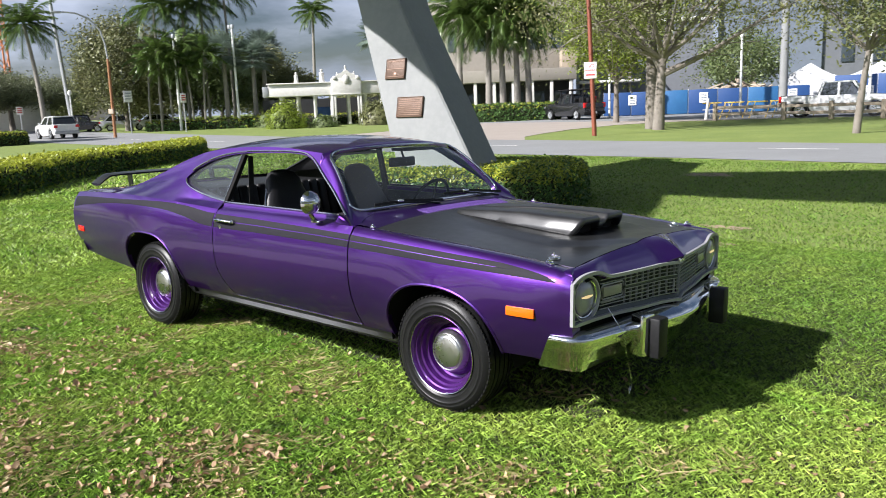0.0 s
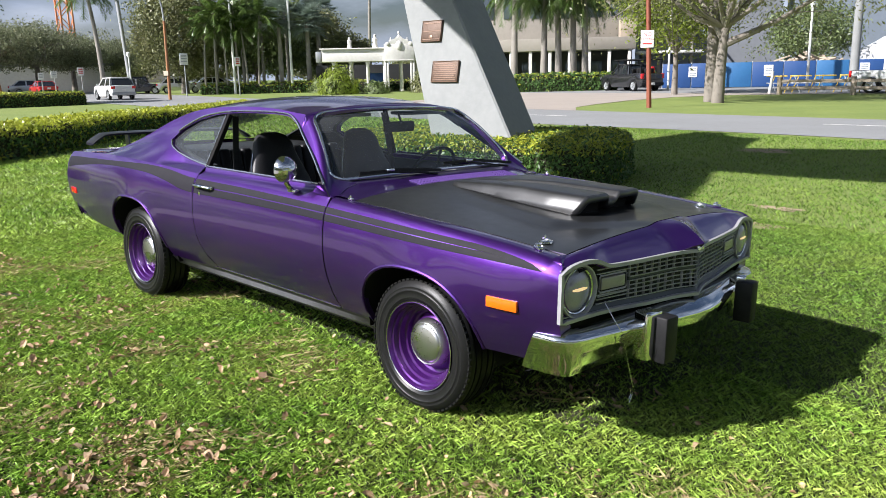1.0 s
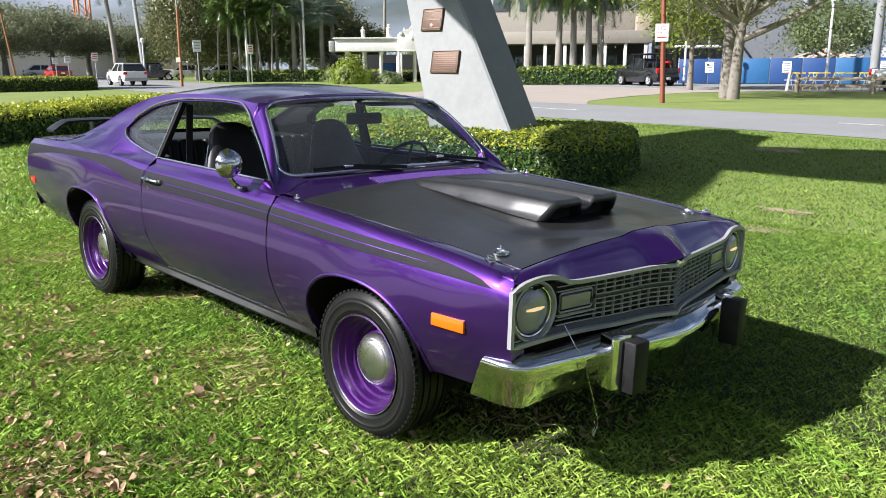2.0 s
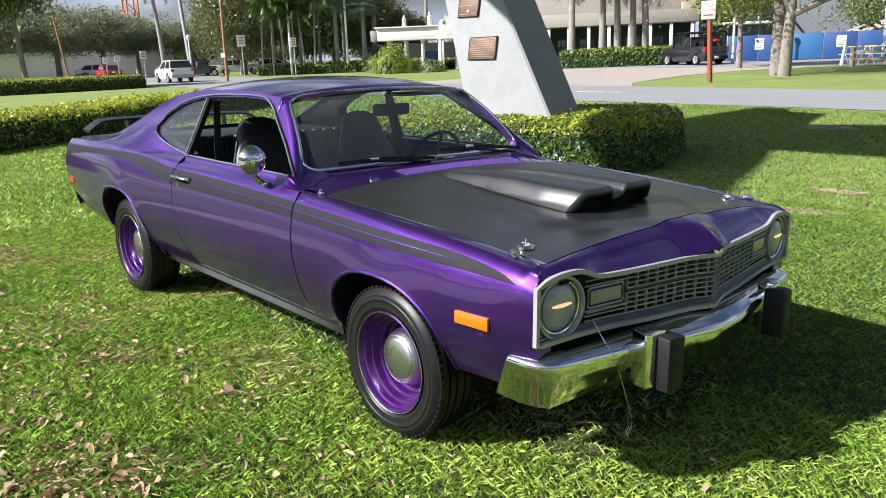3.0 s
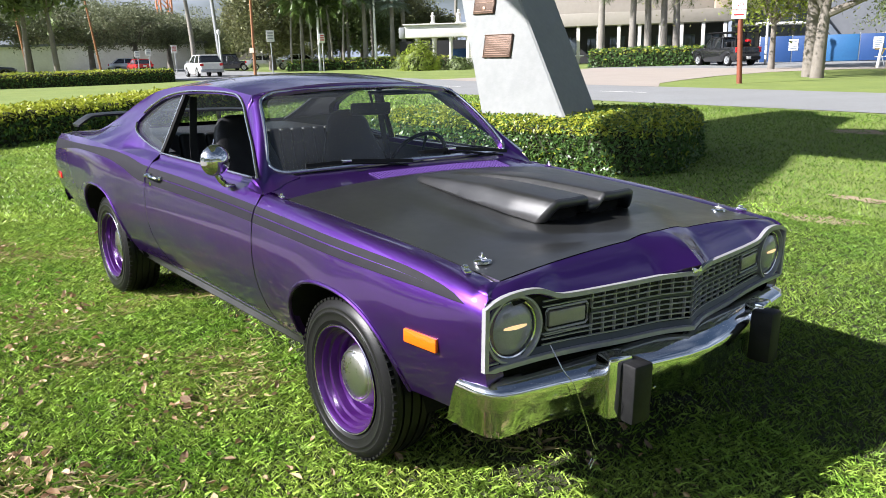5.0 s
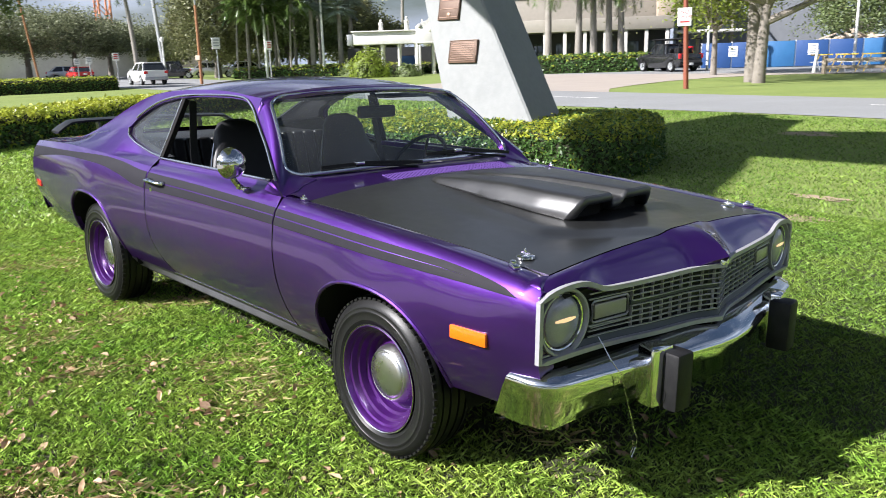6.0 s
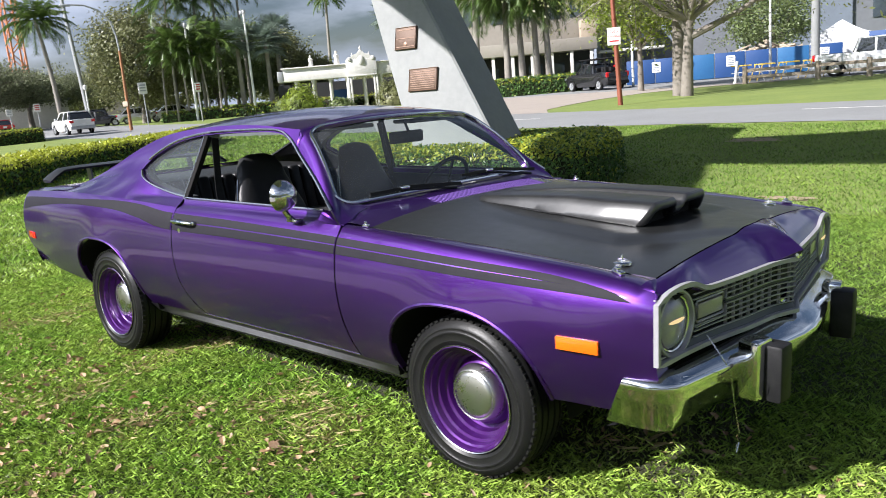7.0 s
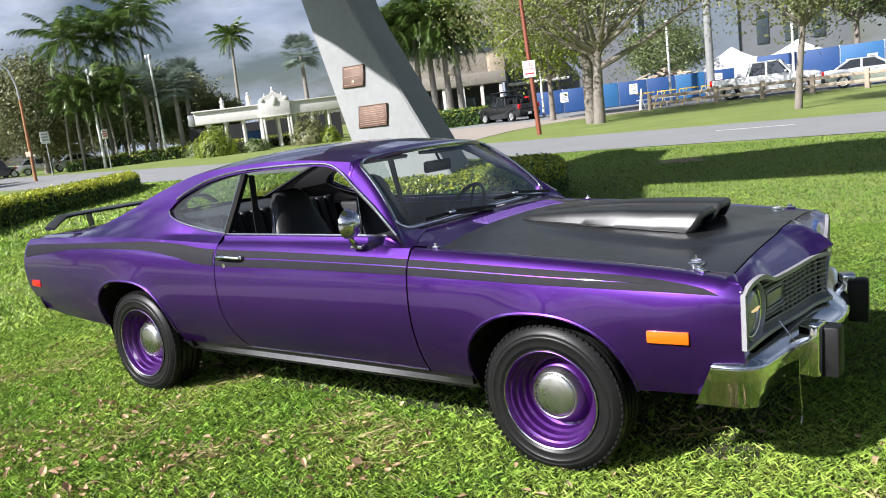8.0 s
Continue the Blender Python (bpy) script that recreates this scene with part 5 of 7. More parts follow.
def on_lawn(x, y):
    for sx, sy, r in SPOTS:
        d = math.hypot((x - sx) / r, (y - sy) / (0.6 * r))
        if d < 1.5 and random.random() < min(0.62, 1.25 - 0.85 * d):
            return False
    return y < near_edge(x) - 0.25 and not (-5.4 < x < -0.3 and y < -2.84 - 0.171 * (x + 0.72))


def thinned(x, y):
    """Sparser where the grass is worn: near the path and in odd patches."""
    v = noise.noise((x * 0.9, y * 0.9, 3.0)) + 0.4 * noise.noise((x * 3.0, y * 3.0, 8.0))
    if -3.6 < x < 0.7 and -0.5 < y and random.random() < 0.7:
        return False
    return on_lawn(x, y) and v > -0.72 + 0.35 * max(0, -1.2 - y)


grass("grass", scatter(-5.5, 3.6, -3.0, 0.6, 470000, 1, thinned), 0.030, 0.0043, 1.1, 2, BLADE, "short thick green lawn grass in sunlight")
grass("grass", scatter(-1.4, 4.6, 0.6, 5.4, 240000, 3, on_lawn), 0.028, 0.0048, 1.0, 4, BLADE_SHADE_TONED, "short thick green lawn grass in sunlight")
grass("grass", scatter(-8.5, -1.4, 0.6, 5.4, 32000, 19, on_lawn), 0.034, 0.012, 1.2, 20, BLADE, "short thick green lawn grass in sunlight")
grass("grass", scatter(-13.5, -8.5, 0.6, 5.4, 40000, 23, on_lawn), 0.042, 0.013, 1.0, 24, BLADE, "short thick green lawn grass beside the long hedge")
grass("grass", scatter(-12.0, -5.5, -3.0, 0.6, 50000, 5, on_lawn), 0.042, 0.010, 0.9, 6, BLADE, "short thick green lawn grass in sunlight")
grass("grass", scatter(-10.0, 4.6, 5.4, 15.0, 130000, 7, on_lawn), 0.034, 0.010, 0.9, 8, BLADE_SHADE_TONED, "green lawn grass near the road")
grass("grass", scatter(-30.0, -12.0, -4.0, 16.0, 45000, 9, on_lawn), 0.06, 0.035, 0.9, 10, BLADE, "green lawn grass between the hedges")
grass("grass", scatter(-17.0, -4.0, -9.0, -3.0, 50000, 13, on_lawn), 0.045, 0.012, 1.0, 14, BLADE, "green lawn grass behind the car")

grass("grass", scatter(-2.0, 8.0, -8.0, -3.0, 44000, 15, on_lawn), 0.045, 0.022, 1.1, 16, BLADE, "green lawn grass beside the path")
grass("grass", scatter(3.6, 9.0, -3.0, 6.0, 46000, 17, on_lawn), 0.045, 0.022, 1.1, 18, BLADE, "green lawn grass in front of the car")


def worn(x, y):
    v = noise.noise((x * 1.9, y * 1.9, 5.0)) + 0.5 * noise.noise((x * 6.0, y * 6.0, 1.0))
    return on_lawn(x, y) and v > 0.05 + 0.25 * (y + 2.2)


grass("dry_grass", scatter(-5.0, 3.0, -3.2, -0.2, 60000, 11, worn), 0.034, 0.005, 2.2, 12, STRAW, "dry straw-coloured clippings among the grass")


def fallen_leaves(n, seed):
    g = np.random.default_rng(seed)
    verts, faces = [], []
    while len(faces) < n * 6:
        x, y = g.uniform(-4.8, 3.0), g.uniform(-3.2, 0.4)
        clump = noise.noise((x * 1.7, y * 1.7, 5.0)) + 0.6 * noise.noise((x * 5.0, y * 5.0, 2.0))
        want = 1.0 if y < -1.75 - 0.25 * max(x - 0.5, 0) else 0.45 if y < -1.1 else 0.06
        if not on_lawn(x, y) or g.uniform() > want * (0.1 + max(0.0, clump + 0.22) * 1.7):
            continue
        s = 0.009 + 0.022 * g.uniform() ** 2.0
        m = Matrix.Translation((x, y, ground_z(x, y) + g.uniform(0.012, 0.036))) @ Euler((g.normal(0, 0.45), g.normal(0, 0.45), g.uniform(0, 6.3))).to_matrix().to_4x4()
        c, w, bend = g.uniform(0.05, 0.55) * s, g.uniform(0.3, 0.62) * s, g.normal(0, 0.35) * s
        pts = [(-s, 0, bend), (-0.45 * s, w * 0.9, c * g.uniform(0.2, 1)), (0.35 * s, w, c), (s, 0.1 * w, bend), (0.4 * s, -w * 0.85, c * g.uniform(0.3, 1.2)), (-0.4 * s, -w, c), (-0.3 * s, 0, 0.2 * bend), (0.35 * s, 0, 0.2 * bend)]
        k = len(verts)
        verts += [tuple(m @ Vector(p)) for p in pts]
        faces += [(k, k + 6, k + 1), (k + 1, k + 6, k + 7, k + 2), (k + 2, k + 7, k + 3), (k, k + 5, k + 6), (k + 6, k + 5, k + 4, k + 7), (k + 7, k + 4, k + 3)]
    return verts, faces


tagged(part("fallen_leaves", fallen_leaves(6200, 21), DRY_LEAF), "dry brown leaves scattered on the grass", "leaves", kind="stuff")


def leaf_cards(pts, nrm, size, seed, spread=0.9):
    """Small folded leaves at points, roughly facing out along nrm."""
    g = np.random.default_rng(seed)
    n = len(pts)
    out = nrm + g.normal(0, spread, (n, 3))
    out /= np.linalg.norm(out, axis=1)[:, None] + 1e-6
    t = np.cross(out, g.normal(0, 1, (n, 3)))
    t /= np.linalg.norm(t, axis=1)[:, None] + 1e-6
    b = np.cross(out, t)
    s = (size * g.uniform(0.6, 1.35, n))[:, None]
    v = np.stack([pts - t * s, pts + b * s * 0.42 + out * s * 0.12, pts + t * s, pts - b * s * 0.42 + out * s * 0.12], 1).reshape(-1, 3)
    f = np.arange(n)[:, None] * 4 + np.array([0, 1, 2, 3])
    return v, f


def hedge(name, line, half, height, leaf, count, label, tips=0.35, seed=1, closed=False, slope=0.0):
    """A clipped hedge along a line: a dark core under many small leaves."""
    g = np.random.default_rng(seed)
    root = thing(name, pose(0, 0, 0), label, "hedge")
    prof = [(-1, 0.0), (-1.0, 0.55), (-0.94, 0.85), (-0.75, 0.98), (-0.3, 1.0), (0.3, 1.0), (0.75, 0.98), (0.94, 0.85), (1.0, 0.55), (1, 0.0)]
    pts = [Vector((x, y, 0)) for x, y in line]
    rows, n = [], len(pts)
    for i, p in enumerate(pts):
        t = (pts[min(i + 1, n - 1)] - pts[max(i - 1, 0)]).normalized()
        s = Vector((t.y, -t.x, 0))
        k = (0.5, 0.8, 0.93)[min(i, n - 1 - i)] if min(i, n - 1 - i) < 3 else 1.0
        row = []
        for u, w in prof:
            wob = 1 + 0.05 * noise.noise((p.x * 1.3, p.y * 1.3, u * 2 + w))
            q = p + s * (u * half * k * wob)
            row.append(Vector((q.x, q.y, ground_z(q.x, q.y) + height * w * wob * (0.88 + 0.12 * k) * (1 - slope * max(0.0, 1 - i / 5)))))
        rows.append(row)
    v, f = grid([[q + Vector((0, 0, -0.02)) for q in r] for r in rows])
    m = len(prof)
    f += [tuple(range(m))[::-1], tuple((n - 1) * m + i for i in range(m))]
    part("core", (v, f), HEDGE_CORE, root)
    va = np.array([tuple(q) for q in v])
    tri = []
    for q in f:
        tri += [(q[0], q[j], q[j + 1]) for j in range(1, len(q) - 1)]
    tri = np.array(tri)
    a, b, c = va[tri[:, 0]], va[tri[:, 1]], va[tri[:, 2]]
    nr = np.cross(b - a, c - a)
    area = np.linalg.norm(nr, axis=1)
    pick = g.choice(len(tri), count, p=area / area.sum())
    u, w = g.uniform(0, 1, count), g.uniform(0, 1, count)
    flip = u + w > 1
    u[flip], w[flip] = 1 - u[flip], 1 - w[flip]
    p = a[pick] + (b - a)[pick] * u[:, None] + (c - a)[pick] * w[:, None]
    nn = nr[pick] / (area[pick][:, None] + 1e-9)
    mid = va.mean(0)
    nn *= np.sign(((p - np.array([mid[0], mid[1], 0.2])) * nn).sum(1) + 1e-9)[:, None] if closed else 1
    p = p + nn * g.normal(0.01, leaf * 0.7, (count, 1)) + g.normal(0, 0.012, (count, 3))
    top = np.array([ground_z(x, y) for x, y in p[:, :2]]) + height * 0.72
    young = (p[:, 2] > top) & (g.uniform(0, 1, count) < tips * 2.0) | (g.uniform(0, 1, count) < tips * 0.25)
    for key, mask, mat in (("leaves", ~young, HEDGE_LEAF), ("new_leaves", young, HEDGE_TIP)):
        lv, lf = leaf_cards(p[mask], nn[mask], leaf, seed + 5)
        ob = new(key, sheet_mesh(key, lv, lf, mat))
        ob.parent = root
        ob["kind"] = "stuff"
    return root


hedge("hedge", [(-8.8, 6.25), (-8.4, 6.2), (-7.7, 6.2), (-6.9, 6.3), (-6.0, 6.55), (-5.3, 6.85), (-4.8, 7.0), (-4.4, 7.12), (-4.2, 7.2), (-4.05, 7.25), (-3.93, 7.3)], 1.55, 0.68, 0.032, 72000, "clipped leafy green hedge round the foot of the monument", 0.3, 31, slope=0.16)
hedge("hedge", [(-11.2, -2.6), (-12.6, -0.6), (-14.0, 1.4), (-15.4, 2.9), (-17.2, 4.4), (-18.4, 5.8), (-19.3, 7.4), (-20.6, 9.2), (-22.4, 11.2), (-24.6, 13.2), (-26.0, 14.2)], 0.68, 0.60, 0.05, 46000, "long low clipped hedge curving over the lawn", 0.8, 32)
hedge("hedge", [(-52.0, 0.0), (-51.0, 4.0), (-50.4, 7.0), (-50.0, 10.0), (-49.8, 13.0), (-49.7, 15.0), (-49.7, 16.2), (-49.8, 17.2)], 0.75, 0.84, 0.07, 16000, "low clipped hedge beside the road", 0.4, 33)
hedge("hedge", [(-36.0, 43.0), (-33.0, 45.6), (-29.8, 48.4)], 0.9, 1.3, 0.10, 9000, "dark clipped hedge beside the driveway", 0.15, 34)
hedge("hedge", [(-64.0, 33.5), (-60.0, 39.0), (-56.0, 43.5), (-51.0, 48.0)], 0.9, 0.95, 0.12, 7000, "low hedge in front of the palms", 0.3, 35)


def bush(x, y, rx, rz, mat, count, leaf, label, seed):
    g = np.random.default_rng(seed)
    root = thing("bush", on_ground(x, y), label, "bush")
    d = g.normal(0, 1, (count, 3))
    d /= np.linalg.norm(d, axis=1)[:, None]
    d[:, 2] = np.abs(d[:, 2])
    wob = 1 + 0.34 * np.array([noise.noise((a * 2.6 + seed, b * 2.6, c * 2.6)) for a, b, c in d])
    p = d * np.array([rx, rx * 0.8, rz]) * wob[:, None] * g.uniform(0.78, 1.12, (count, 1))
    v, f = leaf_cards(p, d, leaf, seed)
    ob = new("leaves", sheet_mesh("leaves", v, f, mat))
    ob.parent = root
    ob["kind"] = "stuff"
    bm = bmesh.new()
    bmesh.ops.create_icosphere(bm, subdivisions=3, radius=1, matrix=Matrix.Diagonal((rx * 0.72, rx * 0.58, rz * 0.72, 1)))
    part("dark_core", bm, HEDGE_CORE, root)


bush(-49.0, 37.4, 1.9, 1.9, LIGHT_LEAF, 2600, 0.13, "rounded yellow-green bush before the portico", 41)
bush(-46.6, 39.4, 1.3, 0.85, DARK_LEAF, 1200, 0.12, "low dark green bush before the portico", 42)
bush(-44.0, 43.0, 1.7, 1.9, OLIVE_LEAF, 2200, 0.13, "rounded green bush beside the portico", 43)
bush(-41.8, 43.0, 0.9, 1.2, LIGHT_LEAF, 1000, 0.11, "small yellow-green bush beside the portico", 44)
bush(-55.0, 40.6, 1.6, 1.2, DARK_LEAF, 1500, 0.13, "dark green bush under the palms", 45)


def tree(x, y, height, spread, trunk, mat, leaf, clumps, label, seed, base=0.35, lean=(0, 0), trunk_r=0.25, per=42, bark=BARK, name="tree", arms=()):
    """Trunk, forking limbs and a crown of leaf clumps held at the limbs' ends."""
    g = np.random.default_rng(seed)
    root = thing(name, on_ground(x, y), label, "tree")
    top = Vector((lean[0], lean[1], height * base))
    shapes = [cone((0, 0, -0.1), (top.x * 0.4, top.y * 0.4, top.z * 0.5), trunk_r * 1.25, trunk_r, 9), cone((top.x * 0.4, top.y * 0.4, top.z * 0.5), top, trunk_r, trunk_r * 0.8, 9)]
    part("trunk", joined(*shapes), bark, root)
    limbs, ends = [], []
    for i in range(trunk):
        a = 2 * math.pi * i / trunk + g.uniform(-0.4, 0.4)
        e = top + Vector((math.cos(a) * spread * g.uniform(0.35, 0.6), math.sin(a) * spread * g.uniform(0.35, 0.6), height * (1 - base) * g.uniform(0.25, 0.7)))
        m = top.lerp(e, 0.5) + Vector((0, 0, -0.05 * height * g.uniform(0, 1)))
        limbs += [cone(top, m, trunk_r * 0.6, trunk_r * 0.4, 7), cone(m, e, trunk_r * 0.4, trunk_r * 0.2, 6)]
        for _ in range(4):
            b = e + Vector((g.normal(0, spread * 0.28), g.normal(0, spread * 0.28), g.normal(0, height * 0.12)))
            limbs.append(cone(e, b, trunk_r * 0.18, trunk_r * 0.05, 5))
            ends.append(b)
    for line in arms:
        pts = [Vector(p) for p in line]
        for k in range(len(pts) - 1):
            f0, f1 = 0.75 - 0.62 * k / (len(pts) - 1), 0.75 - 0.62 * (k + 1) / (len(pts) - 1)
            limbs.append(cone(pts[k], pts[k + 1], trunk_r * f0, trunk_r * f1, 8))
            if k:
                for _ in range(5):
                    b = pts[k + 1] + Vector((g.normal(0, 0.7), g.normal(0, 0.7), g.normal(0.3, 0.5)))
                    limbs.append(cone(pts[k].lerp(pts[k + 1], g.uniform(0.2, 1)), b, trunk_r * 0.13, trunk_r * 0.03, 5))
                    ends.append(b)
    part("limb", joined(*limbs), bark, root)
    cen = []
    c0 = np.array([top.x, top.y, height * (base + 1) / 2])
    while len(cen) < clumps:
        d = g.normal(0, 1, 3)
        d /= np.linalg.norm(d)
        r = g.uniform(0.55, 1.0) * (1 + 0.22 * noise.noise((d[0] * 1.7 + seed, d[1] * 1.7, d[2] * 1.7)))
        p = c0 + d * np.array([spread, spread, height * (1 - base) / 2]) * r
        cen.append(p)
    cen = np.array(cen + [np.array(e) for e in ends])
    k = len(cen)
    off = g.normal(0, 1, (k, per, 3)) * np.array([0.11 * spread, 0.11 * spread, 0.05 * height])
    p = (cen[:, None, :] + off).reshape(-1, 3)
    nn = p - c0
    nn /= np.linalg.norm(nn, axis=1)[:, None] + 1e-6
    v, f = leaf_cards(p, nn, leaf, seed + 1)
    ob = new("crown", sheet_mesh("crown", v, f, mat))
    ob.parent = root
    return root


# broad trees behind the road, and the distant wood
tree(-71.0, 35.5, 10.8, 4.8, 6, OLIVE_LEAF, 0.15, 330, "large rounded olive-green tree behind the street lamp", 51, base=0.14, trunk_r=0.35, per=88)
tree(-68.0, 42.0, 9.6, 4.2, 6, DARK_LEAF, 0.17, 240, "dense dark green tree behind the palms", 52, base=0.15, per=72)
tree(-72.0, 47.0, 10.0, 4.6, 6, DARK_LEAF, 0.17, 240, "dense dark green tree behind the palms", 53, base=0.15, per=72)
tree(-71.0, 52.3, 8.6, 3.6, 6, OLIVE_LEAF, 0.16, 230, "round olive-green tree behind the portico", 54, base=0.2, per=72)
tree(-69.5, 55.6, 5.8, 2.6, 5, OLIVE_LEAF, 0.15, 150, "olive-green tree behind the portico", 55, base=0.2, per=60)
for i, (x, y, h, s) in enumerate([(-92, 10, 8.2, 6), (-91, 17.5, 8.0, 5.5), (-90, 23.5, 7.6, 5.5), (-92, 29, 7.4, 5), (-95, 34, 6.4, 4.5), (-100, 40, 6.2, 5), (-90, 3, 8.8, 6), (-88, -4, 8.4, 6)]):
    tree(x, y, h, s, 6, HAZED_GREY_LEAF, 0.14, 190, "grey-green spreading tree in the distance beyond the road, paled for haze", 60 + i, base=0.40, trunk_r=0.3, per=76)
for i, (x, y) in enumerate([(-120, 50), (-118, 66), (-110, 82), (-98, 94), (-84, 104), (-125, 30), (-128, 10), (-126, -12)]):
    tree(x, y, (6.2, 5.6, 5.6, 4.2, 4.0, 8.0, 8.5, 8.5)[i], 7, 5, OLIVE_LEAF, 0.30, 110, "dark green tree in the distant wood", 80 + i, base=0.1, trunk_r=0.3)
for i, (x, y, lean) in enumerate([(-56.5, 10.0, 0.2), (-56.2, 11.8, -0.2), (-57.5, 7.4, 0.4)]):
    tree(x, y, 8.5, 2.8, 4, DARK_LEAF, 0.2, 60, "slim dark tree beside the road", 90 + i, base=0.55, trunk_r=0.17, lean=(0, lean))

# unseen trees behind the camera, added to darken the car's reflections
for i, (x, y) in enumerate([(-30, -22), (-20, -25), (-11, -24), (-3, -26), (5, -25), (13, -24), (21, -20), (27, -12), (30, -3), (32, 6), (-38, -16)]):
    tree(x, y, 8.5 + i % 3, 5.2, 6, DARK_LEAF if i % 2 else OLIVE_LEAF, 0.32, 90, "unseen green tree added for dark reflections in the car", 120 + i, base=0.16, trunk_r=0.3, per=24)

# live oaks by the driveway
tree(-14.2, 31.6, 10.5, 6.4, 9, LIGHT_LEAF, 0.08, 320, "spreading oak with yellow-green leaves on the grass island", 101, base=0.52, lean=(-0.1, 0.1), trunk_r=0.27, per=56)
tree(-13.3, 30.4, 9.0, 6.6, 9, OLIVE_LEAF, 0.08, 230, "forked oak with olive leaves and wide low branches", 102, base=0.36, lean=(0.12, 0.1), trunk_r=0.23, per=52, arms=[((0.1, 0.1, 2.5), (1.0, 0.45, 2.9), (2.0, 0.9, 3.4), (3.9, 1.7, 4.6), (5.2, 2.3, 5.3)), ((0.1, 0.1, 2.7), (-0.4, -0.2, 3.7), (-1.2, -0.5, 4.9), (-2.3, -0.9, 6.0)), ((0.1, 0.1, 3.0), (0.7, 0.2, 4.2), (1.6, 0.5, 5.6))])
tree(-3.95, 25.55, 6.8, 3.0, 7, OLIVE_LEAF, 0.085, 190, "slender young tree by the road", 103, base=0.40, lean=(0.25, 0), trunk_r=0.11, per=36)
tree(-20.5, 40.0, 9.0, 3.6, 7, LIGHT_LEAF, 0.12, 210, "yellow-green tree hanging over the driveway", 104, base=0.27, trunk_r=0.16, per=48)
tree(-6.9, 64.5, 11.5, 5.4, 7, DARK_LEAF, 0.2, 190, "leafy dark green tree behind the car park fence", 105, base=0.36, trunk_r=0.22, per=40)
tree(-20.2, 60.2, 6.4, 3.6, 7, DARK_LEAF, 0.12, 170, "dense dark olive tree behind the blue fence", 107, base=0.22, trunk_r=0.2, per=56)
tree(-2.8, 66.0, 10.5, 5.0, 7, OLIVE_LEAF, 0.2, 150, "leafy tree behind the car park fence", 106, base=0.34, trunk_r=0.22, per=40)

# palms
def palm_crown(seed, fronds, length, bend, fan=False):
    """Arching fronds, feathered with hanging leaflets or ending in stiff fans."""
    g = np.random.default_rng(seed)
    V, F, k = [], [], 0
    for i in range(fronds):
        a = 2.39996 * i + g.uniform(-0.25, 0.25)
        rise = 1.35 - 2.0 * ((i + 0.5) / fronds) + g.uniform(-0.12, 0.12)
        L = length * g.uniform(0.82, 1.1)
        curl = bend * g.uniform(0.75, 1.15) * (1.0 if rise > 0 else 0.65)
        d = np.array([math.cos(a), math.sin(a), 0])
        side = np.array([-math.sin(a), math.cos(a), 0])
        pts, p = [np.zeros(3)], np.zeros(3)
        for s in np.linspace(0.04, 0.96, 12):
            th = max(rise - curl * s ** 1.3, -1.5)
            p = p + (d * math.cos(th) + np.array([0, 0, math.sin(th)])) * L / 12
            pts.append(p)
        pts = np.array(pts)
        if fan:
            c = pts[6]
            ax = (pts[7] - pts[5]) / np.linalg.norm(pts[7] - pts[5])
            for b in np.linspace(-1.7, 1.7, 19):
                t = c + (ax * math.cos(b) + side * math.sin(b)) * L * 0.44 + np.array([0, 0, -0.06 * L * g.uniform(0.5, 1.5)])
                w = (side * math.cos(b) - ax * math.sin(b)) * 0.022 * L
                V += [c, c * 0.45 + t * 0.55 + w, t, c * 0.45 + t * 0.55 - w]
                F.append((k, k + 1, k + 2, k + 3))
                k += 4
            V += [pts[0] + side * 0.02, pts[6] + side * 0.02, pts[6] - side * 0.02, pts[0] - side * 0.02]
            F.append((k, k + 1, k + 2, k + 3))
            k += 4
            continue
        for j in range(12):
            V += [pts[j] + side * 0.03, pts[j + 1] + side * 0.025, pts[j + 1] - side * 0.025, pts[j] - side * 0.03]
            F.append((k, k + 1, k + 2, k + 3))
            k += 4
        for s in np.linspace(0.14, 0.99, 40):
            q = s * 12
            j = min(int(q), 11)
            p = pts[j] + (pts[j + 1] - pts[j]) * (q - j)
            ax = (pts[j + 1] - pts[j]) / np.linalg.norm(pts[j + 1] - pts[j])
            ll = L * 0.24 * math.sin(math.pi * min(s * 0.8 + 0.16, 1)) ** 0.7 + 0.06
            for sg in (-1, 1):
                t = p + side * sg * ll * g.uniform(0.6, 0.9) + ax * ll * 0.5 + np.array([0, 0, -ll * g.uniform(0.15, 0.75)])
                w = ax * 0.05
                V += [p - w * 0.5, p + w * 0.5, p * 0.45 + t * 0.55 + w * 0.8 + np.array([0, 0, 0.05 * ll]), t]
                F.append((k, k + 1, k + 2, k + 3))
                k += 4
    return np.array(V), np.array(F)


crown_data = {}
for key, args, mat in (("royal", (3, 24, 4.3, 1.35), FROND), ("coconut", (4, 34, 3.2, 1.25), FROND), ("slim", (5, 16, 2.6, 1.3), FROND), ("fan", (6, 44, 2.5, 0.5, True), SILVER_FROND), ("date", (8, 40, 3.9, 1.5), FROND)):
    crown_data[key] = sheet_mesh("crown", *palm_crown(*args), mat)


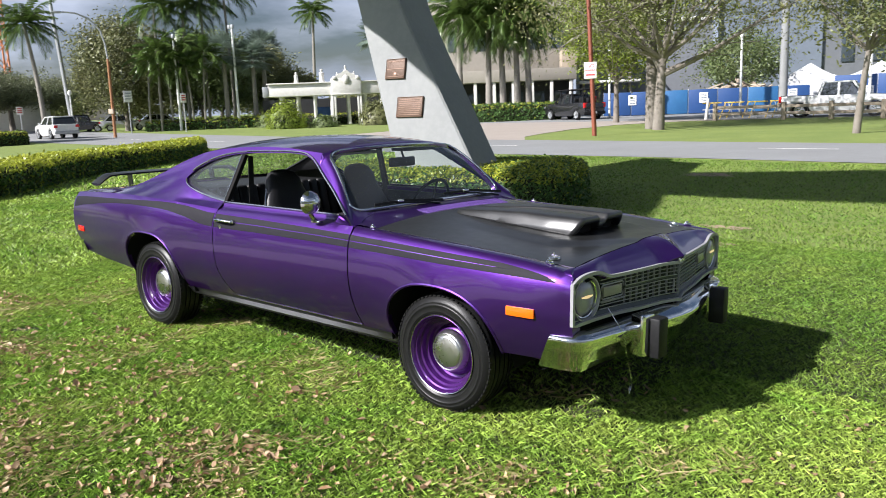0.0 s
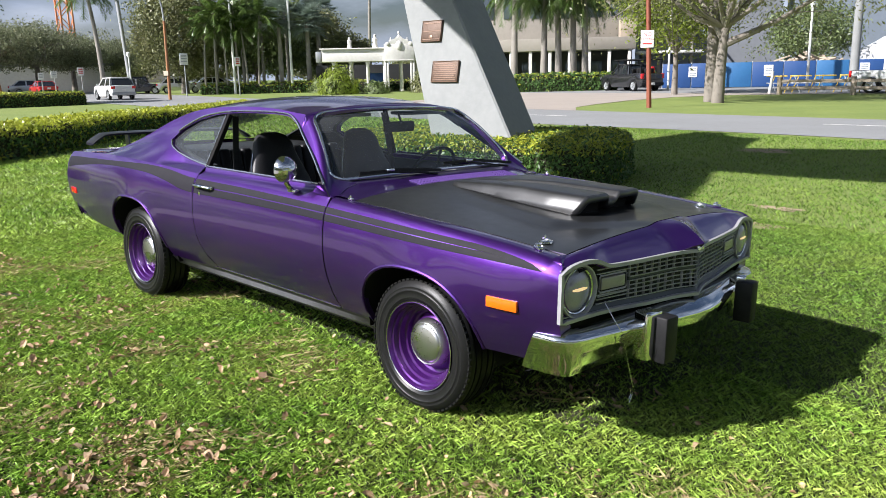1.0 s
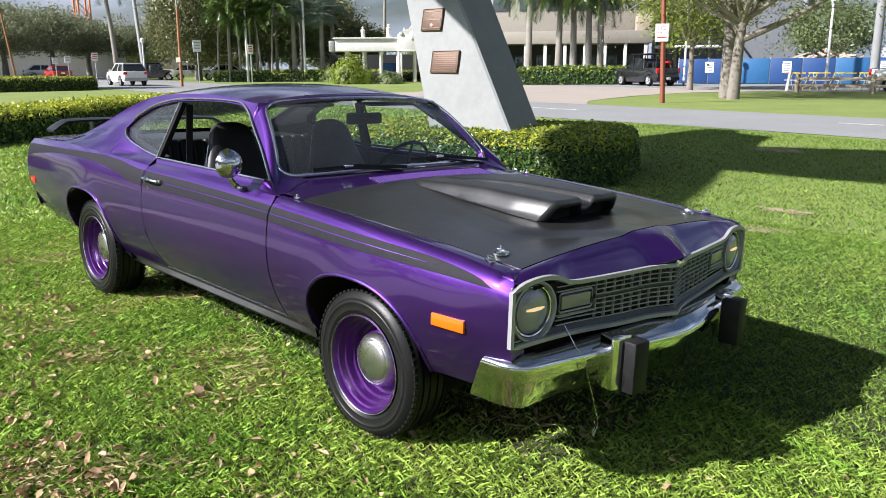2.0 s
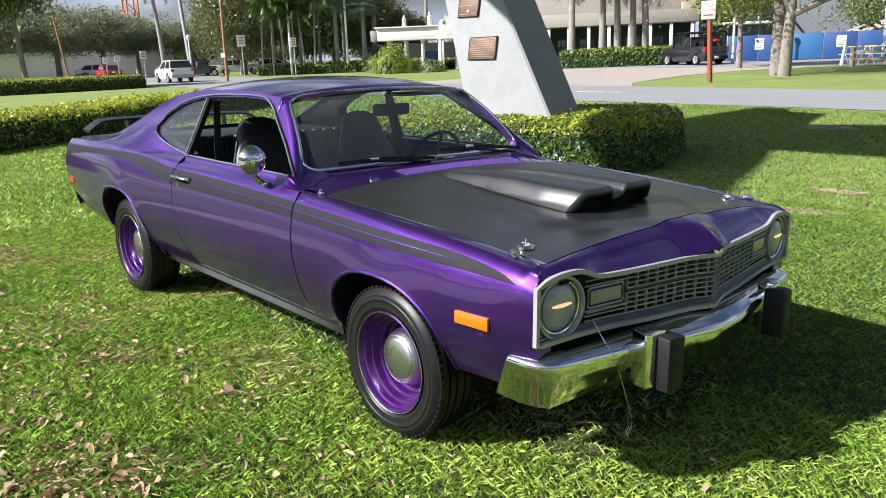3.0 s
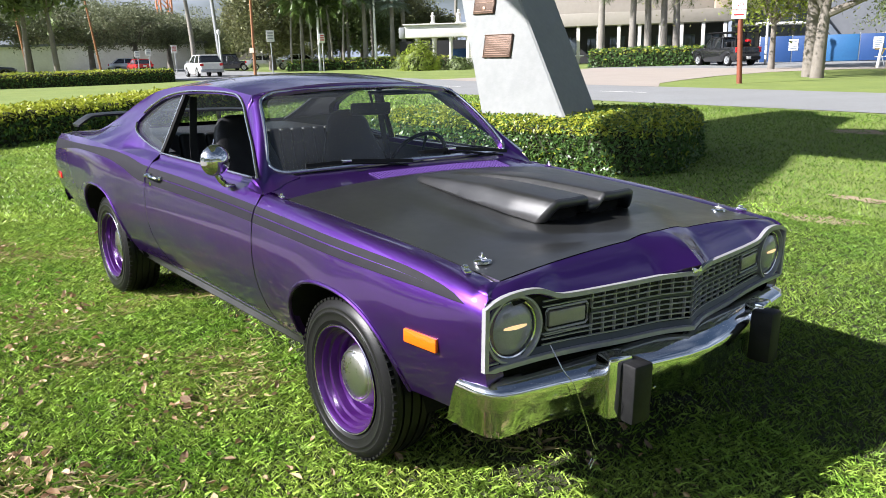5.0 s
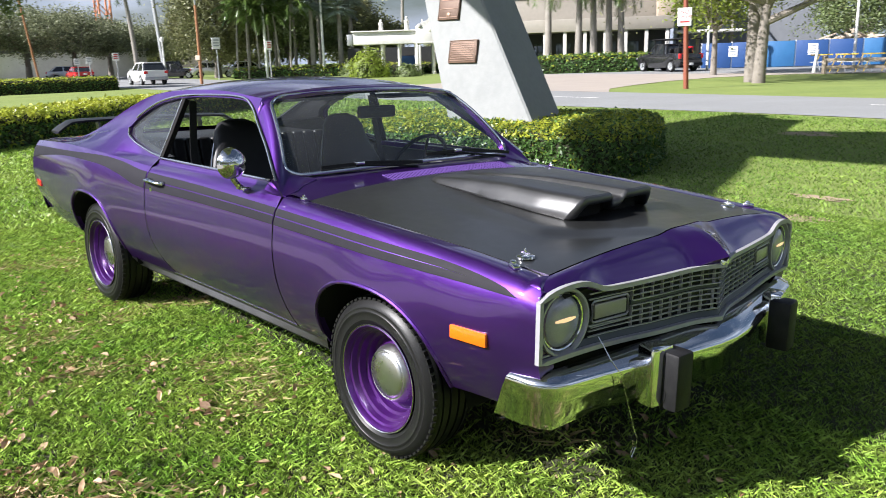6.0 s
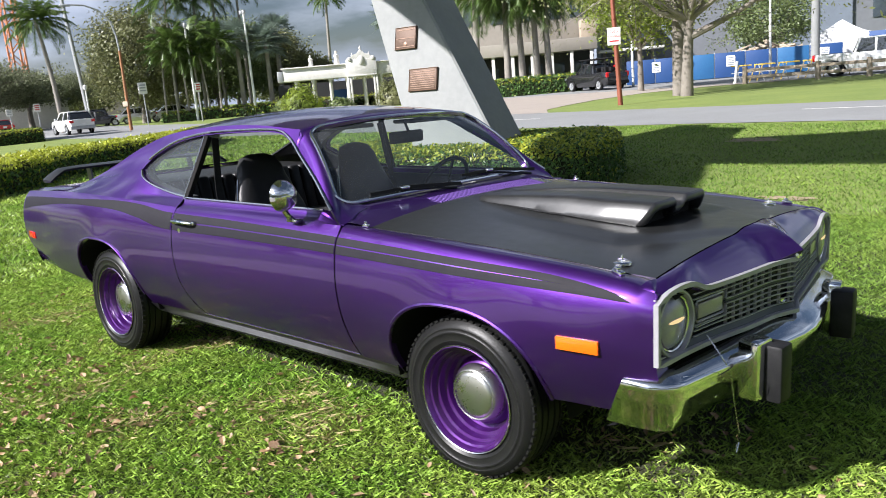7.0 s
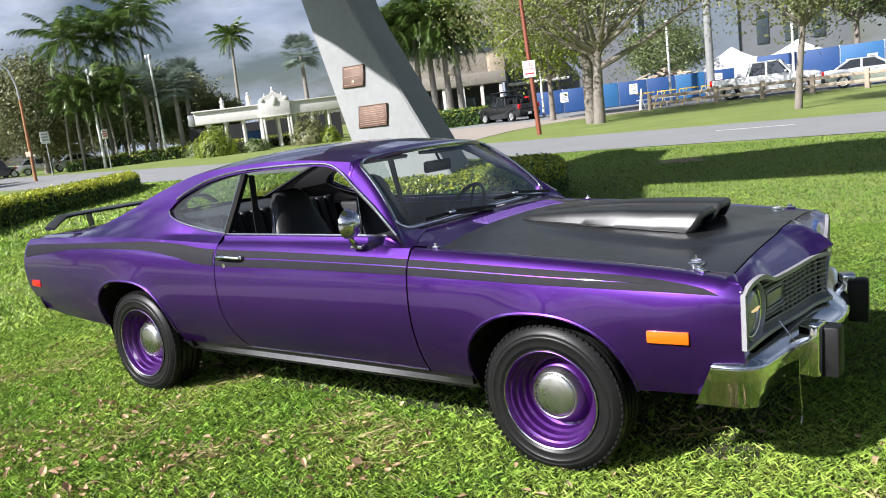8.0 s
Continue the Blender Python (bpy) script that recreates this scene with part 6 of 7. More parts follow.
def palm(x, y, height, kind, label, r=0.16, lean=(0.0, 0.0), turn=0.0, skirt=False, group=""):
    root = thing("palm_tree", on_ground(x, y, turn), label, "palm tree", group)
    pts = [(lean[0] * s * s, lean[1] * s * s, height * s - 0.1) for s in [i / 8 for i in range(9)]]
    rows = []
    for i, p in enumerate(pts):
        rr = r * (1.35 - 0.55 * i / 8 if i else 1.6)
        rows.append([(p[0] + rr * math.cos(2 * math.pi * j / 10), p[1] + rr * math.sin(2 * math.pi * j / 10), p[2]) for j in range(11)])
    part("trunk", grid(rows), PALM_BARK, root)
    c = new("crown", crown_data[kind])
    c.parent = root
    c.matrix_basis = pose(lean[0], lean[1], height - 0.15)
    return root


palm(-66.5, 25.6, 9.4, "coconut", "tall curved coconut palm against the sky", 0.17, (-0.9, -0.2), 10)
palm(-80.8, 68.1, 14.3, "coconut", "tall single palm rising above the white portico", 0.2, (0.3, -0.3), 70)
for i, (x, y, h, kind, r) in enumerate([(-63.5, 33.6, 6.4, "slim", 0.08), (-62.8, 34.3, 7.2, "slim", 0.08), (-62.4, 35.2, 6.0, "slim", 0.08), (-61.8, 36.0, 7.6, "slim", 0.08), (-61.2, 36.6, 5.8, "slim", 0.08), (-60.6, 37.4, 7.0, "slim", 0.09)]):
    palm(x, y, h, kind, "slender pale-trunked palm in a cluster by the road", r, (0.3 * math.sin(i * 2.1), 0.4 * math.cos(i * 1.7)), 37 * i, group="palm cluster")
for i, (x, y, h) in enumerate([(-66.6, 36.6, 11.6), (-66.0, 39.2, 11.9), (-65.0, 40.8, 12.4), (-63.4, 42.6, 13.4)]):
    palm(x, y, h, "royal", "tall royal palm with a dark feathery crown", 0.125, (0.2 * math.sin(i), 0.2), 51 * i, group="royal palms")
for i, (x, y, h) in enumerate([(-60.2, 39.6, 7.0), (-58.6, 41.6, 6.4), (-59.6, 43.6, 7.4)]):
    palm(x, y, h, "fan", "silvery fan palm with stiff fronds", 0.2, (0, 0), 29 * i, group="fan palms")
palm(-52.0, 51.5, 8.4, "fan", "fan palm behind the leaning monument", 0.2, (0, 0), 80)
for i, (x, y, h) in enumerate([(-37.2, 45.6, 8.2), (-35.4, 47.0, 7.8), (-34.5, 47.7, 8.6), (-33.6, 48.4, 8.0), (-32.9, 49.0, 7.6)]):
    palm(x, y, h, "date", "grey-trunked palm before the white building", 0.22, (0.15 * math.sin(i * 2), 0.1), 43 * i, group="palms by the driveway")


# ---- buildings, posts, fences and vehicles beyond the road ----
WHITE_WALL = material("white_render", (0.68, 0.665, 0.63), 0.85, 0.0, vary=0.5, scale=0.5, second=(0.47, 0.45, 0.41), bump=0.1, bump_scale=12)
CREAM_WALL = material("cream_render", (0.30, 0.275, 0.235), 0.85, 0.0, vary=0.6, scale=0.4, second=(0.235, 0.215, 0.185))
GREY_WALL = material("grey_wall", (0.155, 0.165, 0.18), 0.85, 0.0, vary=0.6, scale=0.3, second=(0.115, 0.125, 0.14))
SLATE_WALL = material("slate_wall", (0.16, 0.19, 0.23), 0.8, 0.0, vary=0.5, scale=0.3, second=(0.12, 0.14, 0.17))
# near-black that carries the shade inside open floors and load beds
HOLLOW_SHADE = material("hollow_shade", (0.02, 0.021, 0.023), 0.7, 0.0, vary=0.5, scale=0.6, second=(0.04, 0.04, 0.04))
WINDOW_GLASS = material("window_glass", (0.05, 0.065, 0.08), 0.08, 0.0, vary=0.4, scale=0.5, second=(0.09, 0.11, 0.12), coat=0.6)
BLUE = material("blue_screen", (0.008, 0.048, 0.17), 0.6, 0.0, vary=0.6, scale=0.8, second=(0.01, 0.05, 0.16), bump=0.3, bump_scale=3)
TEAL = material("teal_board", (0.014, 0.09, 0.23), 0.6, 0.0, vary=0.5, scale=0.8, second=(0.02, 0.13, 0.28))
WHITE_METAL = material("white_metal", (0.72, 0.72, 0.70), 0.5, 0.0, vary=0.5, scale=3, second=(0.58, 0.58, 0.56))
GREY_METAL = material("galvanised_metal", (0.42, 0.43, 0.44), 0.5, 0.6, vary=0.5, scale=4, second=(0.32, 0.33, 0.34))
ORANGE_POST = material("orange_post", (0.22, 0.058, 0.028), 0.6, 0.0, vary=0.6, scale=3, second=(0.17, 0.05, 0.028))
RUST = material("rusty_pole", (0.34, 0.15, 0.06), 0.7, 0.2, vary=0.7, scale=3, second=(0.24, 0.14, 0.08))
SIGN_WHITE = material("sign_white", (0.78, 0.77, 0.75), 0.5, 0.0, vary=0.3, scale=6, second=(0.68, 0.66, 0.64))
SIGN_RED = material("sign_red", (0.55, 0.03, 0.03), 0.5, 0.0, vary=0.3, scale=6, second=(0.45, 0.03, 0.03))
YELLOW = material("yellow_paint", (0.68, 0.46, 0.04), 0.6, 0.0, vary=0.5, scale=4, second=(0.5, 0.34, 0.05))
TIMBER = material("weathered_timber", (0.40, 0.33, 0.25), 0.9, 0.0, vary=0.7, scale=2, second=(0.28, 0.23, 0.18), bump=0.3)
TENT = material("tent_fabric", (0.64, 0.65, 0.66), 0.7, 0.0, vary=0.4, scale=0.8, second=(0.54, 0.55, 0.57), through_light=0.2)
CRANE = material("crane_paint", (0.60, 0.22, 0.09), 0.6, 0.0, vary=0.4, scale=0.3, second=(0.5, 0.2, 0.1))
CAR_GLASS = material("car_glass", (0.015, 0.018, 0.02), 0.05, 0.0, vary=0.3, scale=3, second=(0.03, 0.033, 0.035), coat=1.0)
WHITE_PAINT = material("white_car_paint", (0.74, 0.74, 0.73), 0.3, 0.0, vary=0.2, scale=2, second=(0.68, 0.68, 0.67), coat=0.9)
RED_PAINT = material("red_car_paint", (0.50, 0.015, 0.018), 0.3, 0.1, vary=0.2, scale=2, second=(0.42, 0.012, 0.015), coat=0.9)
BLACK_PAINT = material("black_car_paint", (0.014, 0.014, 0.016), 0.25, 0.1, vary=0.3, scale=2, second=(0.022, 0.022, 0.024), coat=0.9)
SILVER_PAINT = material("silver_car_paint", (0.52, 0.53, 0.55), 0.3, 0.6, vary=0.2, scale=2, second=(0.46, 0.47, 0.49), coat=0.9)


def yaw_of(a, b):
    return math.degrees(math.atan2(b[1] - a[1], b[0] - a[0]))


# white portico
def portico():
    a, b = (-53.0, 38.9), (-45.2, 47.7)
    root = thing("portico", pose(a[0], a[1], 0.45, 0, 0, yaw_of(a, b)), "long low white portico with a carved centrepiece", "building")
    L = math.hypot(b[0] - a[0], b[1] - a[1])
    part("parapet", shape_of(box(L / 2 + 0.4, 1.2, 3.1, L + 0.8, 3.0, 1.05, 0.05)), WHITE_WALL, root, "plain white parapet")
    part("cornice", shape_of(box(L / 2 + 0.4, 1.2, 3.66, L + 1.1, 3.3, 0.10, 0.02)), WHITE_WALL, root)
    part("end_panel", shape_of(box(-0.25, 1.2, 3.0, 0.5, 3.05, 0.9, 0.04)), GREY_METAL, root)
    for i in range(8):
        x = 1.0 + i * (L - 1.6) / 7
        for y in (0.0, 2.4):
            part("column", moved(lathe([(0.20, 0.0), (0.20, 0.15), (0.15, 0.2), (0.14, 2.35), (0.2, 2.45), (0.22, 2.58)], 14), pose(x, y, 0.0, 90)), WHITE_WALL, root)
    cx = 6.65
    part("centrepiece", shape_of(box(cx, -0.25, 3.25, 2.6, 0.7, 1.45, 0.05)), WHITE_WALL, root, "white carved centrepiece")
    gable = [(-1.3, 3.95), (-1.12, 4.12), (-0.8, 4.2), (-0.62, 4.36), (-0.36, 4.42), (-0.2, 4.6), (0.2, 4.6), (0.36, 4.42), (0.62, 4.36), (0.8, 4.2), (1.12, 4.12), (1.3, 3.95)]
    n = len(gable)
    part("gable", ([(cx + x, y, z) for y in (-0.58, 0.05) for x, z in gable], [tuple(range(n)), tuple(range(n, 2 * n))[::-1]] + [(i, i + n, (i + 1) % n + n, (i + 1) % n) for i in range(n)]), WHITE_WALL, root, smooth=0)
    part("shield", moved(lathe([(0.0, 0.1), (0.2, 0.09), (0.27, 0.03), (0.3, 0.0)], 20), pose(cx, -0.62, 3.85, 0, 0, 180) @ Matrix.Diagonal((1, 1, 1.35, 1))), WHITE_WALL, root)
    part("finial", moved(lathe([(0.0, 0.5), (0.05, 0.45), (0.1, 0.3), (0.05, 0.2), (0.15, 0.1), (0.2, 0.0)], 14), pose(cx, -0.25, 4.58, 90)), WHITE_WALL, root)
    for s in (-1, 1):
        for k in range(2):
            part("pilaster", shape_of(box(cx + s * (1.0 + 0.22 * k), -0.35, 1.3, 0.16, 0.4, 2.8, 0.03)), WHITE_WALL, root)
        part("side_finial", moved(lathe([(0.0, 0.3), (0.05, 0.25), (0.04, 0.14), (0.1, 0.06), (0.13, 0.0)], 12), pose(cx + s * 0.72, -0.25, 4.25, 90)), WHITE_WALL, root)
        part("scroll", moved(lathe([(0.0, 0.08), (0.12, 0.06), (0.17, 0.0), (0.12, -0.06), (0.0, -0.08)], 16), pose(cx + s * 1.0, -0.62, 4.0)), WHITE_WALL, root)
    part("moulding", shape_of(box(cx, -0.62, 2.62, 2.5, 0.06, 0.09, 0.02)), WHITE_WALL, root)
    for x, h in ((2.4, 0.95), (4.6, 1.15)):
        part("statue", moved(lathe([(0.0, 1.0), (0.09, 0.96), (0.11, 0.86), (0.07, 0.78), (0.2, 0.68), (0.16, 0.4), (0.2, 0.1), (0.24, 0.0)], 12), pose(x, 0.2, 3.7, 90) @ Matrix.Diagonal((h, h, h, 1))), WHITE_WALL, root)
    part("back_wall", shape_of(box(L / 2, 5.5, 1.2, L + 2, 0.3, 2.4)), HOLLOW_SHADE, root)
    part("blue_cover", shape_of(box(4.6, 1.2, 0.8, 1.5, 0.8, 1.6, 0.1)), BLUE, root, "blue tarpaulin")


portico()


# white building with a deep canopy beside the driveway
def canopy_building():
    a, b = (-46.5, 50.4), (-34.6, 59.1)
    root = thing("building", pose(a[0], a[1], 0.4, 0, 0, yaw_of(a, b)), "cream building with a white canopy over a dark ground floor", "building")
    L = math.hypot(b[0] - a[0], b[1] - a[1])
    part("canopy", shape_of(box(L / 2, 0.8, 3.75, L, 3.6, 1.05, 0.04)), CREAM_WALL, root, "white concrete canopy")
    part("upper_wall", shape_of(box(L / 2 + 1, 3.5, 7.5, L + 3, 3.0, 6.6, 0.05)), CREAM_WALL, root)
    for i in range(6):
        part("upper_window", shape_of(box(1.5 + i * 2.4, 1.98, 7.2, 1.5, 0.1, 2.0, 0.02)), WINDOW_GLASS, root)
    # solid box, its black standing in for the shaded open floor
    part("ground_floor", shape_of(box(L / 2, 4.0, 1.6, L, 3.2, 3.4)), HOLLOW_SHADE, root)
    for i in range(9):
        x = 0.5 + i * (L - 1) / 8
        part("column", shape_of(box(x, -0.7, 1.6, 0.28, 0.28, 3.3, 0.03)), WHITE_WALL, root)
    for i in range(7):
        part("shop_window", shape_of(box(1.4 + i * 2.0, 2.36, 1.5, 1.3, 0.06, 1.7, 0.02)), WINDOW_GLASS, root)
    for i in range(5):
        part("barrier_rail", shape_of(box(1.6 + i * 2.7, -0.9, 0.75, 2.3, 0.06, 0.10, 0.01)), WHITE_METAL, root)
    part("timber_cladding", shape_of(box(L - 0.6, 0.7, 5.0, 1.4, 2.2, 1.6, 0.03)), TIMBER, root, "warm timber cladding")
    part("tower_wall", shape_of(box(L + 3.3, 6.0, 5.5, 5.0, 4.0, 11.0)), SLATE_WALL, root)
    for k in range(4):
        part("bay_frame", shape_of(box(L + 1.1 + k * 1.45, 3.9, 4.0, 0.25, 0.3, 8.0, 0.02)), CREAM_WALL, root)
    part("flat_awning", shape_of(box(L + 3.2, 2.4, 2.95, 5.6, 3.2, 0.22, 0.03)), WHITE_WALL, root)


canopy_building()


def hall():
    a, b = (-33.6, 66.5), (-20.0, 74.5)
    root = thing("building", pose(a[0], a[1], 0.4, 0, 0, yaw_of(a, b)), "large plain grey hall with a dark wing behind the blue fence", "building")
    part("front_wall", shape_of(box(4.0, 1.0, 6.0, 8.4, 2.0, 12.0)), GREY_WALL, root)
    part("dark_wing", shape_of(box(13.6, 2.2, 5.2, 8.6, 4.0, 10.4)), SLATE_WALL, root, "dark slate-coloured wing")
    part("light_wing", shape_of(box(23.0, 3.0, 7.0, 10.4, 5.0, 14.0)), GREY_WALL, root)
    for i in range(3):
        for k in range(2):
            part("window", shape_of(box(20.2 + 2.6 * i, 0.45, 5.4 + 4.2 * k, 1.1, 0.12, 3.0, 0.02)), WINDOW_GLASS, root)
    part("buttress", moved(shape_of(box(0, 0, 0, 0.5, 0.9, 6.2, 0.03)), pose(2.6, -0.6, 3.4, 0, -38, 0)), SLATE_WALL, root)
    part("ledge", shape_of(box(4.0, -0.1, 8.5, 8.6, 0.3, 0.35, 0.03)), WHITE_WALL, root)


hall()


# blue site fence, panel by panel
def screen_fence(a, b, n, height, mat, label):
    root = thing("site_fence", pose(a[0], a[1], ground_z(*a), 0, 0, yaw_of(a, b)), label, "fence")
    L = math.hypot(b[0] - a[0], b[1] - a[1])
    for i in range(n):
        w = L / n
        part("panel", shape_of(box((i + 0.5) * w, 0, height / 2 + 0.06, w - 0.06, 0.06, height, 0.01)), TEAL if (mat is BLUE and i % 3 == 2) else mat, root)
        part("post", shape_of(box(i * w, 0.05, height / 2 + 0.05, 0.07, 0.07, height + 0.15, 0.01)), GREY_METAL, root)
    for x in (2.2, 7.4, 13.5):
        if x < L and mat is BLUE:
            part("notice", shape_of(box(x, -0.05, 1.2, 0.6, 0.02, 0.75, 0.005)), SIGN_WHITE, root, "white printed notice")
            for k in range(5):
                part("text_bar", shape_of(box(x, -0.065, 1.44 - 0.12 * k, 0.44, 0.01, 0.05)), SLATE_WALL, root)


screen_fence((-27.6, 51.4), (-14.0, 56.9), 7, 1.75, BLUE, "blue screened site fence before the grey hall")
screen_fence((-12.6, 57.6), (9.0, 59.6), 8, 2.3, BLUE, "blue screened fence behind the car park")
debris = thing("debris_pile", on_ground(-19.5, 57.6), "heap of pale broken timber above the fence", "debris")
for i in range(26):
    g = rng.uniform(-1, 1, 6)
    part("plank", moved(shape_of(box(0, 0, 0, 1.1 + g[0] * 0.5, 0.18, 0.12, 0.01)), pose(g[1] * 2.2, g[2] * 0.5, 1.75 + 0.35 * (1 - abs(g[1])) + 0.2 * g[3], 30 * g[4], 30 * g[5], 80 * g[0])), TIMBER, debris)


# tents
def tent(x, y, w, h, turn, label):
    root = thing("tent", on_ground(x, y, turn), label, "tent")
    e, r = h * 0.68, w / 2
    rows = [[(sx * r * k, sy * r * k, e + (h - e) * (1 - k) ** 1.3) for sx, sy in ((-1, -1), (1, -1), (1, 1), (-1, 1), (-1, -1))] for k in (1.0, 0.75, 0.5, 0.25, 0.02)]
    part("canopy", grid(rows), TENT, root, "white peaked tent roof", smooth=20)
    for i, (sx, sy) in enumerate(((-1, -1), (1, -1), (1, 1), (-1, 1))):
        part("tent_pole", shape_of(box(sx * r * 0.97, sy * r * 0.97, e / 2, 0.08, 0.08, e)), WHITE_METAL, root)
    part("side_wall", shape_of(box(0, -r * 0.98, e / 2, w * 0.95, 0.04, e * 0.96)), TENT, root)
    part("valance", shape_of(box(0, 0, e - 0.12, w, w, 0.24)), TENT, root)


tent(-15.6, 62.5, 4.0, 3.5, 12, "white peaked event tent behind the car park")
tent(-10.9, 63.8, 4.2, 3.4, 5, "white event tent behind the car park")


# posts, lamps and signs
def plain_post(name, x, y, height, r, mat, label, category, lean=(0, 0), top=None):
    root = thing(name, on_ground(x, y), label, category)
    part("pole", cone((0, 0, -0.1), (lean[0], lean[1], height), r, r * 0.75, 12), mat, root)
    return root


p1 = plain_post("sign_post", -13.7, 25.2, 7.2, 0.10, ORANGE_POST, "tall orange post with a small white parking sign", "sign post", (-0.25, -0.15))
sgn_at = pose(-0.09, -0.16, 2.66, 0, 0, 28)
board = part("sign_board", moved(shape_of(box(0, 0, 0, 0.50, 0.02, 0.66, 0.01)), sgn_at), SIGN_WHITE, p1, "white sign with red letters")


def lettering(text, size, at, mat, parent):
    cu = bpy.data.curves.new("lettering", "FONT")
    cu.body, cu.size, cu.align_x, cu.align_y, cu.extrude = text, size, "CENTER", "CENTER", 0.002
    tmp = bpy.data.objects.new("lettering", cu)
    me = bpy.data.meshes.new_from_object(tmp)
    bpy.data.objects.remove(tmp)
    me.materials.clear()
    me.materials.append(mat)
    ob = new("lettering", me)
    ob.parent = parent
    ob.matrix_basis = at
    return ob


lettering("NO", 0.2, sgn_at @ pose(0, -0.014, 0.17, 90), SIGN_RED, board)
lettering("PARKING", 0.115, sgn_at @ pose(0, -0.014, 0.0, 90), SIGN_RED, board)
part("sign_arrow", moved(shape_of(box(0, -0.013, -0.18, 0.36, 0.006, 0.05)), sgn_at), SIGN_RED, board)
for x, y, h, lab in ((-16.1, 48.8, 5.1, "slim white lamp post by the fence"), (-8.2, 47.5, 4.4, "slim white lamp post by the car park"), (-25.3, 48.1, 5.2, "slim white lamp post by the driveway")):
    q = plain_post("lamp_post", x, y, h, 0.09, WHITE_METAL, lab, "lamp post")
    part("lamp_head", moved(lathe([(0.0, 0.42), (0.14, 0.36), (0.16, 0.2), (0.1, 0.0)], 12), pose(0, 0, h - 0.1, 90)), WHITE_METAL, q)
plain_post("utility_pole", -13.6, 49.4, 14.0, 0.27, CONCRETE, "thick round concrete utility pole by the car park", "utility pole")
plain_post("utility_pole", -20.6, 46.0, 13.0, 0.22, CONCRETE, "thick round concrete utility pole by the driveway", "utility pole")
for x, y, h, lab in ((-58.7, 39.7, 9.0, "tall white light pole with flood lamps"), (-61.5, 35.4, 8.2, "tall white light pole with flood lamps")):
    q = plain_post("light_pole", x, y, h, 0.12, WHITE_METAL, lab, "light pole")
    for s in (-0.28, 0.28):
        part("flood_lamp", moved(shape_of(box(s * 0.75, -0.1, h + 0.05, 0.30, 0.25, 0.34, 0.04)), pose(0, 0, 0)), GREY_METAL, q)
plain_post("utility_pole", -72.0, 30.5, 15.0, 0.2, GREY_METAL, "tall leaning grey utility pole beyond the road", "utility pole", (-0.3, -0.8))
q = plain_post("lamp_post", -70.2, 29.7, 3.6, 0.08, WHITE_METAL, "short white lamp post beyond the road", "lamp post")
part("lamp_head", moved(lathe([(0.0, 0.5), (0.16, 0.4), (0.2, 0.2), (0.1, 0.0)], 12), pose(0, 0, 3.5, 90)), WHITE_METAL, q)
street = thing("street_lamp", on_ground(-52.7, 24.6), "rusty street lamp with a long curved arm", "street lamp")
part("pole", cone((0, 0, -0.1), (0.05, 0.05, 5.6), 0.12, 0.09, 12), RUST, street)
part("arm", tube([(0.05, 0.05, 5.5), (0.0, 0.0, 6.6), (-0.12, -0.2, 7.6), (-0.4, -0.8, 8.4), (-0.75, -1.55, 8.75), (-1.1, -2.3, 8.82)], 0.06, 8), GREY_METAL, street)
part("lamp_head", moved(shape_of(box(0, 0, 0, 0.7, 0.28, 0.16, 0.06, 3)), pose(-1.25, -2.65, 8.8, 0, 0, 65)), GREY_METAL, street)
part("route_sign", shape_of(box(0.0, -0.14, 1.9, 0.7, 0.03, 0.35, 0.01)), TIMBER, street)
for x, y, w, h, z, red in ((-60.9, 30.3, 0.75, 0.95, 3.1, 0), (-57.0, 33.1, 0.5, 0.75, 2.8, 1), (-76.0, 27.5, 0.6, 0.75, 2.3, 1), (-75.0, 23.5, 0.5, 0.6, 1.9, 0), (-69.0, 22.5, 0.5, 0.55, 2.0, 0)):
    q = plain_post("road_sign", x, y, z + h / 2, 0.05, GREY_METAL, "small white road sign on a thin post", "road sign")
    bd = part("sign_board", shape_of(box(0.08, -0.07, z, 0.04, w, h, 0.01)), SIGN_WHITE, q)
    for k in range(3):
        part("text_bar", shape_of(box(0.105, -0.07, z + h * (0.28 - 0.24 * k), 0.01, w * 0.7, h * 0.12)), SIGN_RED if red else GREY_METAL, bd)
for x, y, lean in ((-80.0, 21.5, -1.0), (-78.0, 14.5, -0.6)):
    plain_post("utility_pole", x, y, 9.5, 0.11, RUST, "thin brown utility pole among the far trees", "utility pole", (0, lean))


# timber rail fence and yellow barricades at the car park
def rail_fence(a, b, n):
    root = thing("rail_fence", pose(a[0], a[1], ground_z(*a), 0, 0, yaw_of(a, b)), "weathered wooden post-and-rail fence by the grass", "fence")
    L = math.hypot(b[0] - a[0], b[1] - a[1])
    for i in range(n + 1):
        part("post", shape_of(box(L * i / n, 0, 0.42, 0.22, 0.22, 1.0, 0.03)), TIMBER, root)
    for i in range(n):
        for z in (0.35, 0.72):
            part("rail", shape_of(box(L * (i + 0.5) / n, -0.02, z, L / n - 0.1, 0.10, 0.16, 0.03)), TIMBER, root)


rail_fence((-14.6, 40.6), (-10.8, 40.4), 1)
rail_fence((-10.8, 40.4), (1.5, 38.6), 5)
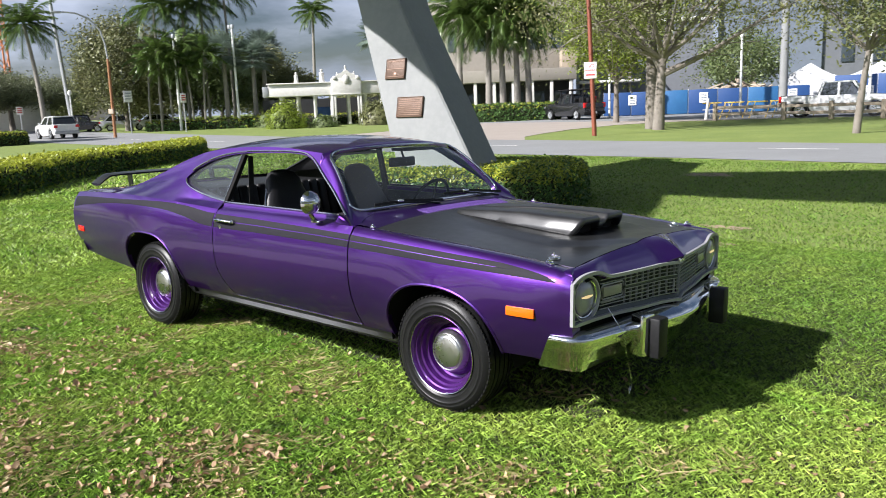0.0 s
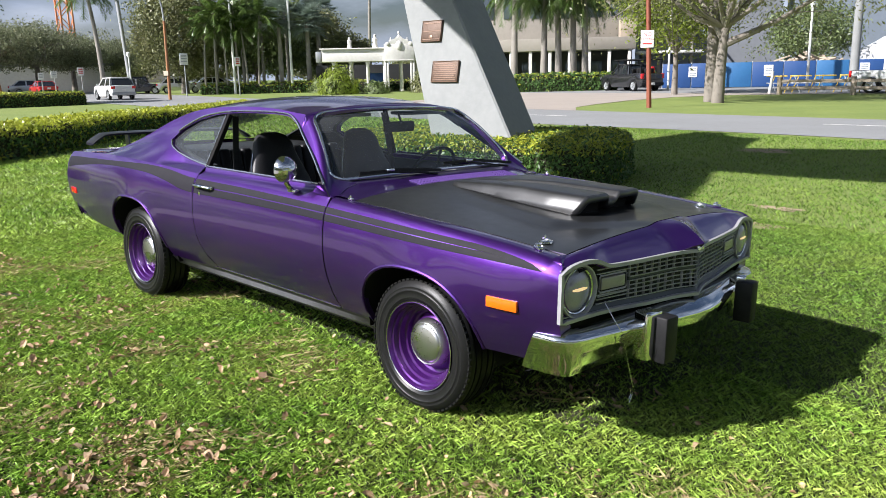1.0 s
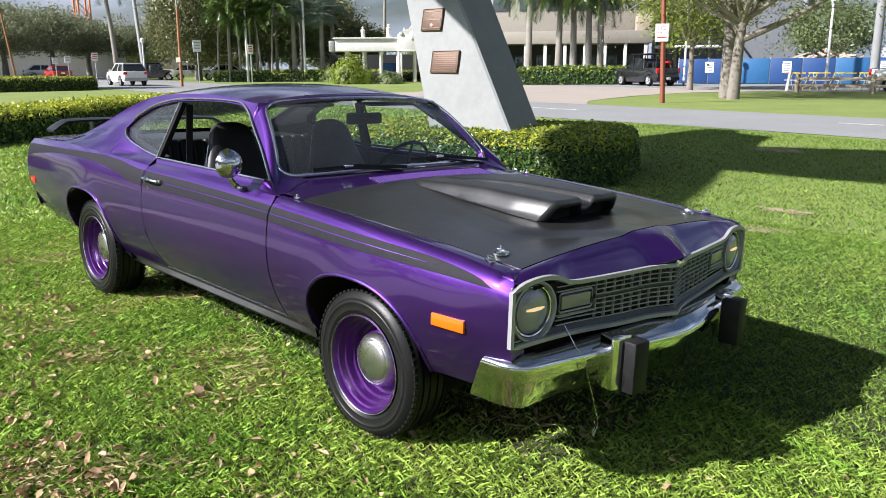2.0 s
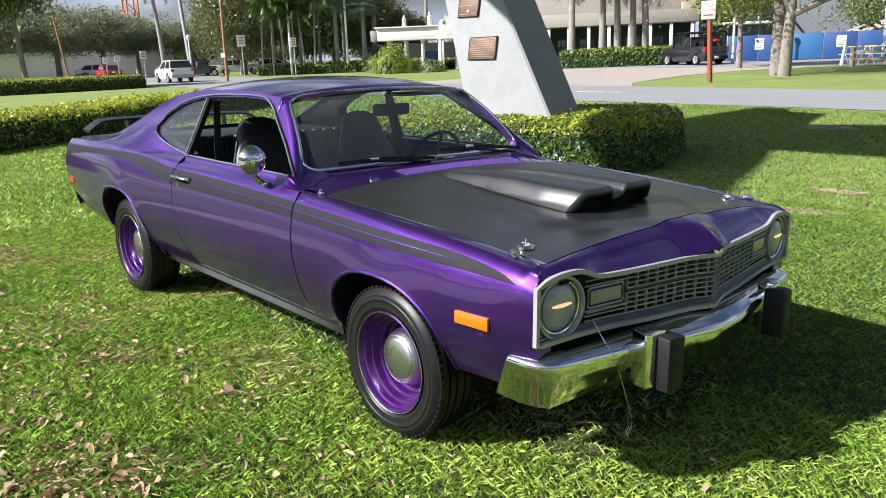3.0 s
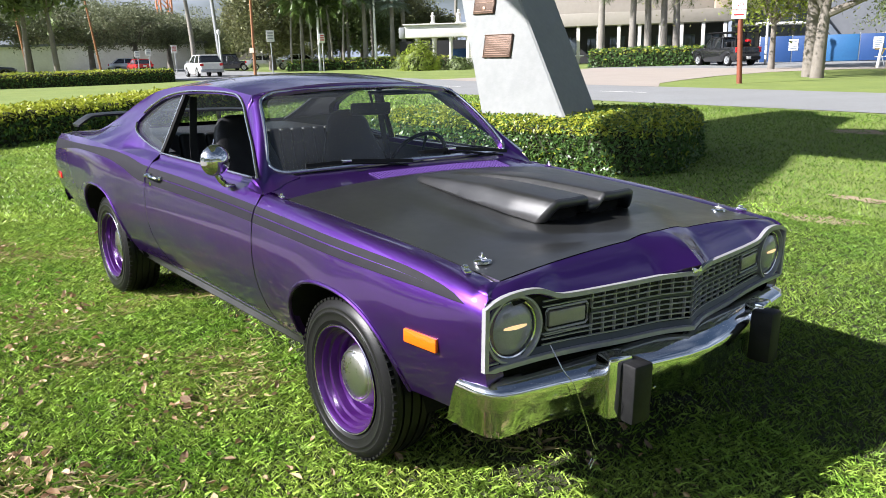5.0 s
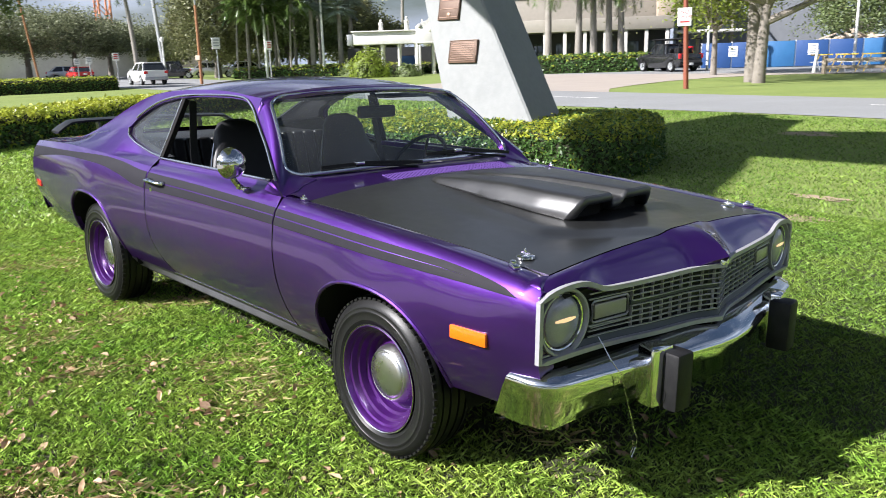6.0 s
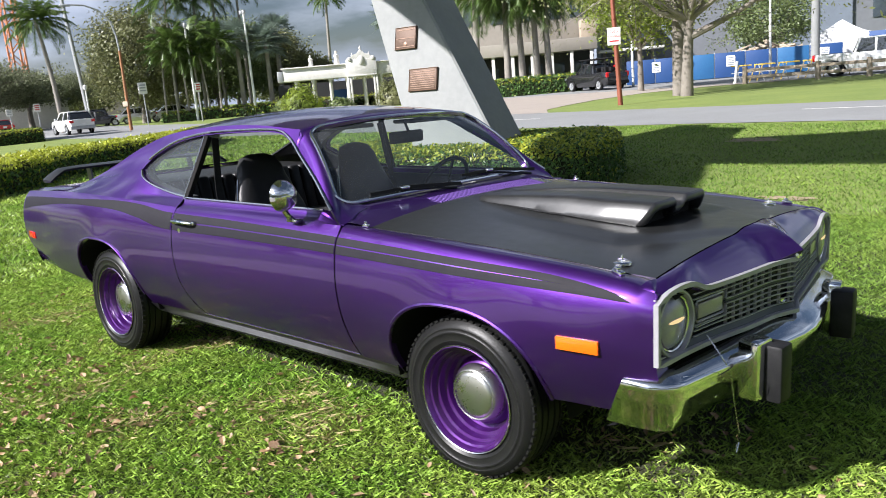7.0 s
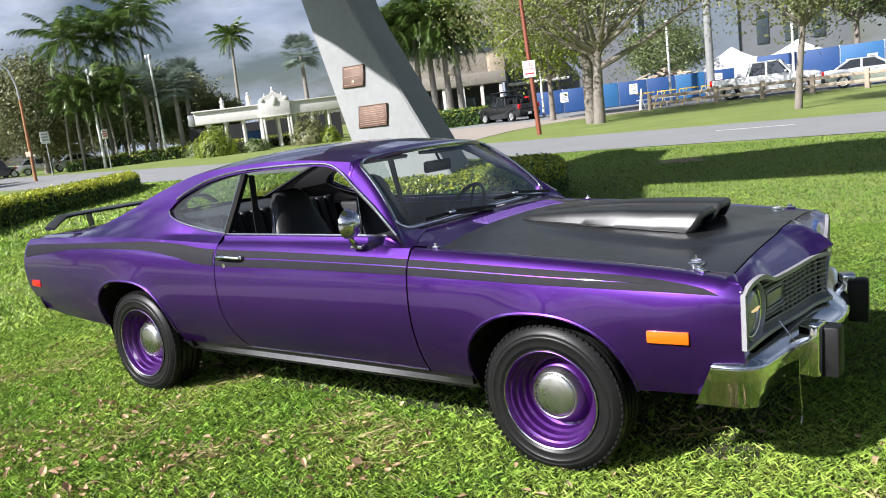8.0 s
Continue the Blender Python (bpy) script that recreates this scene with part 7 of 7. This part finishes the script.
for i in range(5):
    b = thing("barricade", on_ground(-15.8 + 1.25 * i, 43.2 + 0.25 * i, 6), "yellow and white folding traffic barricade", "barricade", "barricades")
    part("top_rail", shape_of(box(0, 0, 0.95, 1.15, 0.04, 0.07, 0.01)), YELLOW, b)
    part("low_rail", shape_of(box(0, 0, 0.55, 1.15, 0.04, 0.06, 0.01)), GREY_METAL, b)
    for s in (-0.45, 0.0, 0.45):
        part("leg", moved(shape_of(box(0, 0, 0.5, 0.045, 0.04, 1.05, 0.01)), pose(s, 0, 0, 0, 20 if s else -20, 0)), YELLOW if s else GREY_METAL, b)
plain_post("gate_post", -15.75, 42.1, 1.25, 0.09, WHITE_METAL, "short white gate post", "post", (0.15, 0))
crane = thing("tower_crane", pose(-128.8, 46.6, 0), "orange lattice tower crane mast far beyond the trees", "crane")
for sx in (-0.9, 0.9):
    for sy in (-0.9, 0.9):
        part("mast_leg", shape_of(box(sx, sy, 14, 0.22, 0.22, 28)), CRANE, crane)
for k in range(14):
    for s in (-0.9, 0.9):
        part("brace", moved(shape_of(box(0, 0, 0, 0.12, 0.12, 2.7)), pose(s, 0, 1 + 2 * k, 42 if k % 2 else -42)), CRANE, crane)
        part("brace", moved(shape_of(box(0, 0, 0, 0.12, 0.12, 2.7)), pose(0, s, 1 + 2 * k, 0, 42 if k % 2 else -42, 0)), CRANE, crane)


# vehicles: x ahead, from the middle of the wheelbase
def vehicle(name, at, label, mat, L, W, hood_h, belt, H, roof, wheel_r, wheelbase, bed=False, rack=False):
    """roof: x of windscreen foot, windscreen top, rear window top, rear window foot."""
    root = thing(name, at, label, "car" if not bed else "pickup truck")
    f, r = L / 2, -L / 2
    outline = [(r, belt * 0.97 if not bed else belt), (roof[3], belt), (roof[0], belt), (roof[0] + 0.1, hood_h + 0.03), (f - 0.35, hood_h - 0.06), (f - 0.05, hood_h - 0.22), (f, hood_h - 0.4)]
    xs = [r + 0.0, r + 0.06, r + 0.25] + [r + 0.25 + (L - 0.5) * i / 22 for i in range(1, 22)] + [f - 0.25, f - 0.08, f]
    rows = []
    for x in xs:
        top = np.interp(x, [p[0] for p in outline], [p[1] for p in outline])
        k = 1 - 0.14 * max(0, (abs(x) - (L / 2 - 0.5)) / 0.5) ** 2
        low = 0.28 + 0.12 * max(0, (abs(x) - (L / 2 - 0.4)) / 0.4)
        for xc in (wheelbase / 2, -wheelbase / 2):
            d = abs(x - xc) / (wheel_r * 1.18)
            if d < 1:
                low = max(low, wheel_r + wheel_r * 1.12 * math.sqrt(1 - d * d) * 0.98)
        low = min(low, top - 0.12)
        w = W / 2 * k
        half = [(w * 0.90, low), (w * 0.985, low + (top - low) * 0.25), (w, low + (top - low) * 0.55), (w * 0.985, low + (top - low) * 0.8), (w * 0.94, top - 0.01), (w * 0.8, top + 0.012), (0, top + 0.02)]
        rows.append([(x, y, z) for y, z in half] + [(x, -y, z) for y, z in half[-2::-1]])
    v, fc = grid(rows)
    m = len(rows[0])
    fc += [tuple(range(m))[::-1], tuple((len(rows) - 1) * m + i for i in range(m))]
    body = part("body", (v, fc), mat, root, smooth=35)
    ws, wt, rt, rw = roof
    def cab(x0, z):
        return W / 2 * (0.93 - 0.20 * (z - belt) / (H - belt))
    # pillars and roof skin over a dark glass cabin
    glass = []
    for z in (belt, (belt + H) / 2, H - 0.07):
        t = (z - belt) / (H - 0.05 - belt)
        a, b, w = ws + (wt - ws) * t, rw + (rt - rw) * t, cab(0, z)
        glass.append([(a, w * 0.9, z), (a - 0.15, w, z), (b + 0.15, w, z), (b, w * 0.9, z), (b, -w * 0.9, z), (b + 0.15, -w, z), (a - 0.15, -w, z), (a, -w * 0.9, z), (a, w * 0.9, z)])
    part("window_band", grid(glass), CAR_GLASS, body, "dark window band", smooth=20)
    wr = cab(0, H - 0.05)
    part("roof", shape_of(box((wt + rt) / 2, 0, H - 0.045, wt - rt + 0.12, wr * 2 + 0.03, 0.09, 0.035, 3)), mat, body)
    for s in (-1, 1):
        for x0, x1 in ((ws, wt), ((ws + rw) / 2 * 0.5 + (wt + rt) / 4, (ws + rw) / 2 * 0.5 + (wt + rt) / 4), (rw + 0.12, rt + 0.08)):
            part("pillar", sweep([(x0, s * (cab(0, belt) + 0.008), belt - 0.01), (x1, s * (wr + 0.008), H - 0.05)], [(-0.012, -0.05), (0.012, -0.05), (0.012, 0.05), (-0.012, 0.05)], up=(1, 0, 0)), mat, body)
        part("tail_lamp", shape_of(box(r + 0.05, s * W * 0.40, belt * 0.86, 0.12, W * 0.15, 0.2 if not bed else 0.34, 0.02)), RED_LENS, body, "red tail lamp")
        part("headlamp", shape_of(box(f - 0.12, s * W * 0.37, hood_h - 0.25, 0.16, W * 0.17, 0.15, 0.03)), LENS, body)
        part("side_mirror", shape_of(box(ws - 0.25, s * (W / 2 + 0.08), belt + 0.08, 0.12, 0.18, 0.13, 0.03)), mat, body)
        part("door_handle", shape_of(box(0.1, s * W * 0.497, belt - 0.13, 0.18, 0.03, 0.03, 0.008)), mat, body)
    part("rear_bumper", shape_of(box(r + 0.06, 0, 0.48, 0.2, W * 0.92, 0.24, 0.05)), BLACK_PLASTIC if mat is not WHITE_PAINT else GREY_METAL, body)
    part("plate", shape_of(box(r - 0.045, 0, 0.75 if not bed else 0.5, 0.02, 0.32, 0.16, 0.005)), SIGN_WHITE, body)
    for xc in (wheelbase / 2, -wheelbase / 2):
        for s in (-1, 1):
            wat = pose(xc, s * (W / 2 - 0.11), wheel_r, 0, 0, 0 if s < 0 else 180)
            ty = part("wheel", moved(lathe([(wheel_r * 0.66, -0.1), (wheel_r * 0.9, -0.11), (wheel_r, -0.07), (wheel_r, 0.09), (wheel_r * 0.6, 0.1)], 24), wat), RUBBER, root)
            part("rim", moved(lathe([(wheel_r * 0.68, -0.102), (wheel_r * 0.6, -0.085), (wheel_r * 0.2, -0.075), (0.0, -0.085)], 20), wat), GREY_METAL, ty)
            for k in range(5):
                part("spoke", moved(shape_of(box(wheel_r * 0.36, -0.095, 0, wheel_r * 0.52, 0.02, 0.05, 0.008)), wat @ Matrix.Rotation(2 * math.pi * k / 5, 4, "Y")), BRIGHT, ty)
    if bed:
        part("tailgate", shape_of(box(r + 0.01, 0, belt * 0.76, 0.06, W * 0.78, belt * 0.42, 0.02)), mat, body)
        part("load_bed", shape_of(box((r + rw) / 2, 0, belt + 0.012, rw - r - 0.16, W * 0.80, 0.03)), HOLLOW_SHADE, body)
    if rack:
        for x in (r + 0.2, rw - 0.1, ws - 0.7):
            for s in (-1, 1):
                part("rack_post", shape_of(box(x, s * W * 0.43, (belt + H + 0.28) / 2, 0.06, 0.06, H + 0.28 - belt)), BLACK_PLASTIC, root)
            part("rack_bar", shape_of(box(x, 0, H + 0.26, 0.07, W * 0.95, 0.07)), BLACK_PLASTIC, root)
        for s in (-1, 0, 1):
            part("rack_rail", shape_of(box((r + ws) / 2 - 0.2, s * W * 0.43, H + 0.3, ws - r - 0.2, 0.06, 0.06)), BLACK_PLASTIC, root)
        part("fuel_can", shape_of(box(r + 0.7, -0.4, belt + 0.25, 0.3, 0.3, 0.45, 0.05)), RED_LENS, root, "red fuel can")
        for k in range(5):
            part("tool_box", shape_of(box(r + 0.5 + 0.34 * k, 0.2 * math.sin(k * 2), belt + 0.2, 0.28, 0.6, 0.3 + 0.1 * (k % 2), 0.03)), BLACK_PLASTIC, root)
    return root


road_turn = 180 - 6.5
vehicle("car", on_ground(-58.5, 23.0, road_turn), "white sport utility vehicle on the road far off", WHITE_PAINT, 4.7, 1.89, 1.08, 1.08, 1.68, (0.75, 0.1, -1.75, -2.2), 0.37, 2.86)
vehicle("car", on_ground(-81.0, 25.6, road_turn), "red saloon car on the road far off", RED_PAINT, 4.6, 1.82, 0.92, 0.95, 1.45, (0.8, 0.1, -1.2, -1.85), 0.33, 2.7)
vehicle("car", on_ground(-79.0, 34.4, road_turn - 14), "black sport utility vehicle on the road far off", BLACK_PAINT, 4.7, 1.89, 1.08, 1.10, 1.72, (0.75, 0.15, -1.7, -2.2), 0.37, 2.7)
vehicle("pickup_truck", on_ground(-27.6, 46.9, 155), "black pickup truck with a loaded ladder rack", BLACK_PAINT, 5.3, 1.95, 1.15, 1.18, 1.85, (1.0, 0.5, -0.7, -0.95), 0.38, 3.4, True, True)
vehicle("pickup_truck", on_ground(-8.9, 43.6, 8), "white pickup truck parked behind the rail fence", WHITE_PAINT, 5.8, 2.0, 1.16, 1.18, 1.92, (1.3, 0.75, -0.75, -1.0), 0.40, 3.68, True)
vehicle("car", on_ground(-3.6, 43.4, 8), "silver saloon car parked behind the rail fence", SILVER_PAINT, 4.8, 1.84, 0.95, 0.98, 1.46, (0.8, 0.1, -1.2, -1.9), 0.33, 2.8)
for i, (x, y, m, lab) in enumerate([(-75.8, 33.2, BLACK_PAINT, "black car parked under the far trees"), (-73.6, 36.4, SILVER_PAINT, "silver car parked under the far trees"), (-71.8, 39.6, WHITE_PAINT, "white car parked under the far trees"), (-88.0, 27.0, SILVER_PAINT, "silver car parked beyond the road"), (-84.5, 12.5, BLACK_PAINT, "dark car parked beyond the road")]):
    vehicle("car", on_ground(x, y, 60 + 4 * i), lab, m, 4.7, 1.85, 1.0, 1.02, 1.55, (0.8, 0.1, -1.4, -2.0), 0.34, 2.75)
far_wall = thing("building", on_ground(-104, 26, 70), "low white building behind the far trees", "building")
part("wall", shape_of(box(0, 0, 1.6, 30, 3, 3.2)), WHITE_WALL, far_wall)
part("roof", shape_of(box(0, 0, 3.3, 31, 4, 0.3)), GREY_WALL, far_wall)
